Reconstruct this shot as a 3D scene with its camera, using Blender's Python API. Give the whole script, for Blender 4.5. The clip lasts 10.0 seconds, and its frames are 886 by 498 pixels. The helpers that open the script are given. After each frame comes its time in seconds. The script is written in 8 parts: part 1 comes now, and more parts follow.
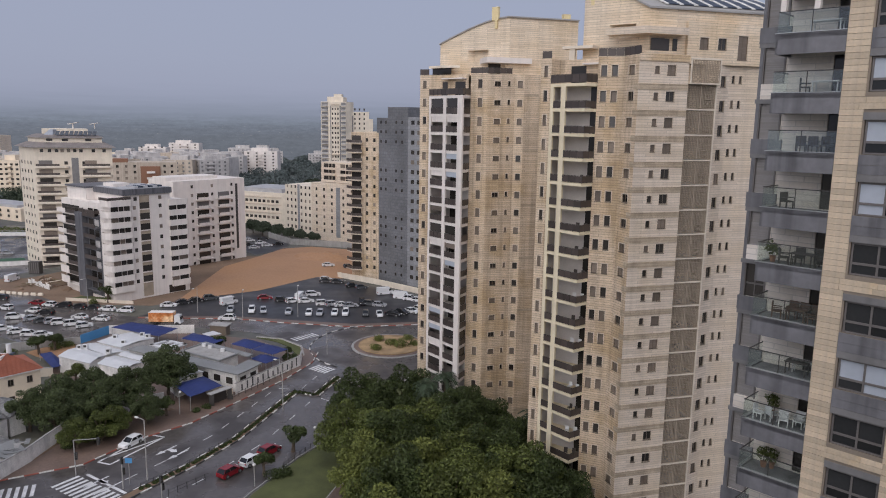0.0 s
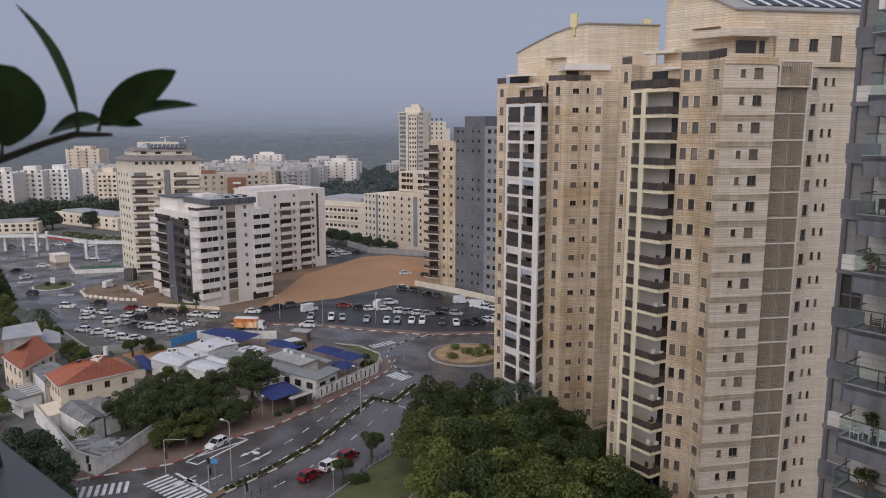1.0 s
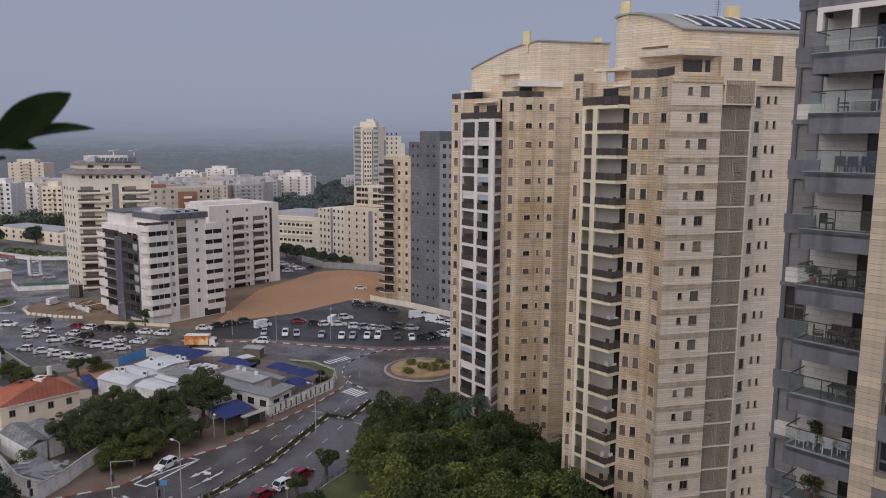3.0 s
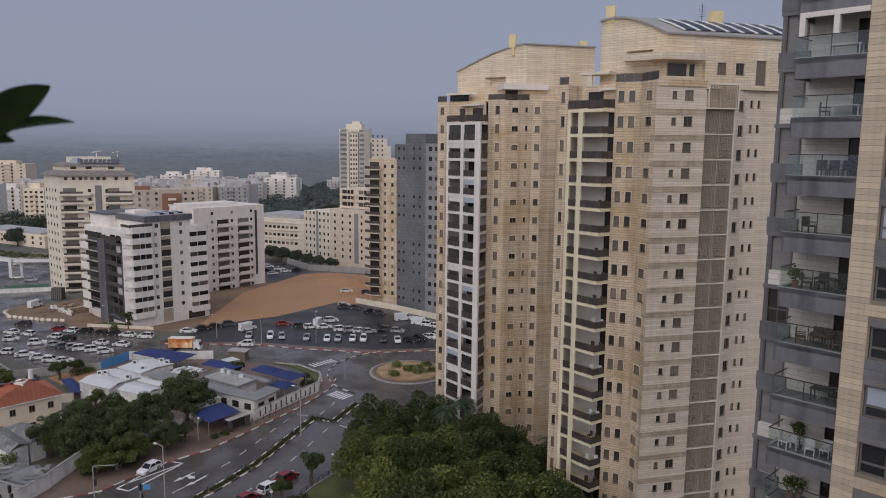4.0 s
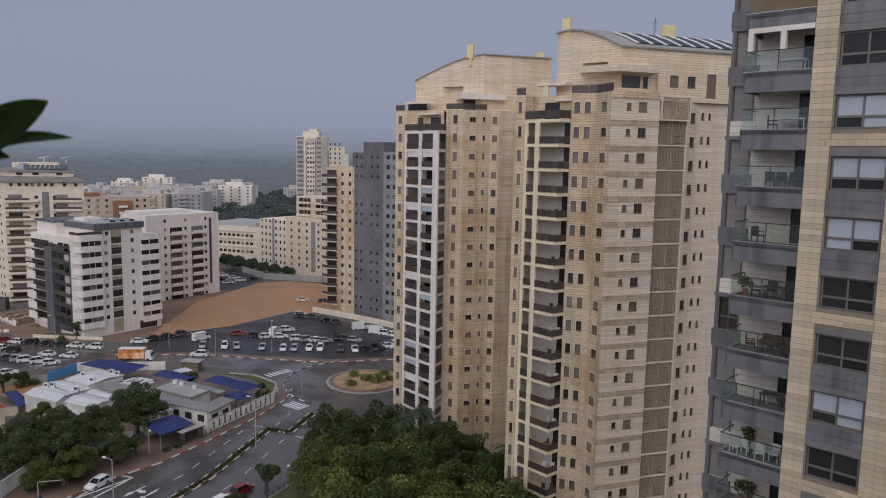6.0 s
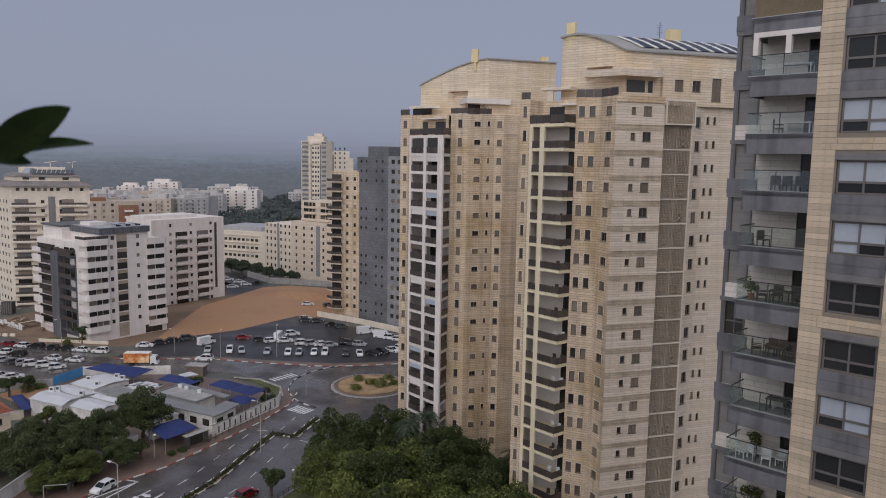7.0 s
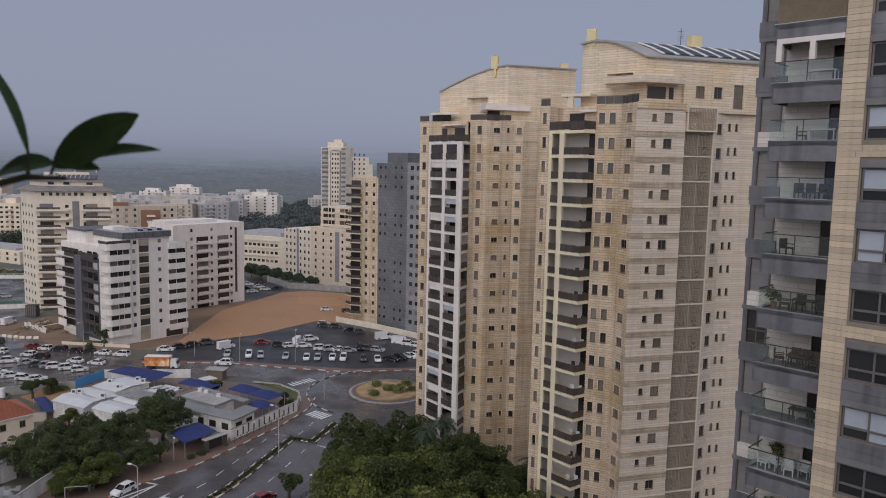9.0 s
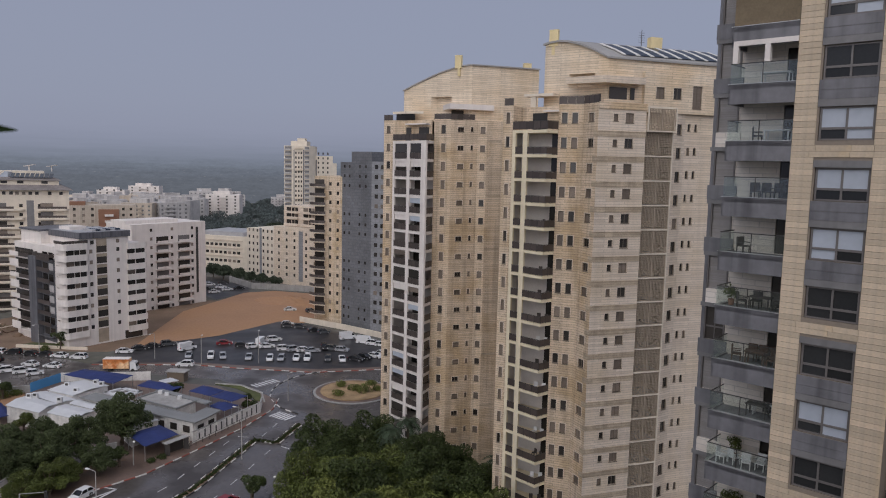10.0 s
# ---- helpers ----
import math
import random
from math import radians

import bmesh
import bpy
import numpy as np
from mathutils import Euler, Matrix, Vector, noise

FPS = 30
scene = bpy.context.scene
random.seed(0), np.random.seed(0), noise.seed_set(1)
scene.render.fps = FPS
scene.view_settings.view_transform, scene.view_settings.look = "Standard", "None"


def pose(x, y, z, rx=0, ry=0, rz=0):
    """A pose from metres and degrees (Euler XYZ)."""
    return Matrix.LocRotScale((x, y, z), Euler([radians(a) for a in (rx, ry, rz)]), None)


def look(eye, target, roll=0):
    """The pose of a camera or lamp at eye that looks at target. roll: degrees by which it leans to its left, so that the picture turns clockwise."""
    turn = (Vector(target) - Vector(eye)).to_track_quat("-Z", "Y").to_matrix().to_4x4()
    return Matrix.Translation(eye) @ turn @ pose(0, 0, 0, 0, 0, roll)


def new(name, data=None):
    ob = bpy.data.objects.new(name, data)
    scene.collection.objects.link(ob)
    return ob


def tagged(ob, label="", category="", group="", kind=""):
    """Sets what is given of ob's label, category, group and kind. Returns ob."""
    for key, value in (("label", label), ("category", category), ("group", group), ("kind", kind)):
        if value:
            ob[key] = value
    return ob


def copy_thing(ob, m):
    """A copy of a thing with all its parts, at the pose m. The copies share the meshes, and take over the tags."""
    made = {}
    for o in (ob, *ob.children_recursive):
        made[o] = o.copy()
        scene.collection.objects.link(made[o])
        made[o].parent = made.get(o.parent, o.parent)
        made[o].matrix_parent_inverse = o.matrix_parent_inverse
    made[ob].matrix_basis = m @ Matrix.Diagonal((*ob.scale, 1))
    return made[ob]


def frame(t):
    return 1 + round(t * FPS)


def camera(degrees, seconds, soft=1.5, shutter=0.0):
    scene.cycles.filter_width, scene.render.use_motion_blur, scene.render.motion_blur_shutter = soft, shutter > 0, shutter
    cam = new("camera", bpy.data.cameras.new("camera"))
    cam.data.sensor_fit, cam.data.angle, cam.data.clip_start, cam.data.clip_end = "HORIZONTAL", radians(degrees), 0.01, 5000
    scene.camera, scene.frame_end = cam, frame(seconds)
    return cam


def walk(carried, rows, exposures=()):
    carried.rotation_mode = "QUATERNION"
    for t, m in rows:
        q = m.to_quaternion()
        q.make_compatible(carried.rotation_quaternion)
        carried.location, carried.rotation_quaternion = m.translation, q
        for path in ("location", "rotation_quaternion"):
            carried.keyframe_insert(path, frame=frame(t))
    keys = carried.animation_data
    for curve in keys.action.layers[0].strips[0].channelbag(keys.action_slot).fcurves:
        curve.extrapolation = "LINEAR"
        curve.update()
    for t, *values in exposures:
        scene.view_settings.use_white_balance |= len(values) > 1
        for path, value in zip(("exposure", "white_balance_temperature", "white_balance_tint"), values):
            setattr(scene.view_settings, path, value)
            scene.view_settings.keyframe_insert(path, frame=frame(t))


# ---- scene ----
cam = camera(62.46, 10.0, soft=1.05)
PATH = [
    (0.0, pose(0.0674, 0, 52.9826, 80.132, -0.913, -1.408)),
    (0.5, pose(0.0141, 0, 52.9971, 80.435, -0.227, 2.354)),
    (1.0, pose(-0.0135, 0, 52.9972, 80.760, -0.049, 4.508)),
    (1.5, pose(-0.0177, 0, 52.9949, 81.068, -0.195, 4.013)),
    (2.0, pose(-0.0045, 0, 52.9986, 81.334, -0.297, 3.231)),
    (2.5, pose(0.0192, 0, 53.0062, 81.677, -0.321, 2.032)),
    (4.0, pose(0.0252, 0, 52.9991, 82.114, -0.555, -0.057)),
    (4.5, pose(0.0144, 0, 53.0022, 82.247, -0.917, -0.773)),
    (5.0, pose(0.0218, 0, 53.0022, 82.403, -1.340, -2.596)),
    (6.5, pose(-0.0175, 0, 53.0072, 83.032, -1.036, -3.368)),
    (7.0, pose(-0.0173, 0, 53.0065, 83.162, -0.995, -2.972)),
    (7.5, pose(-0.0125, 0, 53.0082, 83.289, -1.042, -2.666)),
    (8.0, pose(-0.0095, 0, 53.0074, 83.419, -1.147, -2.310)),
    (8.5, pose(-0.0278, 0, 53.0061, 83.516, -1.161, -1.851)),
    (9.0, pose(-0.0459, 0, 53.0062, 83.622, -1.156, -1.492)),
    (9.5, pose(-0.0229, 0, 53.0041, 83.682, -1.209, -1.704)),
    (10.0, pose(0.0174, 0, 52.9963, 83.619, -1.284, -4.256)),
]
cam.data.dof.use_dof, cam.data.dof.focus_distance, cam.data.dof.aperture_fstop = True, 120.0, 13.0
walk(cam, PATH, exposures=[(0.0, 0.2), (0.5, 0.13), (1.0, 0.07), (2.5, 0.02), (4.0, -0.1), (5.0, -0.14), (6.5, -0.08), (10.0, -0.09)])

# ---- light ----
SUN_ELEV, SUN_AZ = 42.0, 200.0
world = bpy.data.worlds.new("overcast_sky")
scene.world = world
world.use_nodes = True
wn, wl = world.node_tree.nodes, world.node_tree.links
for n in list(wn):
    wn.remove(n)
w_out = wn.new("ShaderNodeOutputWorld")
w_bg = wn.new("ShaderNodeBackground")
w_sky = wn.new("ShaderNodeTexSky")
w_sky.sky_type, w_sky.sun_disc = "NISHITA", False
w_sky.sun_elevation, w_sky.sun_rotation = radians(SUN_ELEV), radians(SUN_AZ)
w_sky.air_density, w_sky.dust_density, w_sky.ozone_density = 1.0, 4.0, 1.0
w_mix = wn.new("ShaderNodeMixRGB")
w_mix.inputs[0].default_value = 0.90
w_mix.inputs[2].default_value = (3.08, 3.36, 4.50, 1)
wl.new(w_sky.outputs[0], w_mix.inputs[1])
wl.new(w_mix.outputs[0], w_bg.inputs[0])
w_bg.inputs[1].default_value = 0.10
wl.new(w_bg.outputs[0], w_out.inputs[0])
sun = new("sun", bpy.data.lights.new("sun", "SUN"))
sun.data.energy, sun.data.angle, sun.data.color = 2.1, radians(95), (1.0, 0.955, 0.95)
sun.matrix_world = look((0, 0, 0), (-math.sin(radians(SUN_AZ)) * math.cos(radians(SUN_ELEV)),
                                    -math.cos(radians(SUN_AZ)) * math.cos(radians(SUN_ELEV)), -math.sin(radians(SUN_ELEV))))

# ---- materials ----
MATS = {}


def mat(name, color, rough=0.7, vary=0.18, big=0.15, fine=6.0, bump=0.15, courses=None, joint=0.55, metal=0.0,
        spec=0.5, stain=None, stain_amount=0.0, rand=0.0, streak=0.0, rough_vary=0.0, alpha=1.0, island=0.0):
    """A procedural surface: colour varied at two scales, with optional stone courses, stains and run-off streaks."""
    m = bpy.data.materials.new(name)
    MATS[name] = m
    m.use_nodes = True
    nt = m.node_tree
    N, L = nt.nodes, nt.links
    b = N["Principled BSDF"]
    b.inputs["Roughness"].default_value = rough
    b.inputs["Metallic"].default_value = metal
    b.inputs["Specular IOR Level"].default_value = spec
    tc = N.new("ShaderNodeTexCoord")

    def noise_node(scale, detail, src=None):
        n = N.new("ShaderNodeTexNoise")
        n.inputs["Scale"].default_value, n.inputs["Detail"].default_value = scale, detail
        L.new(src or tc.outputs["Object"], n.inputs["Vector"])
        return n.outputs["Fac"]

    def ramp(src, a, c, lo, hi):
        r = N.new("ShaderNodeMapRange")
        for i, v in zip((1, 2, 3, 4), (a, c, lo, hi)):
            r.inputs[i].default_value = v
        L.new(src, r.inputs[0])
        return r.outputs[0]

    def scaled(col, fac):
        x = N.new("ShaderNodeVectorMath")
        x.operation = "SCALE"
        L.new(col, x.inputs[0])
        L.new(fac, x.inputs[3])
        return x.outputs[0]

    def mixed(fac, a, c):
        x = N.new("ShaderNodeMixRGB")
        L.new(fac, x.inputs[0])
        L.new(a, x.inputs[1])
        if isinstance(c, tuple):
            x.inputs[2].default_value = (*c, 1)
        else:
            L.new(c, x.inputs[2])
        return x.outputs[0]

    base = N.new("ShaderNodeRGB")
    base.outputs[0].default_value = (*color, 1)
    col = base.outputs[0]
    n_big, n_fine = noise_node(big, 4), noise_node(fine, 5)
    if stain:
        col = mixed(ramp(n_big, 0.44, 0.64, 0, stain_amount), col, stain)
    col = scaled(col, ramp(n_big, 0.3, 0.7, 1 - vary, 1 + vary))
    col = scaled(col, ramp(n_fine, 0.3, 0.7, 1 - vary * 0.6, 1 + vary * 0.6))
    if streak:
        mp = N.new("ShaderNodeMapping")
        mp.inputs["Scale"].default_value = (1.3, 1.3, 0.06)
        L.new(tc.outputs["Object"], mp.inputs[0])
        col = scaled(col, ramp(noise_node(1.0, 3, mp.outputs[0]), 0.45, 0.72, 1, 1 - streak))
    height = n_fine
    if courses:
        w, h = courses
        br = N.new("ShaderNodeTexBrick")
        br.inputs["Color1"].default_value = (1.08, 1.08, 1.08, 1)
        br.inputs["Color2"].default_value = (0.9, 0.88, 0.85, 1)
        br.inputs["Mortar"].default_value = (joint, joint, joint, 1)
        br.inputs["Scale"].default_value = 1.0
        br.inputs["Brick Width"].default_value, br.inputs["Row Height"].default_value = w, h
        br.inputs["Mortar Size"].default_value, br.inputs["Mortar Smooth"].default_value = h * 0.085, 0.25
        L.new(tc.outputs["UV"], br.inputs["Vector"])
        x = N.new("ShaderNodeMixRGB")
        x.blend_type, x.inputs[0].default_value = "MULTIPLY", 1.0
        L.new(col, x.inputs[1])
        L.new(br.outputs["Color"], x.inputs[2])
        col = x.outputs[0]
    if rand:
        oi = N.new("ShaderNodeObjectInfo")
        col = scaled(col, ramp(oi.outputs["Random"], 0, 1, 1 - rand, 1 + rand))
    if island:
        ge = N.new("ShaderNodeNewGeometry")
        col = scaled(col, ramp(ge.outputs["Random Per Island"], 0, 1, 1 - island, 1 + island))
    L.new(col, b.inputs["Base Color"])
    if rough_vary:
        L.new(ramp(n_big, 0.35, 0.65, rough - rough_vary, rough + rough_vary), b.inputs["Roughness"])
    if bump:
        bp = N.new("ShaderNodeBump")
        bp.inputs["Strength"].default_value, bp.inputs["Distance"].default_value = bump, 0.05
        L.new(height, bp.inputs["Height"])
        L.new(bp.outputs[0], b.inputs["Normal"])
    return m


STONE = mat("beige_limestone", (0.71, 0.575, 0.43), 0.8, 0.2, 0.19, 5, 0.2, (5.2, 0.31), 0.52, stain=(0.42, 0.305, 0.178), stain_amount=0.8, streak=0.3)
STONE_W = mat("pale_limestone", (0.71, 0.61, 0.505), 0.8, 0.10, 0.25, 5, 0.2, (5.2, 0.31), 0.68, stain=(0.55, 0.45, 0.32), stain_amount=0.5, streak=0.10)
STONE_BAND = mat("tan_stone_band", (0.47, 0.385, 0.285), 0.85, 0.2, 0.6, 6, 0.2, (5.2, 0.31), 0.7, streak=0.2)
STONE_SIDE = mat("sandy_limestone", (0.75, 0.635, 0.495), 0.8, 0.12, 0.15, 5, 0.2, (5.2, 0.31), 0.62, stain=(0.50, 0.36, 0.2), stain_amount=0.5, streak=0.12)
STONE_G = mat("smooth_limestone_slab", (0.62, 0.51, 0.38), 0.75, 0.14, 0.5, 8, 0.2, rand=0.16, stain=(0.50, 0.36, 0.19), stain_amount=0.6, streak=0.15)
JOINT = mat("dark_stone_joint", (0.24, 0.20, 0.16), 0.9, 0.1)
STONE_GB = mat("balcony_limestone", (0.75, 0.69, 0.625), 0.75, 0.08, 0.4, 6, 0.15, (1.5, 0.34), 0.8)
CREAM = mat("cream_render", (0.70, 0.62, 0.51), 0.75, 0.08, 0.4, 6, 0.1, streak=0.08)
CREAM_T = mat("warm_cream_render", (0.74, 0.65, 0.47), 0.75, 0.08, 0.4, 6, 0.1, streak=0.08)
WHITE = mat("white_render", (0.73, 0.675, 0.63), 0.75, 0.06, 0.4, 6, 0.1, streak=0.10)
YELLOW = mat("yellow_render", (0.70, 0.58, 0.33), 0.75, 0.1, 0.4, 6, 0.1)
PANEL = mat("grey_cladding_panel", (0.128, 0.128, 0.14), 0.5, 0.12, 0.8, 3, 0.05, streak=0.5)
PANEL_G = mat("weathered_grey_facade_panel", (0.172, 0.170, 0.182), 0.5, 0.14, 0.8, 3, 0.05, streak=0.45)
PANEL_L = mat("light_grey_cladding_panel", (0.19, 0.185, 0.185), 0.55, 0.1, 0.8, 3, 0.05, streak=0.15)
SHUTTER = mat("grey_roller_shutter", (0.27, 0.255, 0.25), 0.6, 0.06, 0.8, 3, 0.05, (30, 0.06), 0.75)
BLIND = mat("pale_window_blind", (0.42, 0.46, 0.52), 0.35, 0.05, 0.8, 3, 0.0)
FRAME = mat("dark_aluminium_frame", (0.05, 0.045, 0.042), 0.45, 0.1, bump=0)
FRAME_G = mat("grey_brown_aluminium_frame", (0.15, 0.137, 0.13), 0.45, 0.1, bump=0)
FRAME_B = mat("bronze_window_frame", (0.15, 0.12, 0.09), 0.5, 0.1, bump=0)
GLASS_D = mat("dark_window_glass", (0.042, 0.037, 0.033), 0.12, 0.1, bump=0, spec=0.5, rand=0.45)
GLASS_W = mat("deep_dark_window_glass", (0.028, 0.029, 0.030), 0.08, 0.1, bump=0, spec=0.4, rand=0.4)
GLASS_T = mat("window_with_tan_blind", (0.19, 0.152, 0.122), 0.45, 0.1, 0.8, 4, 0.0, (30, 0.09), 0.75, rand=0.35)
INTERIOR = mat("balcony_back_wall", (0.58, 0.55, 0.535), 0.8, 0.08, 0.5)
RAIL_D = mat("dark_railing_panel", (0.07, 0.055, 0.048), 0.35, 0.15, 0.8, bump=0, rand=0.2)
RAIL_M = mat("steel_rail", (0.5, 0.5, 0.5), 0.35, 0.08, metal=0.8, bump=0)
LATTICE = mat("tan_screen_stone", (0.36, 0.295, 0.225), 0.8, 0.15, 0.5, 6, 0.1)
ROOF_G = mat("grey_roof_membrane", (0.36, 0.36, 0.37), 0.6, 0.15, 0.3, 4, 0.1)
ROOF_E = mat("lead_grey_eave", (0.31, 0.30, 0.29), 0.5, 0.1)
SOLAR = mat("solar_panel_dark", (0.026, 0.036, 0.055), 0.2, 0.1, bump=0)
WHITE_METAL = mat("white_roof_sheet", (0.72, 0.73, 0.74), 0.5, 0.08, 0.3, 4, 0.05, (0.9, 60), 0.8)
GREY_METAL = mat("grey_roof_sheet", (0.27, 0.275, 0.27), 0.5, 0.12, 0.3, 4, 0.05, (0.9, 60), 0.8)
BLUE = mat("blue_shade_cloth", (0.016, 0.029, 0.125), 0.7, 0.15, 0.4, 5, 0.1)
BLUE_L = mat("light_blue_paint", (0.08, 0.28, 0.55), 0.6, 0.1)
ASPHALT = mat("wet_asphalt", (0.105, 0.093, 0.087), 0.29, 0.25, 0.11, 1.2, 0.03, rough_vary=0.2, stain=(0.035, 0.030, 0.028), stain_amount=0.9)
ASPHALT_N = mat("new_black_asphalt", (0.028, 0.028, 0.031), 0.45, 0.2, 0.1, 3, 0.05, rough_vary=0.12)
PAVER = mat("wet_red_paving", (0.155, 0.108, 0.085), 0.5, 0.25, 0.15, 3, 0.08, rough_vary=0.1)
SAND = mat("orange_sand", (0.375, 0.215, 0.122), 0.9, 0.14, 0.05, 1.2, 0.4, stain=(0.30, 0.165, 0.08), stain_amount=0.6)
DIRT = mat("brown_dirt", (0.19, 0.128, 0.085), 0.9, 0.2, 0.1, 1.5, 0.4)
GRASS = mat("lawn", (0.078, 0.088, 0.030), 0.9, 0.3, 0.25, 8, 0.4)
KERB_R = mat("kerb_dull_red", (0.30, 0.085, 0.06), 0.7, 0.2, 0.8, 5, 0)
ROOF_T = mat("grey_brown_roofing", (0.20, 0.178, 0.168), 0.75, 0.2, 0.5, 4, 0.2, streak=0.15)
SHRUB_G = mat("dry_planting", (0.33, 0.225, 0.12), 0.9, 0.3, 0.4, 5, 0.4)
LAND = mat("suburban_ground", (0.115, 0.115, 0.105), 0.85, 0.35, 0.02, 0.4, 0.2, stain=(0.082, 0.078, 0.056), stain_amount=0.9)
PAINT_W = mat("road_paint_white", (0.62, 0.62, 0.62), 0.5, 0.15, 0.8, 5, 0)
KERB_W = mat("kerb_white", (0.66, 0.65, 0.62), 0.7, 0.12, 0.8, 5, 0)
KERB_B = mat("kerb_black", (0.05, 0.05, 0.05), 0.7, 0.12, 0.8, 5, 0)
CONC = mat("grey_concrete", (0.34, 0.33, 0.315), 0.8, 0.15, 0.4, 4, 0.15, streak=0.15)
CONC_D = mat("old_grey_roofing", (0.20, 0.20, 0.20), 0.8, 0.3, 0.5, 2, 0.3, (0.8, 1.2), 0.7)
WALL_W = mat("white_plaster_wall", (0.72, 0.70, 0.67), 0.8, 0.16, 0.5, 4, 0.1, streak=0.14)
PEACH = mat("peach_render", (0.73, 0.62, 0.485), 0.8, 0.08, 0.3, 4, 0.1)
TILE = mat("orange_clay_tile", (0.32, 0.105, 0.06), 0.7, 0.15, 0.4, 4, 0.1, rand=0.2)
BARK = mat("bark", (0.10, 0.075, 0.055), 0.9, 0.25, 1.0, 8, 0.4)
LEAF_D = mat("dark_green_leaves", (0.044, 0.060, 0.018), 0.55, 0.35, 0.25, 3, 0.0, spec=0.25, island=0.45)
LEAF_M = mat("green_leaves", (0.084, 0.102, 0.026), 0.55, 0.35, 0.25, 3, 0.0, spec=0.25, island=0.45)
LEAF_L = mat("yellow_green_leaves", (0.125, 0.142, 0.036), 0.6, 0.3, 0.3, 3, 0.0, spec=0.25, island=0.4)
LEAF_B = mat("bluish_green_fronds", (0.044, 0.064, 0.036), 0.6, 0.3, 0.3, 3, 0.0, spec=0.25, island=0.35)
# pale and bluish because distance haze is put into this leaf colour
LEAF_H = mat("haze_tinted_foliage", (0.092, 0.112, 0.108), 0.8, 0.25, 0.05, 1, 0.0, island=0.3)
LEAF_S = mat("street_tree_leaves", (0.062, 0.080, 0.032), 0.6, 0.35, 0.25, 3, 0.0, spec=0.25, island=0.45)
# green greyed part of the way, standing in for thinner haze at mid distance
LEAF_F = mat("half_haze_tinted_foliage", (0.062, 0.078, 0.052), 0.8, 0.25, 0.05, 1, 0.0, spec=0.2, island=0.35)
LEAF_N = mat("glossy_leaf", (0.048, 0.088, 0.026), 0.5, 0.2, 18, 90, 0.1, spec=0.2)
STEM = mat("green_brown_stem", (0.05, 0.05, 0.025), 0.6, 0.2, 10, 80, 0.1)
RUBBER = mat("tyre_rubber", (0.02, 0.02, 0.02), 0.7, 0.1, bump=0)
CAR_GLASS = mat("car_glass", (0.015, 0.017, 0.02), 0.08, 0.1, bump=0)
# streaked town walls and windows, contrast lowered in the colours to imitate haze
TOWN_A = mat("hazed_weathered_pale_render", (0.50, 0.475, 0.46), 0.85, 0.12, 0.3, 3, 0.1, streak=0.2)
TOWN_B = mat("hazed_weathered_sandy_render", (0.50, 0.425, 0.345), 0.85, 0.12, 0.3, 3, 0.1, streak=0.2)
TOWN_W = mat("haze_lightened_dark", (0.17, 0.165, 0.165), 0.5, 0.2, bump=0)
PANEL_B = mat("blue_grey_cladding", (0.142, 0.146, 0.158), 0.55, 0.25, 0.12, 2, 0.05, (1.6, 1.03), 0.78)
PANEL_BL = mat("light_blue_grey_cladding", (0.25, 0.255, 0.27), 0.55, 0.15, 0.2, 2, 0.05, (1.6, 1.03), 0.8)
LAMP_CLEAR = mat("clear_lamp_lens", (0.7, 0.7, 0.68), 0.2, 0.05, bump=0)
LAMP_RED = mat("red_lamp_lens", (0.35, 0.02, 0.02), 0.25, 0.05, bump=0)
WOOD = mat("weathered_wood_boards", (0.24, 0.185, 0.115), 0.8, 0.2, 0.5, 9, 0.2, (0.12, 30), 0.7)
FURN = mat("dark_rattan", (0.06, 0.05, 0.045), 0.7, 0.2, bump=0)
FURN_W = mat("white_plastic", (0.65, 0.65, 0.65), 0.5, 0.05, bump=0)
FURN_B = mat("brown_teak", (0.10, 0.052, 0.03), 0.6, 0.2, bump=0)
ORANGE = mat("orange_truck_panel", (0.62, 0.20, 0.05), 0.5, 0.35, 0.6, 2, 0.0, stain=(0.7, 0.5, 0.3), stain_amount=0.9)
GREEN_D = mat("green_court_surface", (0.03, 0.10, 0.05), 0.7, 0.1)
SIGN_R = mat("dull_red_panel", (0.30, 0.07, 0.055), 0.6, 0.15)
BRICK_R = mat("brown_brick_render", (0.26, 0.13, 0.08), 0.8, 0.1)


def clear_glass(name, tint, mixing):
    """A thin pane: mostly see-through, with a glossy skin."""
    m = bpy.data.materials.new(name)
    m.use_nodes = True
    N, L = m.node_tree.nodes, m.node_tree.links
    for n in list(N):
        N.remove(n)
    o, mx = N.new("ShaderNodeOutputMaterial"), N.new("ShaderNodeMixShader")
    t, g = N.new("ShaderNodeBsdfTransparent"), N.new("ShaderNodeBsdfGlossy")
    t.inputs[0].default_value, g.inputs[0].default_value = (*tint, 1), (0.8, 0.85, 0.85, 1)
    g.inputs["Roughness"].default_value = 0.03
    mx.inputs[0].default_value = mixing
    L.new(t.outputs[0], mx.inputs[1])
    L.new(g.outputs[0], mx.inputs[2])
    L.new(mx.outputs[0], o.inputs[0])
    return m


GLASS_C = clear_glass("clear_balustrade_glass", (0.94, 0.965, 0.95), 0.08)


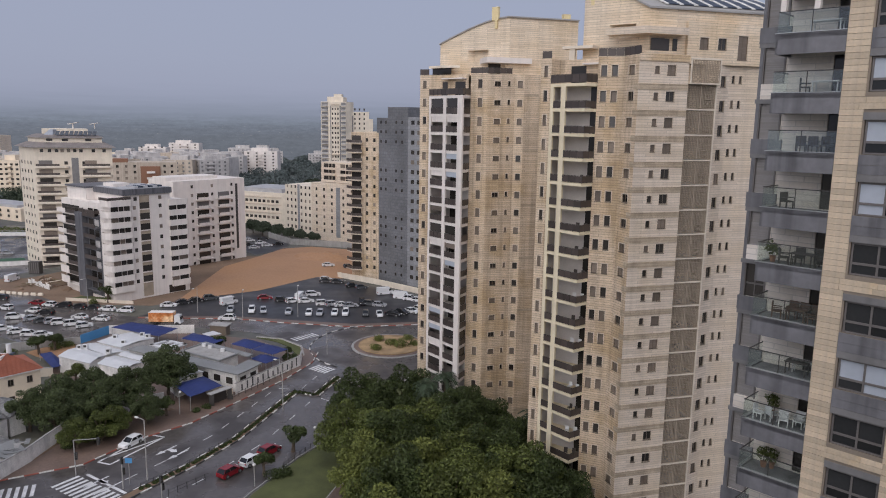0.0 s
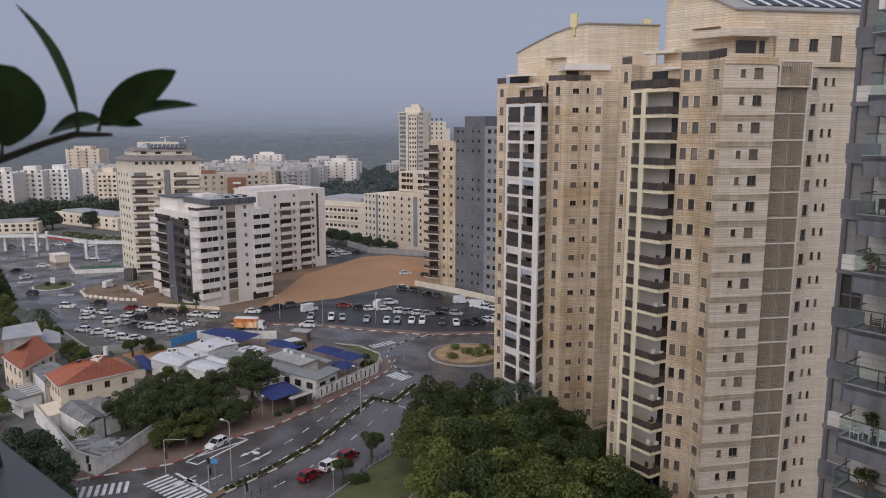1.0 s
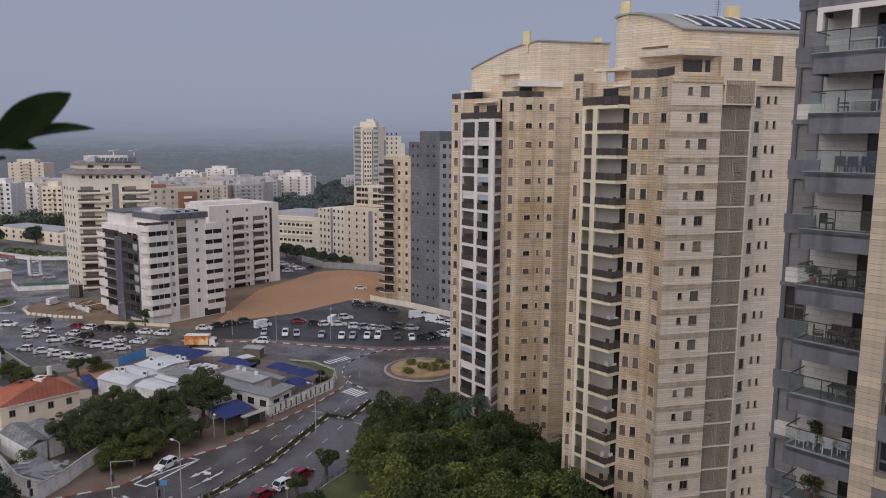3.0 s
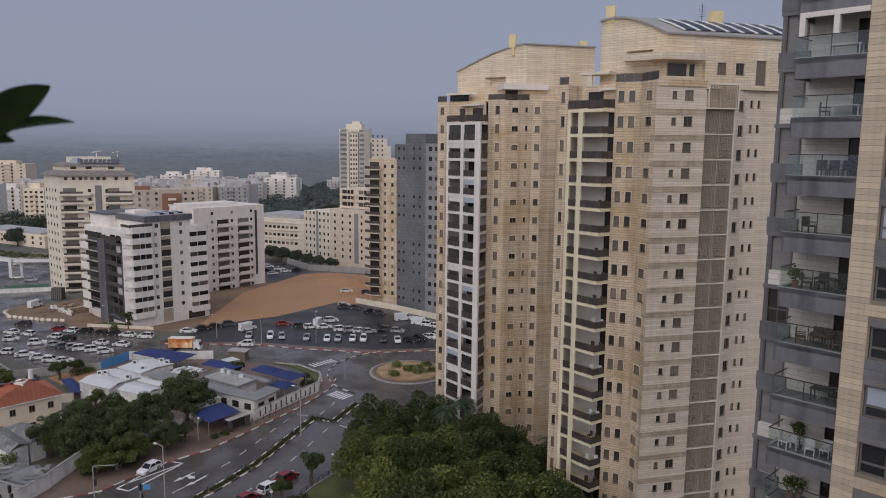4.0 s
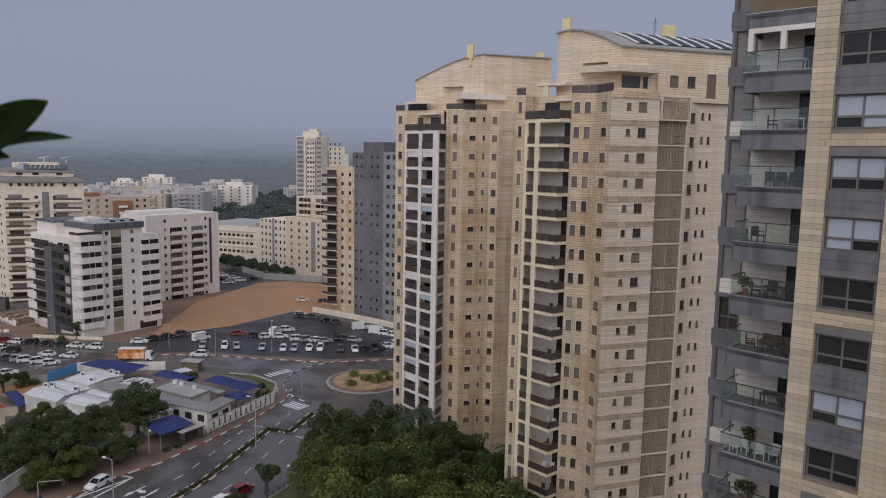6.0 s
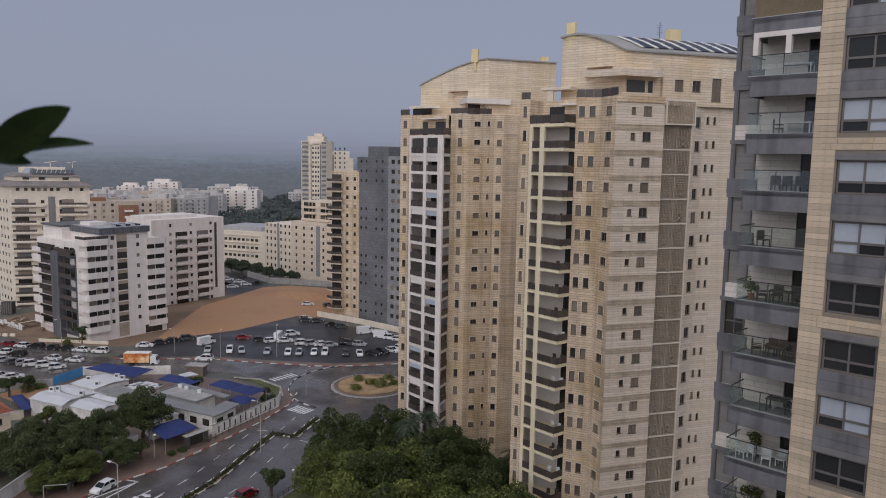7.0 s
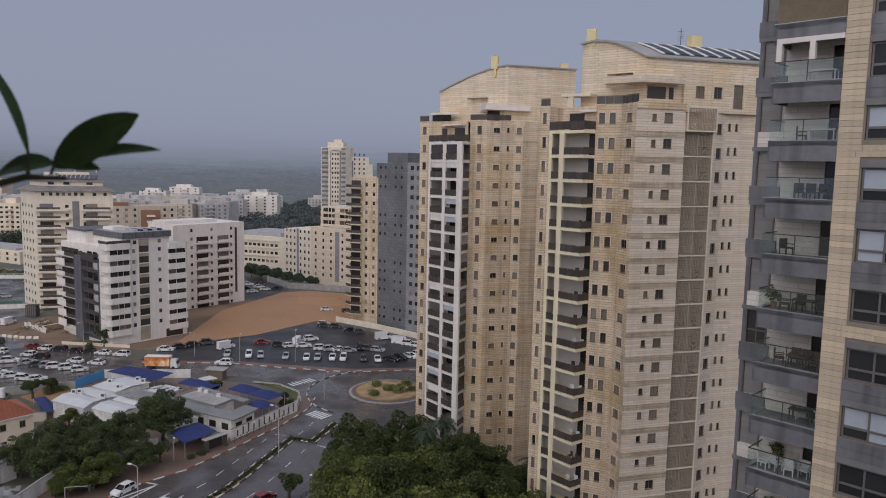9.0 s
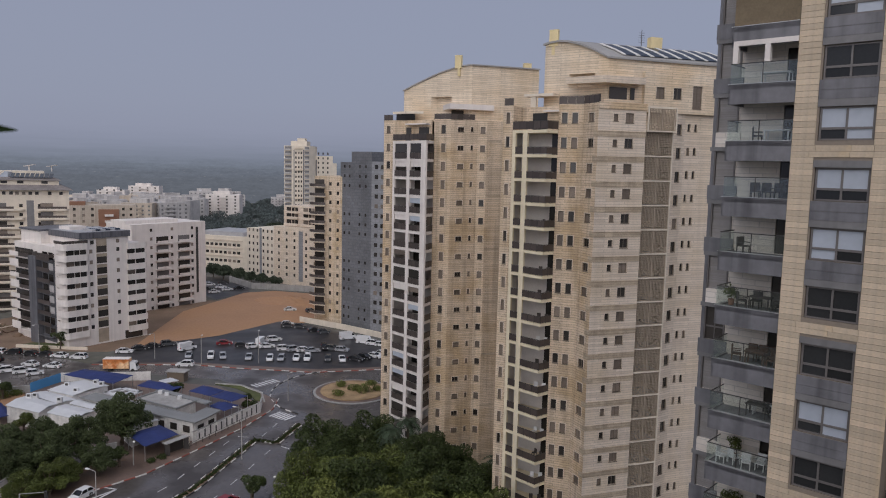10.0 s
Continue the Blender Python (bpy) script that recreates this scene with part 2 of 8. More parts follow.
# ---- mesh helpers ----
class Geo:
    """Collects faces, then links them as one mesh."""

    def __init__(self):
        self.v, self.f = [], []

    def face(self, *pts):
        i = len(self.v)
        self.v += [tuple(p) for p in pts]
        self.f.append(tuple(range(i, i + len(pts))))
        return self

    def solid(self, lo, hi):
        """Walls and caps between two rings of points that wind alike."""
        n = len(lo)
        for k in range(n):
            self.face(lo[k], lo[(k + 1) % n], hi[(k + 1) % n], hi[k])
        self.face(*hi)
        self.face(*lo[::-1])
        return self

    def prism(self, poly, z0, z1):
        if sum(a[0] * b[1] - b[0] * a[1] for a, b in zip(poly, poly[1:] + poly[:1])) < 0:
            poly = poly[::-1]
        return self.solid([(x, y, z0) for x, y in poly], [(x, y, z1) for x, y in poly])

    def box(self, x0, x1, y0, y1, z0, z1, m=None):
        lo = [Vector(p) for p in ((x0, y0, z0), (x1, y0, z0), (x1, y1, z0), (x0, y1, z0))]
        hi = [p + Vector((0, 0, z1 - z0)) for p in lo]
        if m is not None:
            lo, hi = [m @ p for p in lo], [m @ p for p in hi]
        return self.solid(lo, hi)

    def bar(self, a, b, w, h, out=0.0):
        """An upright slab of width w along plan line a to b from z h[0] to h[1]; out shifts it outwards."""
        t = Vector((b[0] - a[0], b[1] - a[1])).normalized()
        n = Vector((t.y, -t.x))
        p = [Vector(a[:2]) + n * (out + w), Vector(b[:2]) + n * (out + w), Vector(b[:2]) + n * out, Vector(a[:2]) + n * out]
        return self.prism([tuple(q) for q in p], *h)

    def tube(self, pts, radii, n=6):
        rings = []
        for k, p in enumerate(pts):
            a, b = Vector(pts[max(k - 1, 0)]), Vector(pts[min(k + 1, len(pts) - 1)])
            q = (b - a).to_track_quat("Z", "Y")
            r = radii[k] if isinstance(radii, (list, tuple)) else radii
            rings.append([Vector(p) + q @ Vector((r * math.cos(6.2832 * j / n), r * math.sin(6.2832 * j / n), 0)) for j in range(n)])
        for lo, hi in zip(rings, rings[1:]):
            for j in range(n):
                self.face(lo[j], lo[(j + 1) % n], hi[(j + 1) % n], hi[j])
        self.face(*rings[-1])
        self.face(*rings[0][::-1])
        return self

    def data(self, name, material, smooth=False):
        me = bpy.data.meshes.new(name)
        me.from_pydata(self.v, [], self.f)
        me.materials.append(material)
        uv = me.uv_layers.new(name="UVMap")
        flat = []
        for f in self.f:
            a, b, c = Vector(self.v[f[0]]), Vector(self.v[f[1]]), Vector(self.v[f[2]])
            nrm = (b - a).cross(c - a)
            if nrm.length > 0:
                nrm.normalize()
            if abs(nrm.z) > 0.7:
                for i in f:
                    flat += self.v[i][:2]
            else:
                t = Vector((-nrm.y, nrm.x, 0)).normalized()
                for i in f:
                    flat += (t.x * self.v[i][0] + t.y * self.v[i][1], self.v[i][2])
        uv.data.foreach_set("uv", flat)
        if smooth:
            me.polygons.foreach_set("use_smooth", [True] * len(self.f))
        me.update()
        return me

    def out(self, name, material, parent=None, label="", smooth=False):
        ob = new(name, self.data(name, material, smooth))
        if parent is not None:
            ob.parent = parent
            if parent.parent is None:
                ob.matrix_parent_inverse = parent.matrix_basis.inverted()
        return tagged(ob, label)


def root(name, label, category, at=(0, 0, 0), group="", kind=""):
    e = new(name)
    e.location = at
    return tagged(e, label, category, group, kind)


def setting(ob, label, category):
    return tagged(ob, label, category, kind="structure")


def child(name, me, parent, m):
    """A part that shares the mesh me, at pose m of the world (or of a part)."""
    ob = new(name, me)
    ob.parent = parent
    if parent.parent is None:
        ob.matrix_parent_inverse = parent.matrix_basis.inverted()
    ob.matrix_basis = m
    return ob


def lerp2(a, b, s):
    return (a[0] + (b[0] - a[0]) * s, a[1] + (b[1] - a[1]) * s)


def facet_angle(a, b):
    return math.degrees(math.atan2(b[1] - a[1], b[0] - a[0]))


def facade(g, a, b, z0, z1, openings=(), deep=0.18):
    """A wall face from plan point a to b, seen from outside left to right, with recessed openings (u0, u1, z0, z1)."""
    ln = math.dist(a, b)
    tx, ty = (b[0] - a[0]) / ln, (b[1] - a[1]) / ln

    def at(u, z, d=0.0):
        return (a[0] + tx * u - ty * d, a[1] + ty * u + tx * d, z)

    cols = {}
    for o in openings:
        cols.setdefault((o[0], o[1]), []).append((o[2], o[3]))
    u = 0.0
    for (u0, u1), spans in sorted(cols.items()):
        g.face(at(u, z0), at(u0, z0), at(u0, z1), at(u, z1))
        z = z0
        for s0, s1 in sorted(spans):
            g.face(at(u0, z), at(u1, z), at(u1, s0), at(u0, s0))
            g.face(at(u0, s0), at(u1, s0), at(u1, s0, deep), at(u0, s0, deep))
            g.face(at(u0, s1, deep), at(u1, s1, deep), at(u1, s1), at(u0, s1))
            g.face(at(u0, s0), at(u0, s0, deep), at(u0, s1, deep), at(u0, s1))
            g.face(at(u1, s0, deep), at(u1, s0), at(u1, s1), at(u1, s1, deep))
            z = s1
        g.face(at(u0, z), at(u1, z), at(u1, z1), at(u0, z1))
        u = u1
    g.face(at(u, z0), at(ln, z0), at(ln, z1), at(u, z1))


WIN = {}


def window(parent, a, b, u, z, w, h, style, deep=0.16):
    """A framed window set into the face a-b, its centre u metres along at height z."""
    key = (round(w, 2), round(h, 2), style, deep)
    if key not in WIN:
        fr, t = Geo(), 0.06
        fm = FRAME_B
        for x0, x1, q0, q1 in ((-w / 2, w / 2, -h / 2, -h / 2 + t), (-w / 2, w / 2, h / 2 - t, h / 2),
                               (-w / 2, -w / 2 + t, -h / 2 + t, h / 2 - t), (w / 2 - t, w / 2, -h / 2 + t, h / 2 - t)):
            fr.box(x0, x1, -0.05, 0.03, q0, q1)
        if w > 0.9:
            fr.box(-0.03, 0.03, -0.05, 0.03, -h / 2 + t, h / 2 - t)
        fr.box(-w / 2 - 0.05, w / 2 + 0.05, -deep - 0.06, 0.0, -h / 2 - 0.07, -h / 2)
        n_dark, e = len(fr.f), 0.09
        for x0, x1, q0, q1 in ((-w / 2 - e, w / 2 + e, h / 2, h / 2 + e), (-w / 2 - e, w / 2 + e, -h / 2 - e, -h / 2 - 0.071),
                               (-w / 2 - e, -w / 2, -h / 2, h / 2), (w / 2, w / 2 + e, -h / 2, h / 2)):
            fr.box(x0, x1, -deep - 0.03, -deep + 0.02, q0, q1)
        pn = Geo().box(-w / 2 + t, w / 2 - t, -0.01, 0.02, -h / 2 + t, h / 2 - t)
        fd = fr.data("window", fm)
        fd.materials.append(STONE_W)
        for k in range(n_dark, len(fd.polygons)):
            fd.polygons[k].material_index = 1
        WIN[key] = (fd, pn.data("pane", GLASS_T if style == "tan_blind" else BLIND if style == "blind" else GLASS_D))
    fm, pm = WIN[key]
    s = u / math.dist(a, b)
    x, y = lerp2(a, b, s)
    an = facet_angle(a, b)
    r = radians(an)
    m = pose(x - math.sin(r) * deep, y + math.cos(r) * deep, z, 0, 0, an)
    ob = child("window", fm, parent, m)
    p = new("pane", pm)
    p.parent = ob
    return ob


def column(u, w, h, zs):
    return [(u - w / 2, u + w / 2, z - h / 2, z + h / 2) for z in zs]


def put_windows(parent, a, b, u, w, h, zs, rng, shut=0.5, deep=0.16):
    for z in zs:
        window(parent, a, b, u, z, w, h, "tan_blind" if rng.random() < shut else "dark", deep)

# ---- ground, roads, open land ----
def sheet(name, poly, z, material, label, category, thick=0.3):
    return setting(Geo().prism(poly, z - thick, z).out(name, material), label, category)


def circle(cx, cy, r, n=48):
    return [(cx + r * math.cos(6.2832 * k / n), cy + r * math.sin(6.2832 * k / n)) for k in range(n)]


setting(Geo().face((-3000, -600, 0), (3000, -600, 0), (3000, 4800, 0), (-3000, 4800, 0)).out("ground", LAND),
        "grey-green suburban ground reaching to the hazy horizon", "ground")
RB = (-7.5, 168.3)
sheet("road", [(-62, 74), (-33, 74), (-24.4, 97.7), (-19.6, 109.1), (-14.5, 118), (-6, 138), (-1, 150), (-9, 170), (-24.0, 162),
               (-24.3, 155.7), (-28.4, 144.4), (-34.9, 132.2), (-40.7, 122.1), (-46.7, 116), (-52, 106.5), (-66, 99), (-74, 92)],
      0.02, ASPHALT, "wet dark asphalt dual carriageway with lane markings", "road")
setting(Geo().prism(circle(*RB, 18.5), -0.3, 0.024).out("road_roundabout", ASPHALT), "wet asphalt ring round the planted roundabout", "road")
sheet("road_cross_street", [(-76, 191.5), (-50, 191.5), (-36.6, 188), (-18, 184.6), (-0.4, 187.5), (30, 190), (30, 172), (-3, 166), (-22, 166), (-26, 163.5),
                            (-32.5, 171), (-40.7, 178.1), (-59.9, 182.8), (-75.6, 176.3)], 0.03, ASPHALT, "wet asphalt street along the car park", "road")
sheet("road_plaza", [(-215, 262), (-215, 300), (-191.8, 296), (-161.5, 262), (-140.3, 234), (-104.3, 207), (-75.0, 191.2), (-75, 176.3), (-83.8, 168.1),
                     (-89.5, 165.3), (-121.7, 185), (-142.1, 203), (-163.0, 213), (-200, 235)], 0.036, ASPHALT, "wide wet asphalt street with parked cars", "road")
sheet("road_by_footbridge", [(-245, 262), (-280, 340), (-225, 362), (-150, 345), (-126, 268), (-140, 238), (-200, 236)], 0.028, ASPHALT, "broad wet asphalt crossing below the footbridge", "road")
sheet("car_park", [(-76.4, 192.3), (-72.6, 201.7), (-66.2, 214.1), (-51.0, 224.5), (-35.8, 245.7), (-28.1, 243.5), (-15.3, 232.3),
                   (-0.5, 218.0), (16.7, 199.5), (20, 191), (-0.4, 189.2), (-18.1, 186.7), (-36.9, 190.2), (-50.3, 193.2)],
      0.05, ASPHALT_N, "fresh black asphalt car park", "car park")
sheet("sand_lot", [(-72, 209.5), (-66.4, 214.3), (-51.2, 224.7), (-36, 245.9), (-28.3, 243.8), (-20, 246), (-20, 275), (-28.1, 299.5),
                   (-47.0, 306.3), (-58.2, 301.1), (-64.0, 283.4), (-72, 262), (-72, 226)], 0.045, SAND,
      "bare orange sand lot, damp and tracked", "sand")
sheet("pavement_wall_side", [(-24.3, 155.7), (-28.4, 144.4), (-34.9, 132.2), (-40.7, 122.1), (-46.7, 116), (-52, 106.5), (-66, 99), (-66, 102), (-60, 108),
                             (-58.5, 118), (-45.3, 128.5), (-40.7, 137.2), (-35.3, 143), (-28.5, 161), (-33, 170.5), (-31.9, 170.6), (-24.0, 161.8)], 0.16, PAVER,
      "wet reddish paved pavement beside the road", "pavement")
sheet("pavement_car_park_edge", [(-76, 191.3), (-50, 191.3), (-36.6, 187.8), (-18, 184.4), (-0.4, 187.3), (20, 189.5), (20, 191.2), (-0.4, 189.4), (-18.1, 186.9),
                                 (-36.9, 190.4), (-50.3, 193.4), (-76.4, 192.5)], 0.15, PAVER, "narrow reddish pavement edging the car park", "pavement")
sheet("lawn", [(-23.8, 97.7), (-19.1, 109.1), (-14, 118), (-5.5, 138), (0, 150), (16, 136), (22, 104), (24, 80), (10, 60), (-30, 60), (-31, 74)], 0.17, GRASS,
      "damp green lawn under the trees", "lawn")
sheet("dirt_verge", [(-66, 102), (-60, 108), (-58.6, 117), (-45.3, 128.3), (-46.2, 129), (-60, 119.5), (-65, 103)], 0.2, DIRT, "bare brown dirt verge by the wall", "dirt")
sheet("building_plot", [(-112, 209), (-95, 205.4), (-77, 204.6), (-72, 209.5), (-72, 262), (-64, 283), (-100, 290), (-125, 250), (-128, 243), (-136.5, 232.7)], 0.03, DIRT,
      "brown building plot with sandy earth", "dirt")
sheet("pavement_sand_spill", [(-138.1, 226.4), (-138.5, 236.8), (-134.4, 240.3), (-125.4, 235), (-112.6, 228.6), (-105.8, 215.6), (-112.2, 215.1), (-118.4, 215.3), (-127.1, 217.7), (-132.6, 219.9)], 0.06, DIRT,
      "spilled brown earth beside the street", "dirt")
sheet("court", [(-156.5, 257.4), (-141.7, 262.3), (-150.2, 274.3), (-164, 270)], 0.05, GREEN_D, "small green sports court", "court")
sheet("car_park_behind", [(-66, 285), (-57, 303), (-60, 330), (-84, 350), (-92, 330), (-76, 300)], 0.04, ASPHALT_N, "dark asphalt yard behind the sand lot", "car park")

sheet("school_yard", [(-77, 146), (-58, 122), (-44, 127), (-36.6, 135), (-27, 153.5), (-28, 160), (-39.6, 172.6), (-57, 177.4), (-77, 176), (-82, 168)], 0.06, PAVER,
      "dark wet paved school yard", "yard")
# roundabout islands
isl = root("roundabout_island", "round planted island with dry shrubs and a pale kerb", "roundabout", (*RB, 0))
Geo().prism(circle(*RB, 9.3), 0.0, 0.2).out("kerb_ring", CONC, isl)
Geo().prism(circle(*RB, 8.7), 0.2, 0.28).out("apron", PAVER, isl)
Geo().prism(circle(*RB, 7.6), 0.28, 0.45).out("planting_bed", SHRUB_G, isl)
RB2 = (-152.2, 233.4)
isl2 = root("roundabout_island", "small green roundabout island on a wet street", "roundabout", (*RB2, 0))
Geo().prism(circle(*RB2, 6.4), 0.0, 0.2).out("kerb_ring", KERB_W, isl2)
Geo().prism(circle(*RB2, 5.8), 0.2, 0.4).out("planting_bed", GRASS, isl2)


def off_line(pts, d):
    """The plan line pts shifted d metres to its right."""
    res = []
    for k, p in enumerate(pts):
        a, b = Vector(pts[max(k - 1, 0)]), Vector(pts[min(k + 1, len(pts) - 1)])
        t = (b - a).normalized()
        res.append((p[0] + t.y * d, p[1] - t.x * d))
    return res


def walk_line(pts, step):
    """Points and directions every step metres along a plan line."""
    res, left = [], 0.0
    for a, b in zip(pts, pts[1:]):
        ln, s = math.dist(a, b), left
        while s < ln:
            res.append((*lerp2(a, b, s / ln), facet_angle(a, b)))
            s += step
        left = s - ln
    return res


def kerb_run(name, pts, z=0.16, label="kerb of alternating white and black stones", both=True, dark=None):
    r = root(name, label, "kerb", (*pts[0], 0), kind="structure")
    a = Geo().box(0, 0.98, -0.09, 0.09, 0, z + 0.02).data("kerb_stone", KERB_W if both else CONC)
    b = Geo().box(0, 0.98, -0.09, 0.09, 0, z + 0.02).data("kerb_stone", (dark or KERB_B) if both else CONC)
    for k, (x, y, an) in enumerate(walk_line(pts, 1.0)):
        child("kerb_stone", a if (k // 2) % 2 else b, r, pose(x, y, 0.0, 0, 0, an))


FAR_KERB = [(-66, 99), (-52, 106.5), (-46.7, 116), (-40.7, 122.1), (-34.9, 132.2), (-28.4, 144.4), (-24.2, 155.7), (-24.0, 162)]
MEDIAN = [(-47.5, 86), (-40.2, 98.8), (-35.6, 106.2), (-30.9, 116.2), (-24.9, 137.7), (-20.6, 136), (-17.5, 146)]
NEAR_KERB = [(-33, 74), (-24.4, 97.7), (-19.6, 109.1), (-14.5, 118), (-6, 138), (-1, 150)]
med_l, med_r = off_line(MEDIAN, -0.75), off_line(MEDIAN, 0.75)
sheet("median_strip", med_l + med_r[::-1], 0.15, DIRT, "narrow planted median strip between the carriageways", "median")
kerb_run("kerb_median", med_r)
kerb_run("kerb_median", med_l)
kerb_run("kerb_pavement", FAR_KERB, dark=KERB_R, label="kerb of dull red and white stones along the pavement")
kerb_run("kerb_lawn", NEAR_KERB, both=False, label="pale concrete kerb stones along the lawn")
kerb_run("kerb_car_park", [(-76, 191.2), (-50, 191.2), (-36.6, 187.7), (-18, 184.3), (-0.4, 187.2), (15, 189)], dark=KERB_R, label="kerb of dull red and white stones by the car park")
kerb_run("kerb_roundabout", [(x, y) for x, y in circle(*RB, 19.0, 40)[12:27]], label="curved black and white kerb by the roundabout")

# road paint
paint_z = 0.046


def marking(name, pts, label):
    return setting(Geo().prism(pts, 0.0, paint_z).out(name, PAINT_W), label, "road marking")


def stripe(a, b, w):
    t = (Vector(b) - Vector(a)).normalized() * w / 2
    n = Vector((t.y, -t.x))
    return [tuple(Vector(a) + n), tuple(Vector(b) + n), tuple(Vector(b) - n), tuple(Vector(a) - n)]


def crossing(name, a, b, width, count, label):
    """Bars between plan points a and b, each width long across that line."""
    r = root(name, label, "crossing", (*a, 0), kind="structure")
    an = facet_angle(a, b)
    me = Geo().box(-0.26, 0.26, -width / 2, width / 2, 0, paint_z).data("bar", PAINT_W)
    for k in range(count):
        x, y = lerp2(a, b, (k + 0.5) / count)
        child("bar", me, r, pose(x, y, 0, 0, 0, an))


crossing("zebra_crossing", (-52.5, 101.5), (-43.5, 95.5), 4.2, 10, "white painted zebra crossing bars on wet asphalt")
crossing("zebra_crossing", (-63.5, 95.5), (-55.0, 98.8), 3.6, 9, "white painted zebra crossing bars on the side street")
crossing("zebra_crossing", (-31.5, 172.5), (-26.5, 177.6), 2.8, 7, "white zebra crossing near the roundabout")
crossing("zebra_crossing", (-23.6, 153), (-19.5, 150), 3.4, 6, "white zebra crossing before the roundabout")
marking("road_marking", stripe((-50.0, 103.5), (-41.5, 97.5), 0.45), "white stop line before the crossing")
lane = off_line(MEDIAN, -4.6)
r_l = root("lane_line", "dashed white lane line on wet asphalt", "lane line", (*lane[0], 0), kind="structure")
dash = Geo().box(0, 2.2, -0.07, 0.07, 0, paint_z).data("dash", PAINT_W)
for x, y, an in walk_line(lane, 5.2):
    child("dash", dash, r_l, pose(x, y, 0, 0, 0, an))
lane2 = off_line(MEDIAN, 5.0)
r_l = root("lane_line", "dashed white lane line on the near carriageway", "lane line", (*lane2[0], 0), kind="structure")
for x, y, an in walk_line(lane2, 6.5):
    child("dash", dash, r_l, pose(x, y, 0, 0, 0, an))


def arrow(x, y, an, turn=False):
    g = Geo()
    m = pose(x, y, 0, 0, 0, an)

    def flat(pts):
        lo = [m @ Vector((a, b, 0)) for a, b in pts]
        g.solid(lo, [p + Vector((0, 0, paint_z)) for p in lo])

    flat([(0, -0.12), (2.6, -0.12), (2.6, 0.12), (0, 0.12)])
    flat([(2.6, -0.5), (4.2, 0), (2.6, 0.5)])
    if turn:
        flat([(1.2, 0.12), (1.9, 0.12), (1.9, 1.0), (1.2, 1.0)])
        flat([(0.9, 1.0), (2.2, 1.0), (1.55, 1.9)])
    return setting(g.out("road_marking", PAINT_W), "white painted lane arrow", "road marking")


arrow(-40.0, 113.5, 239, True)
arrow(-37.6, 112.0, 239)
arrow(-46.5, 103.0, 239, True)
arrow(-43.8, 101.5, 239)

box_pts = [(-50.1, 107.5), (-45.7, 117.6), (-43.1, 116.7), (-47.9, 106.7)]
for a, b in list(zip(box_pts, box_pts[1:] + box_pts[:1])) + [(lerp2(box_pts[0], box_pts[1], 0.15), box_pts[2])]:
    marking("road_marking", stripe(a, b, 0.3), "white painted outline of a stopping bay")

FOOT = [(-15, 86), (-13.2, 93), (-11.6, 98.5), (-9.0, 102.5), (-5, 105.5)]
sheet("footpath", off_line(FOOT, -0.9) + off_line(FOOT, 0.9)[::-1], 0.2, PAVER, "curved reddish footpath across the lawn", "footpath")
kerb_run("kerb_footpath", off_line(FOOT, -1.0), 0.2, "pale kerb stones of the footpath", both=False)

# ---- the two stone towers ----
FL = 3.05
UX, UY = math.cos(radians(14)), math.sin(radians(14))


def along(p, d, back=0.0):
    """d metres along the towers' front direction and back metres behind it."""
    return (p[0] + UX * d - UY * back, p[1] + UY * d + UX * back)


def railing(parent, pts, z, h=1.05, material=None, name="railing"):
    """Panels with posts and a top rail along a plan line."""
    for a, b in zip(pts, pts[1:]):
        g = Geo()
        ln = math.dist(a, b)
        n = max(1, round(ln / 1.1))
        g.bar(a, b, 0.05, (z + h - 0.06, z + h), -0.03)
        for k in range(n + 1):
            p, q = lerp2(a, b, max(0, k / n - 0.025 / ln)), lerp2(a, b, min(1, k / n + 0.025 / ln))
            g.bar(p, q, 0.05, (z, z + h), -0.03)
        ob = g.out(name, FRAME, parent)
        for k in range(n):
            p, q = lerp2(a, b, (k + 0.04) / n), lerp2(a, b, (k + 0.96) / n)
            pn = Geo().bar(p, q, 0.02, (z + 0.08, z + h - 0.08), -0.02).data("panel", material or RAIL_D)
            c = new("panel", pn)
            c.parent = ob


def vault(parent, profile, length, eave=0.35, thick=0.24):
    """A curved roof: the end profile of (x, y, z) points drawn along the towers' front direction."""
    g = Geo()
    lo = [Vector(p) - Vector((UX, UY, 0)) * eave for p in profile]
    hi = [Vector(p) + Vector((UX, UY, 0)) * length for p in profile]
    up = Vector((0, 0, thick))
    for a, b, c, d in zip(lo, lo[1:], hi[1:], hi):
        g.face(a + up, b + up, c + up, d + up)
        g.face(a, d, c, b)
        g.face(a, b, b + up, a + up)
        g.face(d, d + up, c + up, c)
    g.face(lo[0], lo[0] + up, hi[0] + up, hi[0])
    g.face(lo[-1], hi[-1], hi[-1] + up, lo[-1] + up)
    g.out("roof", ROOF_E, parent, "lead-grey curved vault roof")


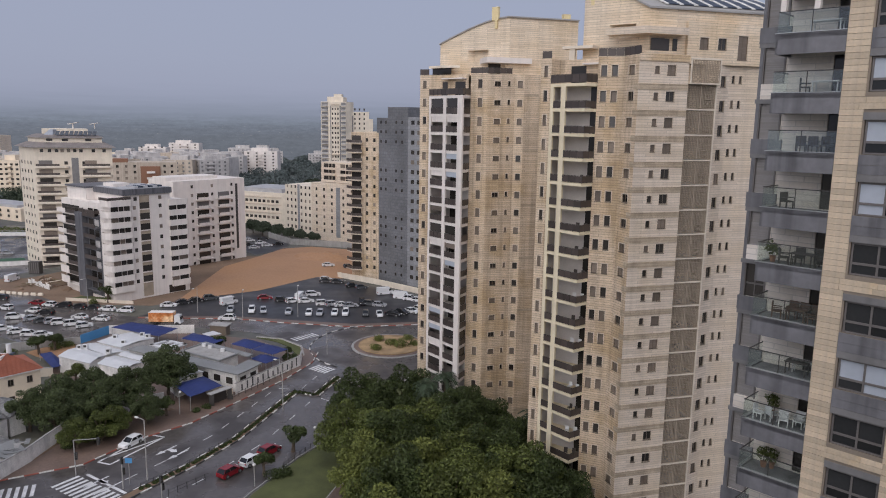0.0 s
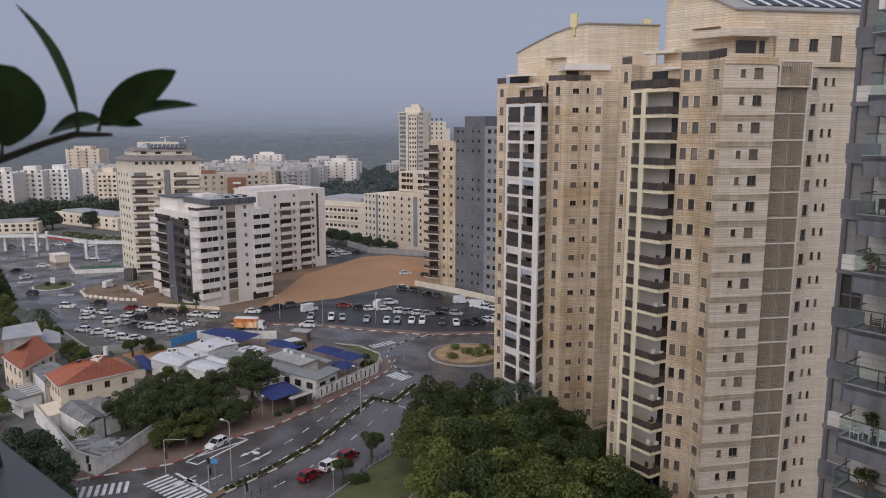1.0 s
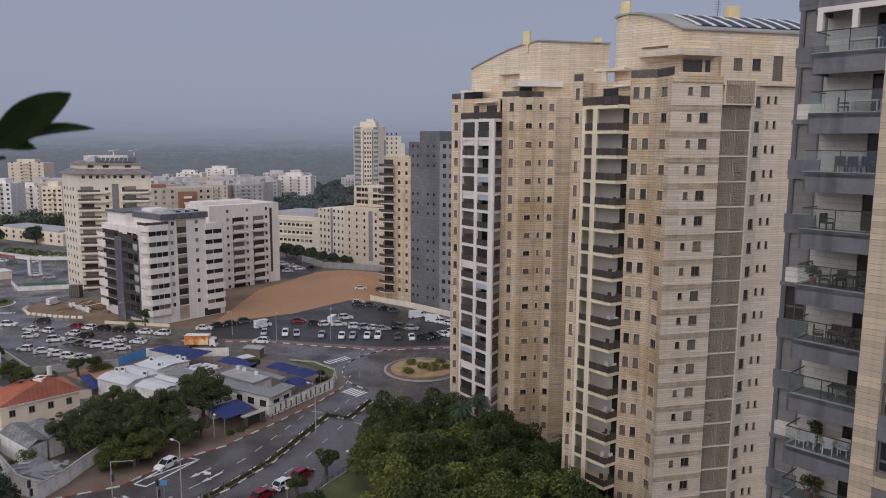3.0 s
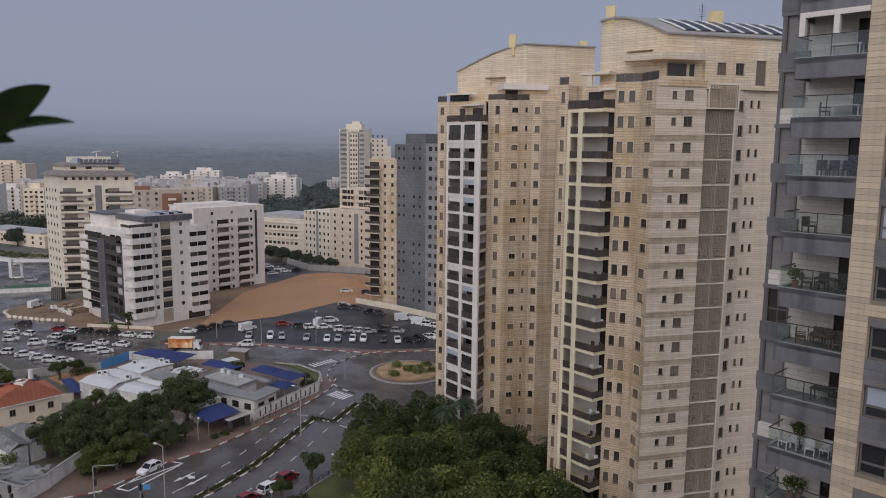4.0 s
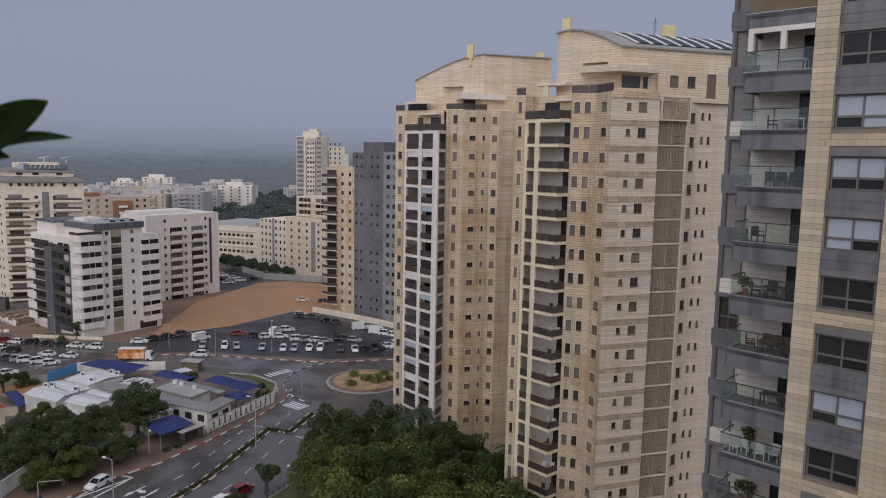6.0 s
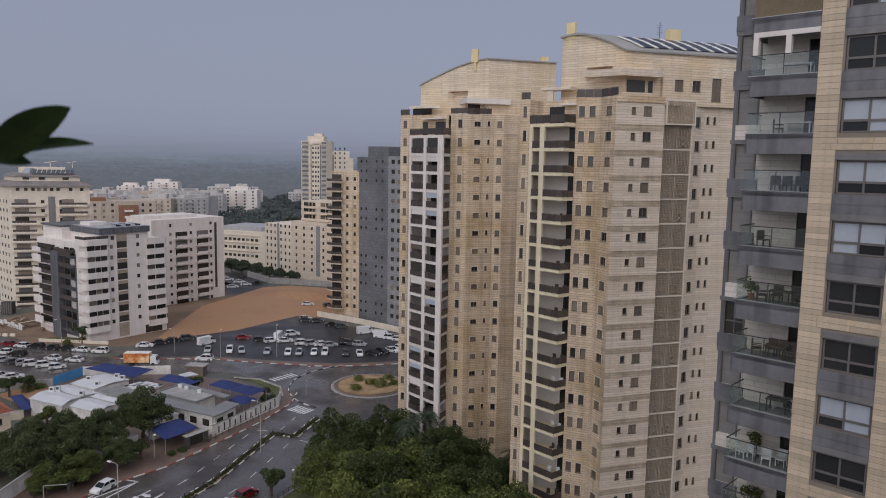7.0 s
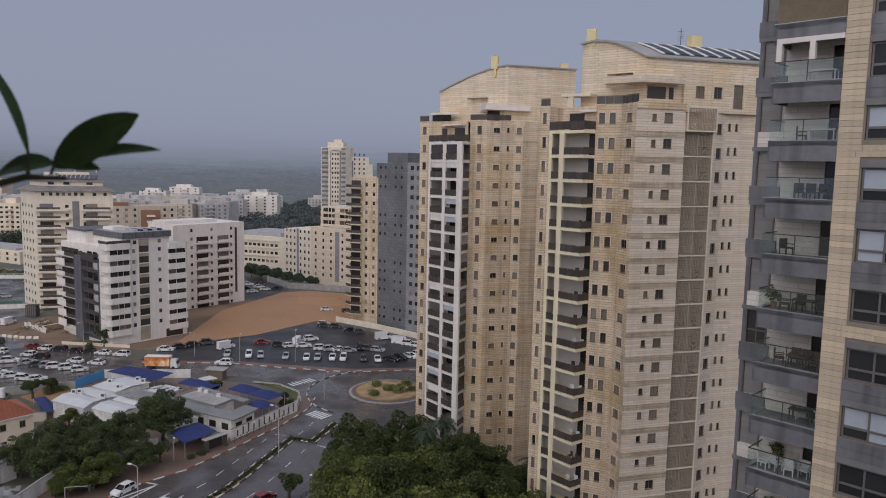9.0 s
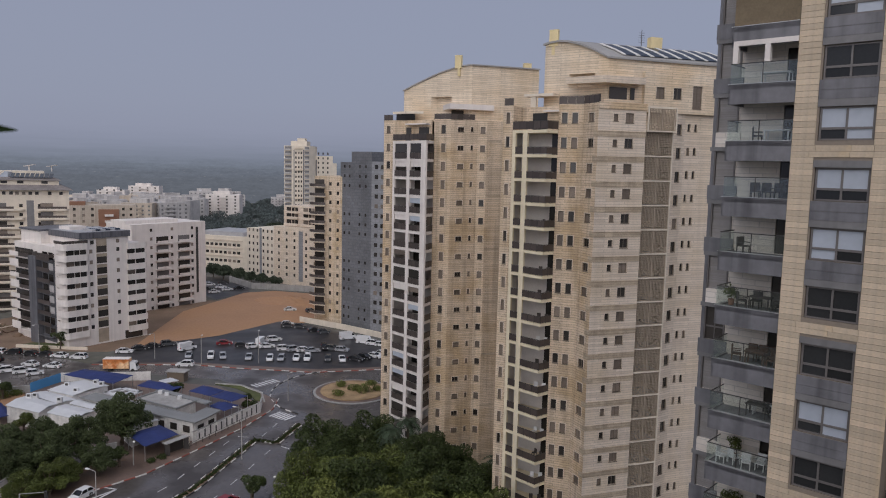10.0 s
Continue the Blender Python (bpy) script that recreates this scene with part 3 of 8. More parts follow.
def gable_wall(g, prof, zb, first, last, z0, z1, deep=1.3):
    """The end wall under a vault's profile, with a recess between the profile's points first and last, from z0 to z1."""
    inward = Vector((UX, UY, 0)) * deep
    for k, (a, b) in enumerate(zip(prof, prof[1:])):
        A, B = Vector((a[0], a[1], zb)), Vector((b[0], b[1], zb))
        at = lambda p, z: Vector((p[0], p[1], z))
        if not first <= k < last:
            g.face(B, A, at(a, a[2]), at(b, b[2]))
            continue
        g.face(B, A, at(a, z0), at(b, z0)).face(at(b, z1), at(a, z1), at(a, a[2]), at(b, b[2]))
        g.face(at(b, z0) + inward, at(a, z0) + inward, at(a, z1) + inward, at(b, z1) + inward)
        g.face(at(b, z0), at(a, z0), at(a, z0) + inward, at(b, z0) + inward)
        g.face(at(b, z1) + inward, at(a, z1) + inward, at(a, z1), at(b, z1))
        if k == first:
            g.face(at(a, z0), at(a, z1), at(a, z1) + inward, at(a, z0) + inward)
        if k == last - 1:
            g.face(at(b, z1), at(b, z0), at(b, z0) + inward, at(b, z1) + inward)


def screen_mesh():
    """A pierced stone screen: two leaves of fine bars, each with a flower of square holes near its foot."""
    g = Geo()
    w, h = 3.9, 2.72
    motif = [(sx * 0.98, -0.82) for sx in (-1, 1)]

    def clear(lo, hi, q, axis):
        """Splits the run lo to hi of a bar at q where it would cross a flower."""
        runs = [(lo, hi)]
        for m in motif:
            if abs(q - m[1 - axis]) < 0.36:
                runs = [r for a, b in runs for r in ((a, min(b, m[axis] - 0.42)), (max(a, m[axis] + 0.42), b)) if r[1] - r[0] > 0.02]
        return runs

    for k in range(14):
        z = -h / 2 + h * k / 13
        for a, b in clear(-w / 2, w / 2, z, 0):
            g.box(a, b, -0.025, 0.025, z - 0.032, z + 0.032)
    for k in range(19):
        x = -w / 2 + w * k / 18
        for a, b in clear(-h / 2, h / 2, x, 1):
            g.box(x - 0.034, x + 0.034, -0.045, 0.045, a, b)
    g.box(-0.07, 0.07, -0.08, 0.05, -h / 2, h / 2)
    for mx, mz in motif:
        for dx, dz in ((0, 0), (-0.28, 0.24), (0.28, 0.24), (-0.28, -0.24), (0.28, -0.24)):
            r = 0.12 if dx == 0 else 0.1
            g.box(mx + dx - r, mx + dx + r, -0.05, 0.05, mz + dz - r, mz + dz + r)
        g.box(mx - 0.4, mx + 0.4, -0.03, 0.03, mz - 0.03, mz + 0.03).box(mx - 0.03, mx + 0.03, -0.03, 0.03, mz - 0.36, mz + 0.36)
    return g.data("screen", LATTICE)


def balcony_clutter(parent, p, z, rng, an):
    """A table or chairs left on a balcony, as one small part."""
    g = Geo()
    m = pose(p[0], p[1], z, 0, 0, an + rng.uniform(-30, 30))
    for dx in (-0.6, 0.5):
        g.box(dx - 0.25, dx + 0.25, -0.25, 0.25, 0.40, 0.46, m)
        g.box(dx - 0.25, dx + 0.25, 0.2, 0.26, 0.46, 0.95, m)
        for a in (-0.22, 0.22):
            for b in (-0.22, 0.22):
                g.box(dx + a - 0.02, dx + a + 0.02, b - 0.02, b + 0.02, 0, 0.4, m)
    return g


def tower_two():
    rng = random.Random(21)
    t = root("apartment_tower", "tall beige limestone apartment tower with pale front and corner balconies", "apartment tower", (28, 98, 0))
    s0, bl, bf, e2 = (14.75, 94.9), (15.95, 94.2), (19.5, 89.8), (21.09, 90.88)
    f1, b0, b1 = (23.92, 89.56), (24.94, 86.76), (31.37, 88.37)
    lr = (35.34, 89.36)
    r0, r1, r2 = (35.2, 91.6), (38.42, 93.6), (48.0, 96.0)
    zs = [59.42 - FL * k for k in range(20)]
    zl = [z for z in zs if z > 2]
    g = Geo()
    for a, b, cols in ((s0, bl, [(0.7, 0.5, 1.35, 0.1)]), (e2, f1, [(0.75, 0.72, 1.3, 0.0), (2.05, 0.72, 1.3, 0.0)]), (f1, b0, [(1.6, 1.15, 1.05, 0.0)])):
        ops = []
        for u, w, h, dz in cols:
            ops += column(u, w, h, [z + dz for z in zl])
            put_windows(t, a, b, u, w, h, [z + dz for z in zl], rng, 0.65)
        facade(g, a, b, 0, 61.05, ops)
    back = [(46.5, 113), (17.4, 108.5)]
    g.face((*back[1], 0), (*s0, 0), (*s0, 61.05), (*back[1], 61.05))
    g.face((*back[0], 0), (*back[1], 0), (*back[1], 61.05), (*back[0], 61.05))
    g.face(*[(x, y, 60.95) for x, y in (s0, bl, (17.5, 95.9), (22.1, 92.1), e2, f1, b0, b1, along(b1, 0, 3.8), r2, *back)])
    g.out("wall", STONE, t)
    # pale front with bands
    g = Geo()
    ops = column(2.4, 0.62, 0.85, zl) + column(4.3, 1.15, 1.15, zl)
    facade(g, b0, b1, 0, 60.4, ops)
    g.face((*b1, 0), (*along(b1, 0, 4), 0), (*along(b1, 0, 4), 60.4), (*b1, 60.4))
    g.out("front_wall", STONE_W, t, "pale limestone front wall")
    put_windows(t, b0, b1, 2.4, 0.62, 0.85, zl, rng, 0.6)
    put_windows(t, b0, b1, 4.3, 1.15, 1.15, zl, rng, 0.75)
    for z in zs[:-1]:
        bd = Geo().bar(b0, b1, 0.07, (z - 2.27, z - 1.66), -0.01)
        bd.bar(b0, b1, 0.10, (z - 1.66, z - 1.60), 0.0)
        bd.bar(lerp2(f1, b0, 0.72), b0, 0.06, (z - 2.27, z - 1.60), 0.0)
        bd.out("stone_band", STONE_BAND, t)
    Geo().bar(b0, b1, 0.12, (60.4, 61.2), 0.0).out("parapet", STONE, t)
    # screens with slabs and end post
    scr = screen_mesh()
    sa, sb = along(b1, 0.05, 0.35), along(lr, 0, 0.35)
    mid = lerp2(sa, sb, 0.5)
    dk = Geo()
    dk.face((*along(sa, 0, 3.4), 0), (*along(sb, 0, 3.4), 0), (*along(sb, 0, 3.4), 60.4), (*along(sa, 0, 3.4), 60.4))
    dk.face((*along(sb, 0.1, 0.0), 0), (*along(sb, 0.1, 3.5), 0), (*along(sb, 0.1, 3.5), 60.4), (*along(sb, 0.1, 0.0), 60.4))
    dk.out("service_shaft", STONE_SIDE, t, "shadowed service shaft wall behind the screens")
    for k, z in enumerate(zs[:-1]):
        out = 0.5 if k == 0 else 0.0
        m = along(mid, 0.1 if k == 0 else 0, -out)
        tagged(child("screen", scr, t, pose(m[0], m[1], z + 0.1 - (0.2 if k == 0 else 0), 0, 0, 14)), kind="stuff")
        sl = Geo().bar(sa, along(sb, 0.12), 0.25 + out, (z - 1.52, z - 1.36), -0.12)
        Geo().bar(sa, sb, 3.2, (z - 1.5, z - 1.38), -3.33).out("shaft_floor", CONC, t)
        sl.out("screen_slab", CREAM, t)
    Geo().bar(along(sb, -0.02), along(sb, 0.14), 0.3, (0, 58.0), -0.15).out("screen_post", CREAM, t)
    fr = Geo()
    fa, fb = along(sa, 0.05, -0.5), along(sb, 0.15, -0.5)
    fr.bar(fa, along(fa, 0.14), 0.16, (57.9, 60.9), 0).bar(along(fb, -0.14), fb, 0.16, (57.9, 60.9), 0)
    fr.bar(fa, fb, 0.16, (60.75, 60.95), 0.01)
    fr.out("screen_frame", CREAM, t)
    # right flank
    g = Geo()
    zr = [z - 0.9 for z in zs if z > 3]
    ops = column(2.63, 0.95, 1.35, zr)
    facade(g, r0, r1, 0, 60.5, ops)
    put_windows(t, r0, r1, 2.63, 0.95, 1.35, zr, rng, 0.2)
    zr2 = [z - 0.6 for z in zs if z > 3]
    ops = column(0.6, 0.42, 0.95, zr2) + column(1.65, 0.42, 0.95, zr2)
    facade(g, r1, r2, 0, 60.5, ops)
    put_windows(t, r1, r2, 0.6, 0.42, 0.95, zr2, rng, 0.15)
    put_windows(t, r1, r2, 1.65, 0.42, 0.95, zr2, rng, 0.15)
    g.face((*r2, 0), (*back[0], 0), (*back[0], 60.5), (*r2, 60.5))
    g.out("flank_wall", STONE_W, t)
    # balcony bay
    col_p = lerp2(bl, bf, 0.42)
    inner = [(22.1, 92.1), (17.5, 95.9)]
    Geo().face((*bl, 0), (*inner[1], 0), (*inner[1], 58.0), (*bl, 58.0)).face((*inner[1], 0), (*inner[0], 0), (*inner[0], 58.0), (*inner[1], 58.0)).face(
        (*inner[0], 0), (*e2, 0), (*e2, 58.0), (*inner[0], 58.0)).out("bay_back_wall", INTERIOR, t, "plain balcony back wall")
    Geo().bar(lerp2(inner[1], inner[0], 0.74), lerp2(inner[1], inner[0], 0.97), 0.06, (0.3, 57.6), 0.02).out("balcony_door_strip", GLASS_D, t)
    for a, b in ((bl, lerp2(bl, bf, 0.09)), (lerp2(bl, bf, 0.31), lerp2(bl, bf, 0.44))):
        Geo().bar(a, b, 0.3, (0, 57.6), -0.28).out("bay_column", CREAM_T, t, "cream rendered bay column")
    for z in zs:
        zf = z - 1.55
        if zf < 0:
            continue
        Geo().prism([bl, bf, e2, inner[0], inner[1]], zf - 0.32, zf + 0.06).out("balcony_slab", CREAM_T, t)
        if z < 59:
            railing(t, [lerp2(bl, bf, 0.44), bf, e2], zf + 0.06, 0.95)
            railing(t, [lerp2(bl, bf, 0.09), lerp2(bl, bf, 0.31)], zf + 0.06, 0.95)
            if rng.random() < 0.7:
                tagged(balcony_clutter(t, (20.1, 91.6), zf + 0.06, rng, -40).out("balcony_furniture", rng.choice([FURN, FURN_W, FURN]), t), kind="stuff")
    railing(t, [bl, bf, e2], 57.95, 1.1)
    Geo().bar((20.2, 93.9), (22.2, 92.2), 0.9, (60.3, 60.5), 0).out("awning", WHITE, t, "small white terrace awning")
    Geo().bar(bl, inner[1], 0.2, (57.95, 61.0), -0.2).bar(inner[1], inner[0], 0.2, (57.95, 61.0), -0.2).bar(inner[0], e2, 0.2, (57.95, 61.0), -0.2).out("terrace_back_wall", STONE, t)
    Geo().bar(lerp2(inner[1], inner[0], 0.25), lerp2(inner[1], inner[0], 0.6), 0.04, (58.0, 60.2), 0.0).out("terrace_door", GLASS_D, t)
    # terraces, upper storey and vault
    railing(t, [lerp2(s0, bl, 0.1), bl], 61.0, 1.0)
    railing(t, [e2, f1, b0, along(b0, 0.2, 0)], 61.05, 1.08)
    lc, tip = (27.07, 90.77), (20.29, 96.46)
    g = Geo()
    wr = along(lc, 20)
    facade(g, lc, wr, 60.5, 67.0)
    pa, pb = along(lc, 5.0, -0.55), along(lc, 20, -0.55)
    facade(g, pa, pb, 60.5, 65.55, [(1.7, 2.95, 62.3, 63.7), (4.3, 5.5, 62.3, 63.7), (7.2, 8.6, 61.2, 64.1)])
    g.face((*along(lc, 5.0), 60.5), (*pa, 60.5), (*pa, 65.55), (*along(lc, 5.0), 65.55)).face((*pa, 65.55), (*pb, 65.55), (*wr, 65.55), (*along(lc, 5.0), 65.55))
    prof = [(*lerp2(lc, tip, s), z) for s, z in ((0, 67.0), (0.2, 67.95), (0.4, 68.7), (0.6, 69.2), (0.76, 69.35), (0.9, 69.25), (1.0, 69.05))]
    gable_wall(g, prof, 60.9, 1, 3, 63.5, 65.2)
    far = [Vector(p) + Vector((UX, UY, 0)) * 20 for p in prof]
    g.face((*far[-1][:2], 60.9), (*tip, 60.9), prof[-1], far[-1])
    g.out("penthouse_wall", STONE_SIDE, t)
    window(t, pa, pb, 2.33, 63.0, 1.25, 1.4, "tan_blind")
    window(t, pa, pb, 4.9, 63.0, 1.2, 1.4, "dark")
    window(t, pa, pb, 7.9, 62.65, 1.4, 2.9, "tan_blind")
    vault(t, [(p[0], p[1], p[2]) for p in [(*along(lc, 0, -0.3), 66.85)] + prof], 20)
    ca, cb = (25.87, 90.47), (31.39, 91.85)
    cn = Geo().prism([along(ca, 0, -1.6), along(cb, 0, -1.6), along(cb, 0, 0), along(ca, 0.5, 1.2), lerp2(ca, tip, 0.5), along(lerp2(ca, tip, 0.5), -1.2, -0.9)], 63.75, 64.6)
    cn.out("canopy", STONE_W, t, "pale flat canopy slab over the terrace")
    pw = Geo().bar(along(ca, 0.6, -0.1), along(cb, -0.3, -0.1), 0.25, (61.0, 61.9), 0)
    pw.out("terrace_wall", STONE_SIDE, t)
    for u0, u1 in ((1.4, 3.9), (4.4, 5.0)):
        Geo().bar(along(ca, u0, -0.12), along(ca, u1, -0.12), 0.1, (61.95, 63.4), 0).out("terrace_door", GLASS_D, t)
    Geo().prism([(17.6, 96.2), (20.9, 93.7), (21.9, 94.8), (19, 98)], 62.4, 62.75).out("canopy", CREAM, t, "small cream canopy slab")
    Geo().bar((18.6, 96.0), (19.2, 95.5), 0.3, (61, 62.4), 0).out("canopy_post", CREAM, t)
    Geo().bar(lerp2(tip, lc, 0.06), lerp2(tip, lc, 0.20), 0.4, (68.9, 71.0), -0.3).bar(lerp2(tip, lc, 0.10), lerp2(tip, lc, 0.15), 0.15, (67.8, 68.9), -0.1).out("fin", YELLOW, t, "yellow rendered fin above the roof edge")
    Geo().bar((34.0, 97.0), (35.6, 97.4), 1.0, (68.4, 70.6), 0).out("fin", YELLOW, t, "yellow rendered block on the roof")
    mast = Geo().tube([(33.2, 97, 68.5), (33.2, 97, 71.6)], 0.04, 5)
    for k in range(5):
        mast.box(32.8, 33.6, 96.98, 97.02, 70 + 0.3 * k, 70.03 + 0.3 * k)
    mast.out("aerial", FRAME, t, "thin roof aerial")
    def on_roof(u, q):
        x, y = along(lerp2(lc, tip, q), u)
        zz = [(0, 67.0), (0.2, 67.95), (0.4, 68.7), (0.6, 69.2)]
        for (q0, z0), (q1, z1) in zip(zz, zz[1:]):
            if q0 <= q <= q1:
                return Vector((x, y, z0 + (z1 - z0) * (q - q0) / (q1 - q0) + 0.36))

    for k in range(8):
        u = 2.6 + 2.05 * k
        pn = Geo()
        rows = [(on_roof(u, q), on_roof(u + 1.75, q)) for q in (0.03, 0.12, 0.2, 0.3, 0.38)]
        up = Vector((0, 0, 0.08))
        for (a, b), (c, d) in zip(rows, rows[1:]):
            pn.solid([a, b, d, c], [a + up, b + up, d + up, c + up])
        pn.out("solar_collector", SOLAR, t, "dark solar collector following the curved roof")
        for w in (-0.32, 1.56):
            fm = Geo()
            fr = [(on_roof(u + w, q), on_roof(u + w + 0.34, q)) for q in (0.02, 0.12, 0.2, 0.3, 0.39)]
            for (a, b), (c, d) in zip(fr, fr[1:]):
                fm.solid([a, b, d, c], [v + up * 1.6 for v in (a, b, d, c)])
            fm.out("collector_frame", KERB_W, t)


def tower_one():
    rng = random.Random(11)
    t = root("apartment_tower", "tall tan limestone apartment tower with white balcony bay, vaulted roof", "apartment tower", (14, 134, 0))
    s0, bl, bf = (-0.8, 129.6), (0.8, 128.6), (6.2, 121.3)
    w0l, w1l, w1r, w3r, blr = (7.63, 123.87), (10.33, 122.31), (14.99, 123.47), (16.45, 122.9), (19.0, 123.55)
    end = along(blr, 12)
    zs = [59.31 - FL * k for k in range(20)]
    zl = [z for z in zs if z > 2]
    g = Geo()
    specs = ((s0, bl, [(0.95, 0.75, 1.25, 0)]), (w0l, w1l, [(1.75, 0.8, 1.4, 0)]), (w1l, w1r, [(1.75, 1.1, 0.8, 0), (3.75, 0.45, 0.8, 0.1)]),
             (w1r, w3r, [(0.85, 0.85, 1.05, 0)]), (w3r, blr, []), (blr, end, []))
    for a, b, cols in specs:
        ops = []
        for u, w, h, dz in cols:
            ops += column(u, w, h, [z + dz for z in zl])
            put_windows(t, a, b, u, w, h, [z + dz for z in zl], rng, 0.6)
        facade(g, a, b, 0, 60.9, ops)
    back = [along(end, 0, 22), (-0.6, 144)]
    ring = [s0, bl, (3.2, 131.5), (8.4, 126.3), w0l, w1l, w1r, w3r, blr, end, *back]
    g.face(*[(x, y, 60.8) for x, y in ring])
    g.face((*back[1], 0), (*s0, 0), (*s0, 60.9), (*back[1], 60.9)).face((*end, 0), (*back[0], 0), (*back[0], 60.9), (*end, 60.9)).face(
        (*back[0], 0), (*back[1], 0), (*back[1], 60.9), (*back[0], 60.9))
    g.out("wall", STONE, t)
    for z in zs[::3]:
        Geo().bar(w3r, blr, 0.04, (z - 1.9, z - 1.55), 0).out("stone_band", STONE_BAND, t)
    # white balcony bay
    inner = [(8.4, 126.3), (3.2, 131.5)]
    Geo().face((*bl, 0), (*inner[1], 0), (*inner[1], 57.2), (*bl, 57.2)).face((*inner[1], 0), (*inner[0], 0), (*inner[0], 57.2), (*inner[1], 57.2)).face(
        (*inner[0], 0), (*w0l, 0), (*w0l, 57.2), (*inner[0], 57.2)).out("bay_back_wall", INTERIOR, t, "dim balcony back wall")
    Geo().bar(lerp2(inner[1], inner[0], 0.3), lerp2(inner[1], inner[0], 0.52), 0.06, (0.3, 56.6), 0.02).out("balcony_door_strip", GLASS_D, t)
    for a, b, o in ((bl, lerp2(bl, bf, 0.06), 0), (lerp2(bl, bf, 0.44), lerp2(bl, bf, 0.53), 0.02), (lerp2(bl, bf, 0.86), lerp2(bl, bf, 1.0), 0.02), (bf, lerp2(bf, w0l, 0.12), 0.0)):
        Geo().bar(a, b, 0.35, (0, 56.9), -0.32 + o).out("bay_column", WHITE, t, "white rendered bay column")
    for z in zs[1:]:
        zf = z + 1.1
        if zf < 1:
            continue
        Geo().prism([bl, bf, w0l, *inner], zf - 0.48, zf).out("balcony_slab", WHITE, t)
        zb = zf - FL + 0.0
        for a, b in ((0.06, 0.44), (0.53, 0.86)):
            p, q = lerp2(bl, bf, a), lerp2(bl, bf, b)
            railing(t, [p, q], zb, 1.1)
            mode = rng.random()
            if mode < 0.14:
                Geo().bar(lerp2(p, q, 0.02), lerp2(p, q, 0.98), 0.03, (zb + 1.1, zf - 0.36), -0.15).out("balcony_glazing", GLASS_D, t)
            elif mode < 0.42:
                Geo().bar(lerp2(p, q, 0.02), lerp2(p, q, 0.98), 0.03, (zb + 1.7, zf - 0.36), -0.15).out("balcony_blind", rng.choice([BLIND, GLASS_T, WHITE]), t)
        railing(t, [lerp2(bf, w0l, 0.12), w0l], zb, 1.1)
        if rng.random() < 0.3:
            Geo().bar(lerp2(bf, w0l, 0.14), lerp2(bf, w0l, 0.98), 0.03, (zb + 1.1, zf - 0.36), -0.15).out("balcony_glazing", GLASS_D, t)
    railing(t, [bl, bf, w0l], 57.4, 1.1)
    Geo().bar((3.6, 128.0), (7.0, 124.9), 1.2, (60.1, 60.3), 0).out("awning", WHITE, t, "small striped terrace awning")
    railing(t, [s0, lerp2(s0, bl, 0.95)], 60.8, 1.05)
    railing(t, [w0l, w1l, along(w1l, 4.2)], 60.9, 1.0)
    Geo().bar(bl, (2.6, 128.6), 0.2, (57.3, 60.9), -0.2).bar((2.6, 128.6), (7.3, 124.6), 0.2, (57.3, 60.9), -0.2).out("terrace_back_wall", STONE, t)
    for q0, q1 in ((0.1, 0.28), (0.55, 0.9)):
        Geo().bar(lerp2((2.6, 128.6), (7.3, 124.6), q0), lerp2((2.6, 128.6), (7.3, 124.6), q1), 0.04, (57.4, 59.7), 0.0).out("terrace_door", GLASS_D, t)
    # upper storey and vault
    rc, tip = (14.09, 125.9), (2.7, 133.88)
    wr = along(rc, 12.4)
    g = Geo()
    prof = [(*lerp2(rc, tip, s), z) for s, z in ((0, 70.3), (0.15, 70.15), (0.29, 69.75), (0.45, 69.2), (0.59, 68.55), (0.8, 67.5), (1.0, 66.4))]
    facade(g, rc, wr, 60.8, 70.3)
    gable_wall(g, prof, 60.8, 2, 4, 63.3, 65.2)
    g.face((*wr, 60.8), (*along(wr, 0, 14), 60.8), (*along(wr, 0, 14), 66), (*wr, 70.3))
    g.out("penthouse_wall", STONE_SIDE, t)
    vault(t, [(*along(rc, 0, -0.3), 70.25)] + prof, 12.5, 0.3, 0.22)
    ca = (10.2, 124.0)
    Geo().prism([ca, along(ca, 8.0), along(ca, 8.0, 2.4), along(ca, 0.2, 4.4)], 62.8, 63.7).out("canopy", WHITE, t, "white flat canopy slab over the terrace")
    for u0, u1 in ((1.0, 3.6), (4.8, 6.8)):
        Geo().bar(along(ca, u0, 2.2), along(ca, u1, 2.2), 0.1, (60.9, 62.8), 0).out("terrace_door", GLASS_D, t)
    Geo().bar(along(ca, 3.7, 1.6), along(ca, 4.7, 1.6), 0.4, (60.9, 62.8), 0).out("terrace_pier", STONE_SIDE, t)
    Geo().prism([(0.7, 132.4), (3.0, 129.8), (6.0, 129.0), (4.2, 133)], 62.2, 62.6).out("canopy", CREAM, t, "small cream canopy slab")
    Geo().bar((1.4, 132.4), (4.6, 130.2), 0.1, (61, 62.2), 0).out("terrace_door", GLASS_D, t)
    for s, z0, z1, w in ((0.15, 69.9, 72.1, 0.09), (0.17, 68.6, 69.9, 0.03)):
        Geo().bar(lerp2(rc, tip, s + w), lerp2(rc, tip, s), 0.45, (z0, z1), -0.1).out("fin", YELLOW, t, "yellow rendered fin above the roof edge")
    Geo().bar(along(rc, 9.6, 0.8), along(rc, 10.9, 0.8), 0.8, (69.6, 71.3), 0).out("fin", YELLOW, t, "yellow rendered block on the roof")


tower_two()
tower_one()


# ---- the grey and stone building beside the camera ----
GD = Vector((0.6820, -0.7314))
GB = Vector((0.7314, 0.6820))


def gp(u, back=0.0):
    """Plan point u metres along the facade from the balcony tip, back metres behind its plane."""
    return (18.85 + GD.x * u + GB.x * back, 40.1 + GD.y * u + GB.y * back)


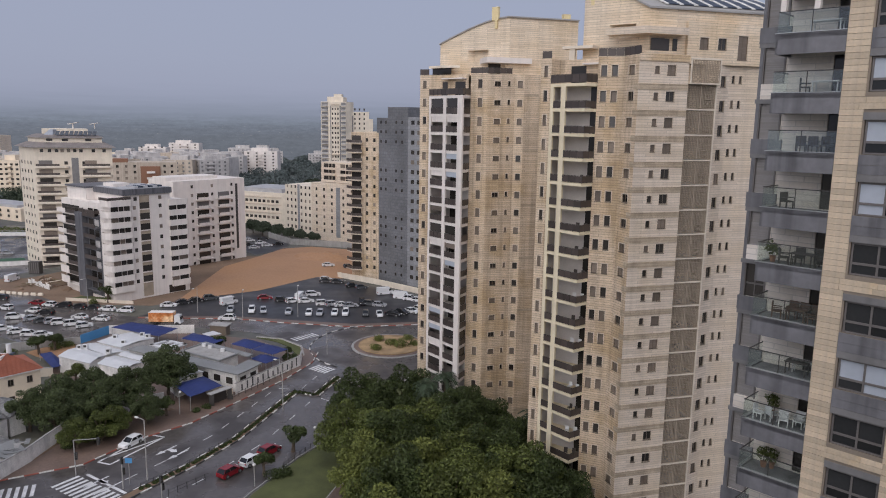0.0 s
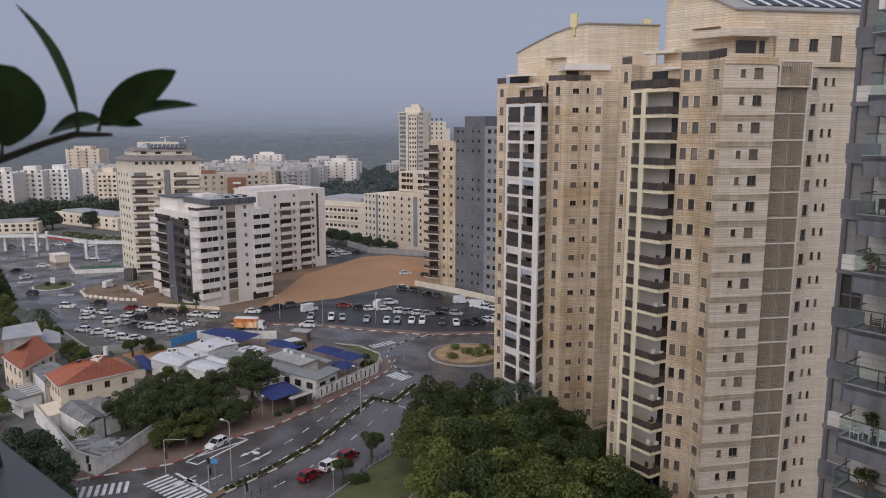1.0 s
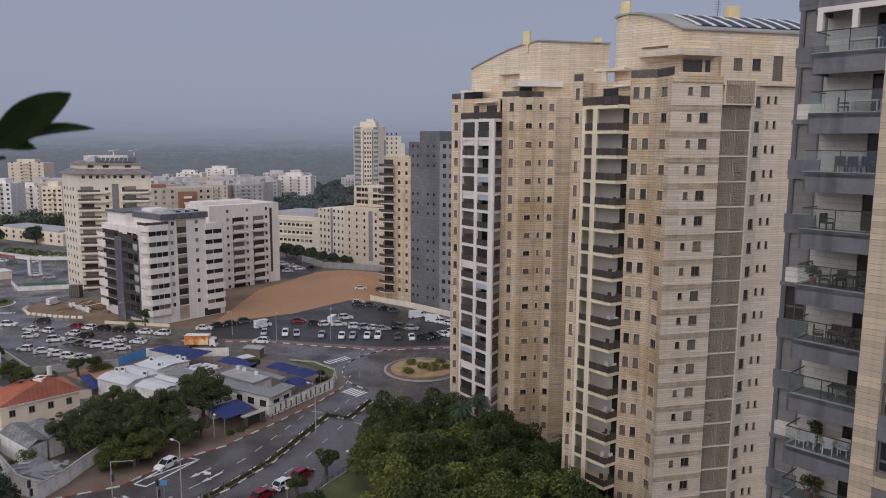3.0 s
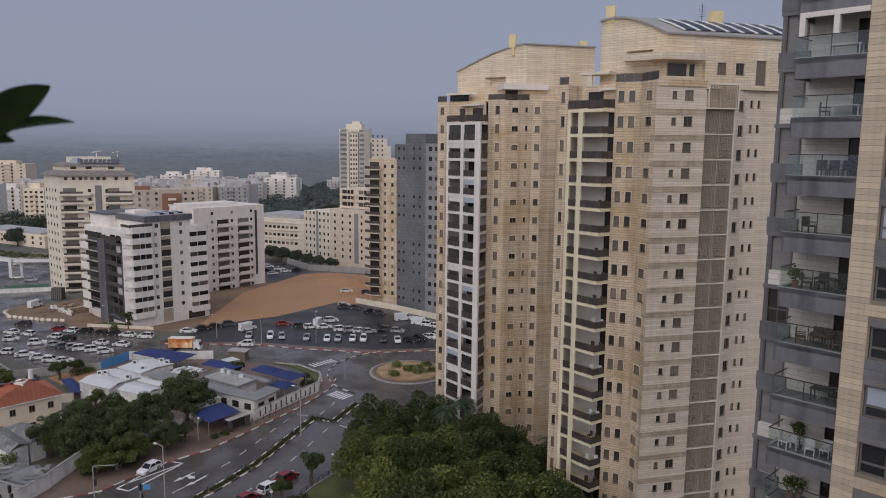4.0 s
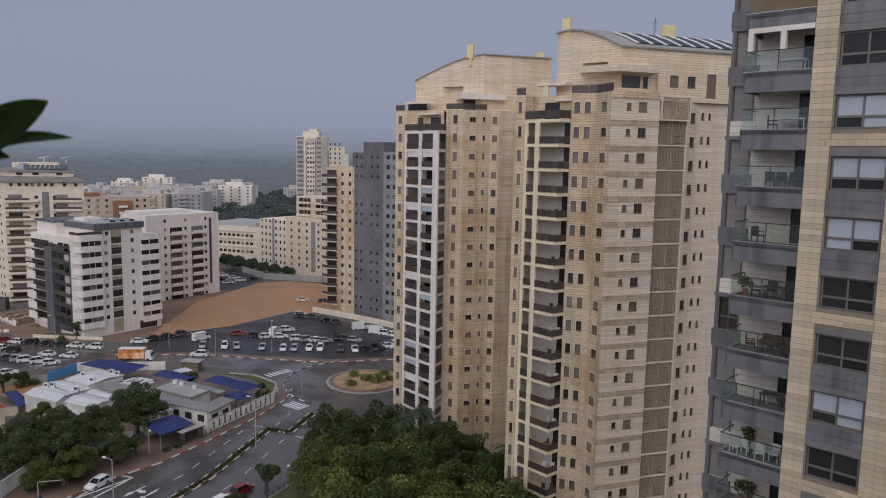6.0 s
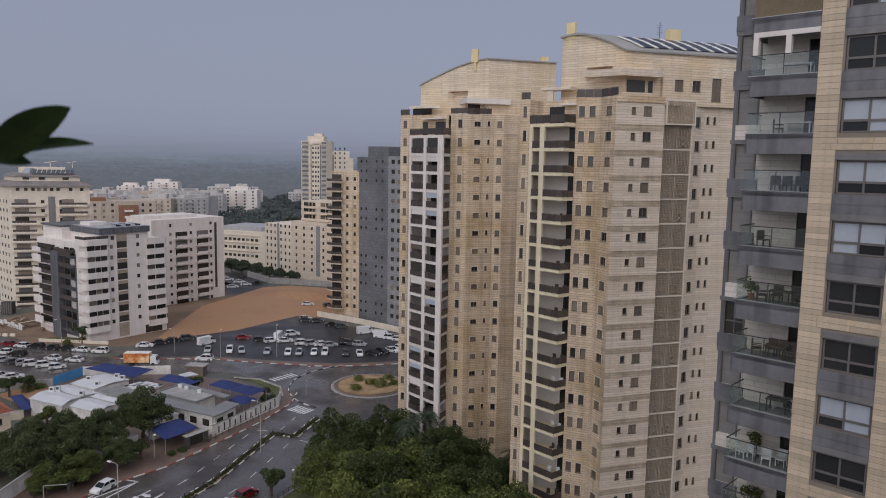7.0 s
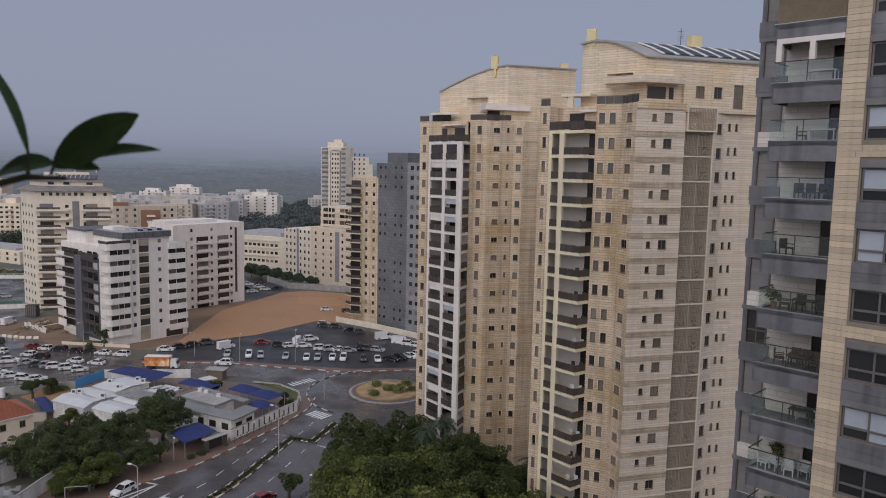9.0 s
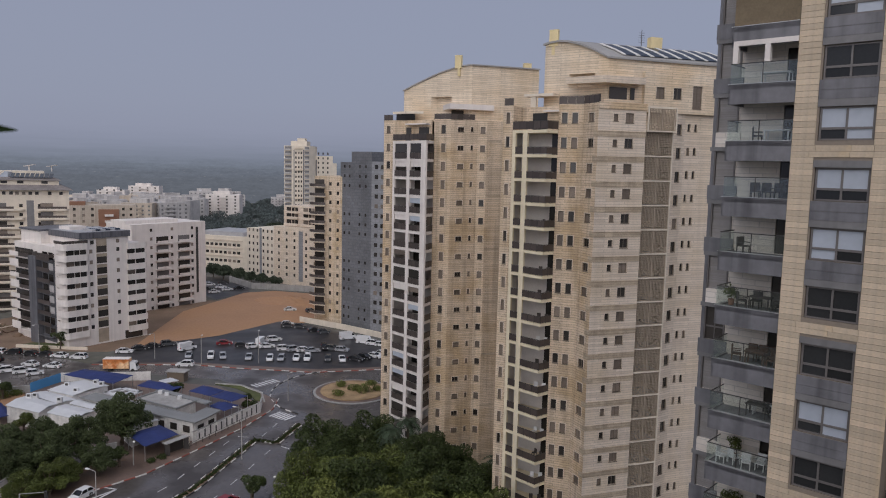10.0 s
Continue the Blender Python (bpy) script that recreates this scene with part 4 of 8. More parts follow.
def grey_building():
    rng = random.Random(5)
    FH = 3.1
    t = root("apartment_building", "grey clad apartment building with limestone piers, glass balconies and wide windows", "apartment building", (*gp(6, 6), 0))
    tips = [57.9 - FH * k for k in range(-3, 19)]
    sb = 1.95
    u_l, u_c, u_w0, u_w1, u_e = -1.52, 3.52, 4.75, 7.35, 8.95
    # set-back wall behind the balconies
    g = Geo()
    a, b = gp(u_l, sb), gp(u_c, sb)
    sh_ops = [(0.22, 1.35, z - 2.5, z - 0.5) for z in tips[1:]]
    dr_ops = [(3.9, 5.0, z - 0.05, z + 2.05) for z in tips]
    facade(g, a, b, 0, 70, sh_ops + dr_ops, 0.2)
    g.out("balcony_wall", STONE_GB, t, "pale limestone wall behind the balconies")
    for k, z in enumerate(tips[1:]):
        op = rng.random() < 0.22
        sm = Geo().bar(gp(u_l + 0.2, sb + 0.12), gp(u_l + 1.37, sb + 0.12), 0.05, (z - 2.5, z - 0.5), 0)
        sm.out("roller_shutter", GLASS_D if op else SHUTTER, t, "dark glazing with the shutter up" if op else "closed grey roller shutter")
        fr = Geo()
        for p, q in ((0.15, 0.24), (1.33, 1.42)):
            fr.bar(gp(u_l + p, sb), gp(u_l + q, sb), 0.12, (z - 2.5, z - 0.5), -0.05)
        if op:
            fr.bar(gp(u_l + 0.24, sb), gp(u_l + 1.33, sb), 0.06, (z - 1.75, z - 1.65), -0.1).bar(gp(u_l + 0.75, sb), gp(u_l + 0.81, sb), 0.06, (z - 2.5, z - 0.5), -0.1)
        fr.out("shutter_frame", FRAME_G, t)
    for k, z in enumerate(tips):
        stone = (k - 3) % 3 == 1
        sp = Geo().bar(gp(u_l - (0.02 if stone else 0.12), sb), gp(u_l + 1.6, sb), 0.08 if stone else 0.14, (z - 0.25, z + 0.6), 0)
        sp.out("spandrel", STONE_GB if stone else PANEL_G, t)
        Geo().bar(gp(u_l - 0.1, sb), gp(u_l + 1.6, sb), 0.12, (z - 0.5, z - 0.253), 0).out("lintel", PANEL_L, t)
        Geo().bar(gp(u_l + 3.9 + 0.0, sb + 0.15), gp(u_l + 5.0, sb + 0.15), 0.04, (z - 0.05, z + 2.05), 0).out("balcony_door", GLASS_D, t)
    # corner and return walls
    c = Geo()
    c.bar(gp(u_l - 0.02, sb), gp(u_l + 0.16, sb), 0.2, (0, 68), -0.1)
    c.face((*gp(u_l, 16), 0), (*gp(u_l, sb), 0), (*gp(u_l, sb), 68), (*gp(u_l, 16), 68))
    c.out("corner_wall", PANEL_G, t)
    # balconies
    for k, z in enumerate(tips):
        bal = Geo()
        bal.prism([gp(0), gp(u_c), gp(u_c, sb), gp(0, sb)], z - 0.28, z - 0.08)
        bal.bar(gp(0), gp(u_c - 0.01), 0.14, (z - 1.08, z), -0.14)
        bal.bar(gp(0, sb), gp(0, 0.0), 0.14, (z - 1.08, z), -0.14)
        ob = bal.out("balcony", PANEL_G, t, "grey clad balcony slab")
        cap = new("coping", Geo().bar(gp(-0.03, -0.03), gp(u_c - 0.02, -0.03), 0.2, (z, z + 0.035), -0.17).bar(gp(-0.03, sb), gp(-0.03, -0.03), 0.2, (z, z + 0.035), -0.17).data("coping", RAIL_M))
        cap.parent = ob
        if k == 2:
            wb = new("privacy_screen", Geo().bar(gp(0.1, 0.05), gp(u_c - 0.02, 0.05), 0.05, (z + 0.035, z + 1.9), 0).data("privacy_screen", WOOD))
            wb.parent = ob
            continue
        for q0, q1 in ((gp(0.02, 0.08), gp(u_c / 2 - 0.02, 0.08)), (gp(u_c / 2 + 0.02, 0.08), gp(u_c - 0.02, 0.08)), (gp(0.08, sb - 0.02), gp(0.08, 0.08))):
            pn = new("glass_panel", Geo().bar(q0, q1, 0.02, (z + 0.035, z + 1.1), 0).data("glass_panel", GLASS_C))
            pn.parent = ob
        rl = Geo().bar(gp(0.02, 0.08), gp(u_c - 0.02, 0.08), 0.05, (z + 1.1, z + 1.15), -0.02).bar(gp(0.08, sb - 0.02), gp(0.08, 0.08), 0.05, (z + 1.1, z + 1.15), -0.02)
        rl.bar(gp(u_c / 2 - 0.02, 0.08), gp(u_c / 2 + 0.02, 0.08), 0.04, (z + 0.035, z + 1.1), -0.01)
        r = new("handrail", rl.data("handrail", FRAME))
        r.parent = ob
    z = tips[3]
    wf = Geo()
    wf.bar(gp(0.15, 0.1), gp(u_c, 0.1), 0.3, (z + 2.05, z + 2.32), -0.1)
    for u in (0.15, 1.85):
        wf.bar(gp(u, 0.1), gp(u + 0.28, 0.1), 0.3, (z + 1.12, z + 2.05), -0.1)
    wf.out("white_pergola_frame", WHITE, t, "white framed balcony surround")
    # pier, windows and end wall backing
    g = Geo()
    wz = [z for z in tips]
    ops = [(u_w0 - u_c, u_w1 - u_c, z + 0.0, z + 1.72) for z in wz]
    facade(g, gp(u_c, 0.03), gp(u_e, 0.03), 0, 70, ops, 0.25)
    g.face((*gp(u_c, sb), 0), (*gp(u_c, 0.03), 0), (*gp(u_c, 0.03), 70), (*gp(u_c, sb), 70))
    facade(g, gp(u_e, 1.2), gp(u_e + 8, 1.2), 0, 70)
    g.face((*gp(u_e, 0.03), 0), (*gp(u_e, 1.2), 0), (*gp(u_e, 1.2), 70), (*gp(u_e, 0.03), 70))
    g.face((*gp(u_e + 8, 1.2), 0), (*gp(u_e + 8, 16), 0), (*gp(u_e + 8, 16), 70), (*gp(u_e + 8, 1.2), 70))
    g.face((*gp(u_e + 8, 16), 0), (*gp(u_l, 16), 0), (*gp(u_l, 16), 70), (*gp(u_e + 8, 16), 70))
    g.face(*[(*gp(u, q), 69.9) for u, q in ((u_l, sb), (u_c, sb), (u_c, 0.03), (u_e, 0.03), (u_e, 1.2), (u_e + 8, 1.2), (u_e + 8, 16), (u_l, 16))])
    g.out("stone_backing", JOINT, t)
    for k, z in enumerate(wz):
        stone = (k - 3) % 3 == 1
        fr = Geo()
        p0, p1 = u_w0 + 0.03, u_w1 - 0.03
        for q0, q1, z0, z1 in ((p0, p1, z + 0.02, z + 0.10), (p0, p1, z + 1.62, z + 1.70), (p0, p0 + 0.09, z + 0.1, z + 1.62), (p1 - 0.09, p1, z + 0.1, z + 1.62),
                               (p0 + 0.09, p1 - 0.09, z + 0.56, z + 0.68), ((p0 + p1) / 2 - 0.05, (p0 + p1) / 2 + 0.05, z + 0.68, z + 1.62), ((p0 + p1) / 2 - 0.05, (p0 + p1) / 2 + 0.05, z + 0.1, z + 0.56)):
            fr.bar(gp(q0, 0.22), gp(q1, 0.22), 0.1, (z0, z1), 0)
        w = fr.out("window", FRAME_G, t, "wide dark framed window")
        blind = k in (4, 5, 6, 9, 2, 3, 12, 14) and k != 3
        for q0, q1, z0, z1 in ((p0 + 0.09, (p0 + p1) / 2 - 0.05, 0.68, 1.62), ((p0 + p1) / 2 + 0.05, p1 - 0.09, 0.68, 1.62),
                               (p0 + 0.09, (p0 + p1) / 2 - 0.05, 0.1, 0.56), ((p0 + p1) / 2 + 0.05, p1 - 0.09, 0.1, 0.56)):
            pb = blind and not (z0 < 0.5 and rng.random() < 0.3)
            pn = new("pane", Geo().bar(gp(q0, 0.2), gp(q1, 0.2), 0.02, (z + z0, z + z1), 0).data("pane", BLIND if pb else GLASS_W))
            pn.parent = w
        if not stone:
            Geo().bar(gp(u_w0 - 0.08, 0), gp(u_w1 + 0.02, 0), 0.06, (z - 0.52, z - 0.01), -0.02).bar(gp(u_w0 - 0.08, 0), gp(u_w1 + 0.02, 0), 0.05, (z - 1.0, z - 0.535), -0.02).out("spandrel", PANEL_G, t)
        Geo().bar(gp(u_w0 - 0.08, 0), gp(u_w1 + 0.02, 0), 0.05, (z - 1.37, z - 1.01), -0.02).out("lintel", PANEL_L, t)
    # slatted service screen at the far end
    for z in tips[::1]:
        g = Geo()
        for k in range(9):
            g.bar(gp(u_e + 0.15, 0.7), gp(u_e + 2.6, 0.7), 0.06, (z - 0.2 + k * 0.13, z - 0.12 + k * 0.13), 0)
        g.out("slatted_screen", FRAME, t)
    return t, tips, (u_l, u_c, u_w0, u_w1, u_e, sb)


GREY, TIPS, GU = grey_building()

# ---- middle distance and far buildings ----
def simple_windows(parent, a, b, us, zs, w, h, rng, proud=0.03, material=None):
    """Windows of a far building: thin framed panes set on the wall."""
    key = ("far", round(w, 2), round(h, 2))
    if key not in WIN:
        WIN[key] = [Geo().box(-w / 2, w / 2, -0.05, 0.05, -h / 2, h / 2).data("window", mt) for mt in (GLASS_D, GLASS_T)]
    an = facet_angle(a, b)
    ln = math.dist(a, b)
    for u in us:
        x, y = lerp2(a, b, u / ln)
        for z in zs:
            child("window", WIN[key][0 if material or rng.random() < 0.8 else 1], parent, pose(x, y, z, 0, 0, an))


def rect(p, w, d, ang):
    """A rectangle with its front left corner at p, w metres along ang, d metres back."""
    c, s = math.cos(radians(ang)), math.sin(radians(ang))
    return [p, (p[0] + c * w, p[1] + s * w), (p[0] + c * w - s * d, p[1] + s * w + c * d), (p[0] - s * d, p[1] + c * d)]


def bands(parent, a, b, zs, rng, out=1.2, h=1.0, material=None, gap=True):
    """Balcony boxes: a solid parapet and slab in front of a dark recess strip."""
    for z in zs:
        Geo().bar(a, b, out, (z - 0.15, z), 0).bar(a, b, 0.12, (z, z + h), out - 0.12).out("balcony", material or WHITE, parent)
        if gap:
            for q0, q1 in ((0.07, 0.42), (0.47, 0.66), (0.71, 0.93)):
                Geo().bar(lerp2(a, b, q0), lerp2(a, b, q1), 0.05, (z + h - 0.1, z + 2.45), 0.0).out("balcony_glazing", rng.choice([GLASS_D, GLASS_D, GLASS_T]), parent)


def white_block():
    rng = random.Random(3)
    t = root("apartment_block", "white rendered apartment block with black clad side and banded balconies", "apartment block", (-88.3, 206.9, 0))
    c5, s5 = math.cos(radians(50.0)), math.sin(radians(50.0))
    P = lambda u, v: (-88.3 + u * c5 - v * s5, 206.9 + u * s5 + v * c5)
    quad = lambda u0, u1, v0, v1: [P(u0, v0), P(u1, v0), P(u1, v1), P(u0, v1)]
    Geo().prism(quad(0, 24.1, 0, 29.6), 0, 28.4).out("wall", WHITE, t)
    Geo().prism(quad(4.0, 18.6, 0.0, 22), 28.4, 30.8).out("roof_storey", WHITE, t, "white roof storey under a dark fascia")
    Geo().prism(quad(3.6, 19.0, -0.5, 16.4), 30.8, 32.5).out("roof_fascia", PANEL, t, "dark overhanging roof fascia")
    Geo().prism(quad(4.2, 18.4, 0.3, 16.0), 32.5, 32.6).out("roof", ROOF_G, t)
    Geo().prism(quad(1.5, 16, 16.6, 28.5), 28.4, 32.0).out("roof_storey", WHITE, t)
    Geo().prism(quad(1.1, 16.4, 16.5, 29), 32.0, 32.5).out("roof_slab", PANEL, t)
    Geo().prism(quad(6, 11, 9, 15), 32.6, 33.5).out("lift_house", WHITE, t, "low white roof housing")
    for k in range(6):
        Geo().prism(quad(8.5 + 1.5 * k, 9.6 + 1.5 * k, 1.5, 6.5), 32.6, 33.1).out("solar_collector", SOLAR if k % 2 else ROOF_G, t)
    tops = [27.86 - 3.11 * k for k in range(8)]
    stack1 = [P(0, 4.6), P(-0.9, 4.0), P(-1.2, 2.4), P(-1.2, 0.4), P(-0.9, -0.7), P(-0.2, -1.1), P(5.7, -1.1), P(6.1, -0.6), P(6.1, 0)]
    stack2 = [P(18.0, 0), P(18.0, -0.9), P(23.7, -0.9), P(24.2, -0.5), P(24.2, 0)]

    def band(poly, z0, z1):
        g = Geo().prism([P(1, 1), *poly] if poly is stack1 else poly, z0, z0 + 0.2)
        for a, b in zip(poly, poly[1:]):
            g.bar(a, b, 0.14, (z0 + 0.2, z1), -0.14)
        g.out("balcony", WHITE, t, "white banded balcony parapet")

    for k, z in enumerate(tops + [27.86 + 3.11]):
        band(stack1, z - 3.11, z - 1.35)
        band(stack2, z - 4.0, z - 2.2)
        if k == 8:
            continue
        for u0, u1 in ((0.2, 2.3), (2.5, 3.9), (4.1, 5.8)):
            Geo().bar(P(u0, 0), P(u1, 0), 0.05, (z - 1.5, z - 0.1), 0.0).out("balcony_glazing", GLASS_D if rng.random() < 0.85 else GLASS_T, t)
        for u0, u1 in ((18.2, 20.6), (20.9, 23.8)):
            Geo().bar(P(u0, 0), P(u1, 0), 0.05, (z - 2.3, z - 1.0), 0.0).out("balcony_glazing", GLASS_D if rng.random() < 0.85 else GLASS_T, t)
        Geo().bar(P(8.9, 0), P(11.8, 0), 0.3, (z - 1.2, z + 0.6), -0.2).out("stair_window", GLASS_D, t)
        Geo().bar(P(8.8, 0), P(11.9, 0), 0.4, (z - 1.55, z - 1.3), -0.1).out("stair_landing", WHITE, t)
        # black clad side
        Geo().prism([P(0, 6.2), P(0, 13.4), P(-1.5, 13.4), P(-1.5, 6.2)], z - 3.6, z - 3.4).out("balcony_slab", PANEL, t)
        if z < 27:
            Geo().bar(P(-1.5, 13.4), P(-1.5, 6.2), 0.08, (z - 0.3, z + 0.75), 0).out("balcony_rail", RAIL_D, t)
            Geo().bar(P(-1.5, 24.0), P(-1.5, 17.9), 0.08, (z - 0.3, z + 0.75), 0).out("balcony_rail", RAIL_D, t)
        Geo().bar(P(-0.1, 12.6), P(-0.1, 9.8), 0.05, (z - 3.2, z - 1.2), 0).out("balcony_glazing", GLASS_D, t)
        Geo().bar(P(-0.1, 9.2), P(-0.1, 6.8), 0.05, (z - 3.2, z - 1.2), 0).out("balcony_glazing", rng.choice([GLASS_D, INTERIOR]), t)
        Geo().prism([P(0, 17.7), P(0, 29.5), P(-1.5, 29.5), P(-1.5, 17.7)], z - 3.6, z - 3.4).out("balcony_slab", WHITE, t)
        Geo().bar(P(-1.5, 29.5), P(-1.5, 24.2), 0.12, (z - 3.4, z - 2.2 + rng.choice([0, 0.9])), 0).out("side_parapet", WHITE, t)
        Geo().bar(P(-0.05, 29.1), P(-0.05, 18.2), 0.05, (z - 3.2, z - 1.2), 0).out("balcony_glazing", GLASS_D, t)
    Geo().bar(P(-0.02, 13.4), P(-0.02, 6.0), 0.06, (1.0, 25.0), 0).out("side_cladding", PANEL, t, "dark grey side cladding")
    Geo().prism([P(0, 13.4), P(0, 17.7), P(-1.8, 17.7), P(-1.8, 13.4)], 0, 25.2).out("side_fin", PANEL, t, "tall dark clad fin")
    railing(t, [P(0, 16), P(-1.4, 16), P(-1.4, 6.3), P(0, 6.3)], 25.3, 1.1)
    railing(t, [P(-1.1, 4), P(-1.1, -0.8), P(5.9, -0.9)], 29.6, 0.9)
    Geo().bar(P(8.8, 0), P(11.9, 0), 0.06, (0.5, 30.5), 0).out("stair_glazing", LATTICE, t, "brown stair slot")
    front = (P(0, 0), P(24.1, 0))
    simple_windows(t, *front, [7.2], [z - 0.8 for z in tops], 0.9, 1.1, rng)
    simple_windows(t, *front, [15.3], [z - 0.7 for z in tops], 0.9, 1.1, rng)
    simple_windows(t, *front, [7.6, 15.3], [29.6], 1.0, 1.1, rng)
    # no opening here: a dark sheet on the wall imitates a shaded recess
    Geo().bar(P(17.0, 0), P(22.5, 0), 0.06, (0.2, 2.6), 0).out("entrance_recess", GLASS_D, t, "flat dark sheet standing for the shade of a ground floor recess")
    # sister slab behind
    t2 = root("apartment_block", "white slab apartment block with stacked balconies beside bare sand", "apartment block", (-82, 262, 0))
    Q = lambda u, v: (-68.7 + u * c5 - v * s5, 281.4 + u * s5 + v * c5)
    S = [Q(-30, 0), Q(0, 0), Q(0, 16), Q(-30, 16)]
    Geo().prism(S, 0, 30.8).out("wall", WHITE, t2)
    Geo().prism([Q(-30, 4), Q(-9, 4), Q(-9, 13), Q(-30, 13)], 30.8, 30.8 + 1.2).out("roof_storey", WHITE, t2)
    fz = [30.8 - 2.2 - 3.1 * k for k in range(10)]
    for z in fz[1:]:
        for c in (-18.2, -9.4):
            Geo().prism([Q(c - 3.0, 0), Q(c - 3.0, -1.8), Q(c + 3.0, -1.8), Q(c + 3.0, 0)], z - 1.9, z - 1.65).bar(Q(c - 3.0, -1.8), Q(c + 1.2, -1.8), 0.12, (z - 1.65, z - 0.75), -0.12).out("balcony", WHITE, t2)
            Geo().bar(Q(c - 2.4, 0), Q(c + 2.4, 0), 0.05, (z - 1.6, z + 0.6), 0).out("balcony_glazing", rng.choice([GLASS_D, GLASS_D, FRAME_G]), t2)
    simple_windows(t2, S[0], S[1], [30 + w for w in (-22.6, -14.3, -5.8)], fz, 0.9, 1.1, rng)
    Geo().bar(Q(-3.7 - 0.5, 0), Q(-3.7 + 0.5, 0), 0.06, (4, 30.8 - 2), 0).out("stair_glazing", FRAME, t2, "narrow dark stair window strip")


def shrunk(poly, q):
    """A ring drawn towards its middle by the share q (outwards where q is negative)."""
    c = (sum(p[0] for p in poly) / len(poly), sum(p[1] for p in poly) / len(poly))
    return [lerp2(p, c, q) for p in poly]


def skirt(poly, q0, z0, q1, z1):
    """A sloping roof skirt from the ring at share q0 and height z0 to the ring at q1, z1."""
    return Geo().solid([(*p, z0) for p in shrunk(poly, q0)], [(*p, z1) for p in shrunk(poly, q1)])


def tall_block():
    rng = random.Random(4)
    t = root("apartment_block", "tall cream apartment block with sloped grey roof skirts and solar collectors", "apartment block", (-128, 275, 0))
    m, r, l = (-135.8, 259.5), (-111.8, 266.5), (-147.3, 271.6)
    ring = [m, r, (-123.5, 291), (-141, 288), l]
    Geo().prism(ring, 0, 42.0).out("wall", CREAM, t)
    skirt(ring, -0.10, 42.0, 0.16, 43.7).out("roof_skirt", ROOF_T, t, "grey-brown sloped roof skirt")
    up = shrunk(ring, 0.2)
    Geo().prism(up, 43.7, 45.3).out("roof_storey", CREAM, t)
    skirt(ring, 0.14, 45.3, 0.36, 46.5).out("roof_skirt", ROOF_T, t, "grey-brown sloped roof skirt")
    Geo().prism(shrunk(ring, 0.5), 46.5, 48.4).out("roof_storey", CREAM, t)
    simple_windows(t, up[0], up[1], [3.0, 8, 15.5], [44.6], 2.0, 0.9, rng)
    simple_windows(t, m, r, [2.5, 5, 7.2, 9.0, 11.0, 13.0, 15.0, 19.0, 22.5], [40.9], 1.1, 1.1, rng)
    fl = [35.5 - 3.12 * k for k in range(12)]
    simple_windows(t, l, m, [2.5, 6, 9.5, 13], [z + 1 for z in fl], 1.0, 1.2, rng)
    ln = math.dist(m, r)
    for z in fl:
        for q0, q1, wins in ((0.0, 0.45, 0.40), (0.59, 1.0, 0.64)):
            a, b = lerp2(m, r, q0), lerp2(m, r, q1)
            lf, rt = lerp2(a, b, 0.02), lerp2(a, b, 0.98)
            nx, ny = (b[1] - a[1]) / math.dist(a, b), -(b[0] - a[0]) / math.dist(a, b)
            out = lambda p, d: (p[0] + nx * d, p[1] + ny * d)
            front = [lf, out(lf, 1.0), out(lerp2(a, b, 0.08), 1.6), out(lerp2(a, b, 0.92), 1.6), out(rt, 1.0), rt]
            Geo().prism(front, z - 0.6, z + 0.1).out("balcony_slab", CREAM, t)
            lo, hi = lerp2(a, b, 0.06), lerp2(a, b, 0.72 if q0 == 0 else 0.94)
            Geo().bar(out(lo, 1.45), out(hi, 1.45), 0.1, (z + 0.1, z + 0.85), 0).out("balcony_rail", RAIL_D, t)
            Geo().bar(lerp2(a, b, 0.12), lerp2(a, b, 0.5), 0.06, (z - 0.05, z + 2.0), 0).out("balcony_glazing", rng.choice([GLASS_D, FRAME_G, GLASS_T]), t)
            simple_windows(t, m, r, [ln * (q1 - 0.05 if q0 == 0 else q0 + 0.04)], [z + 1.1], 1.1, 1.1, rng)
    Geo().bar(lerp2(m, r, 0.47), lerp2(m, r, 0.56), 0.08, (3, 38.4), 0).out("stair_glazing", PANEL_L, t, "grey stair window strip")
    for k in range(9):
        a = lerp2((-130.5, 264.5), (-117.5, 268), k / 9)
        b = lerp2((-130.5, 264.5), (-117.5, 268), (k + 0.8) / 9)
        Geo().solid([(*a, 46.2), (*b, 46.2), (b[0], b[1] + 1.2, 47.6), (a[0], a[1] + 1.2, 47.6)],
                    [(*a, 46.3), (*b, 46.3), (b[0], b[1] + 1.2, 47.7), (a[0], a[1] + 1.2, 47.7)]).out("solar_collector", SOLAR, t)
    g = Geo().solid([(-135.2, 264.5, 45.8), (-131.6, 265.5, 45.8), (-131.6, 270, 45.8), (-135.2, 269, 45.8)],
                    [(-132.6, 265.2, 48.2), (-131.6, 265.5, 48.2), (-131.6, 270, 48.2), (-132.6, 269.4, 48.2)])
    g.out("roof_stair_glazing", BLIND, t, "slanted pale glazing on the roof")
    for dx in (0, 7):
        x, y = -127.5 + dx, 271 + dx * 0.25
        Geo().solid([(x - 1.6, y, 50.0), (x + 1.8, y, 50.6), (x + 1.8, y + 2, 50.6), (x - 1.6, y + 2, 50.0)],
                    [(x - 1.6, y, 50.15), (x + 1.8, y, 50.75), (x + 1.8, y + 2, 50.75), (x - 1.6, y + 2, 50.15)]).out("roof_canopy", WHITE, t)
        Geo().box(x - 0.15, x + 0.15, y + 0.8, y + 1.1, 48.4, 50.3).out("canopy_post", WHITE, t)


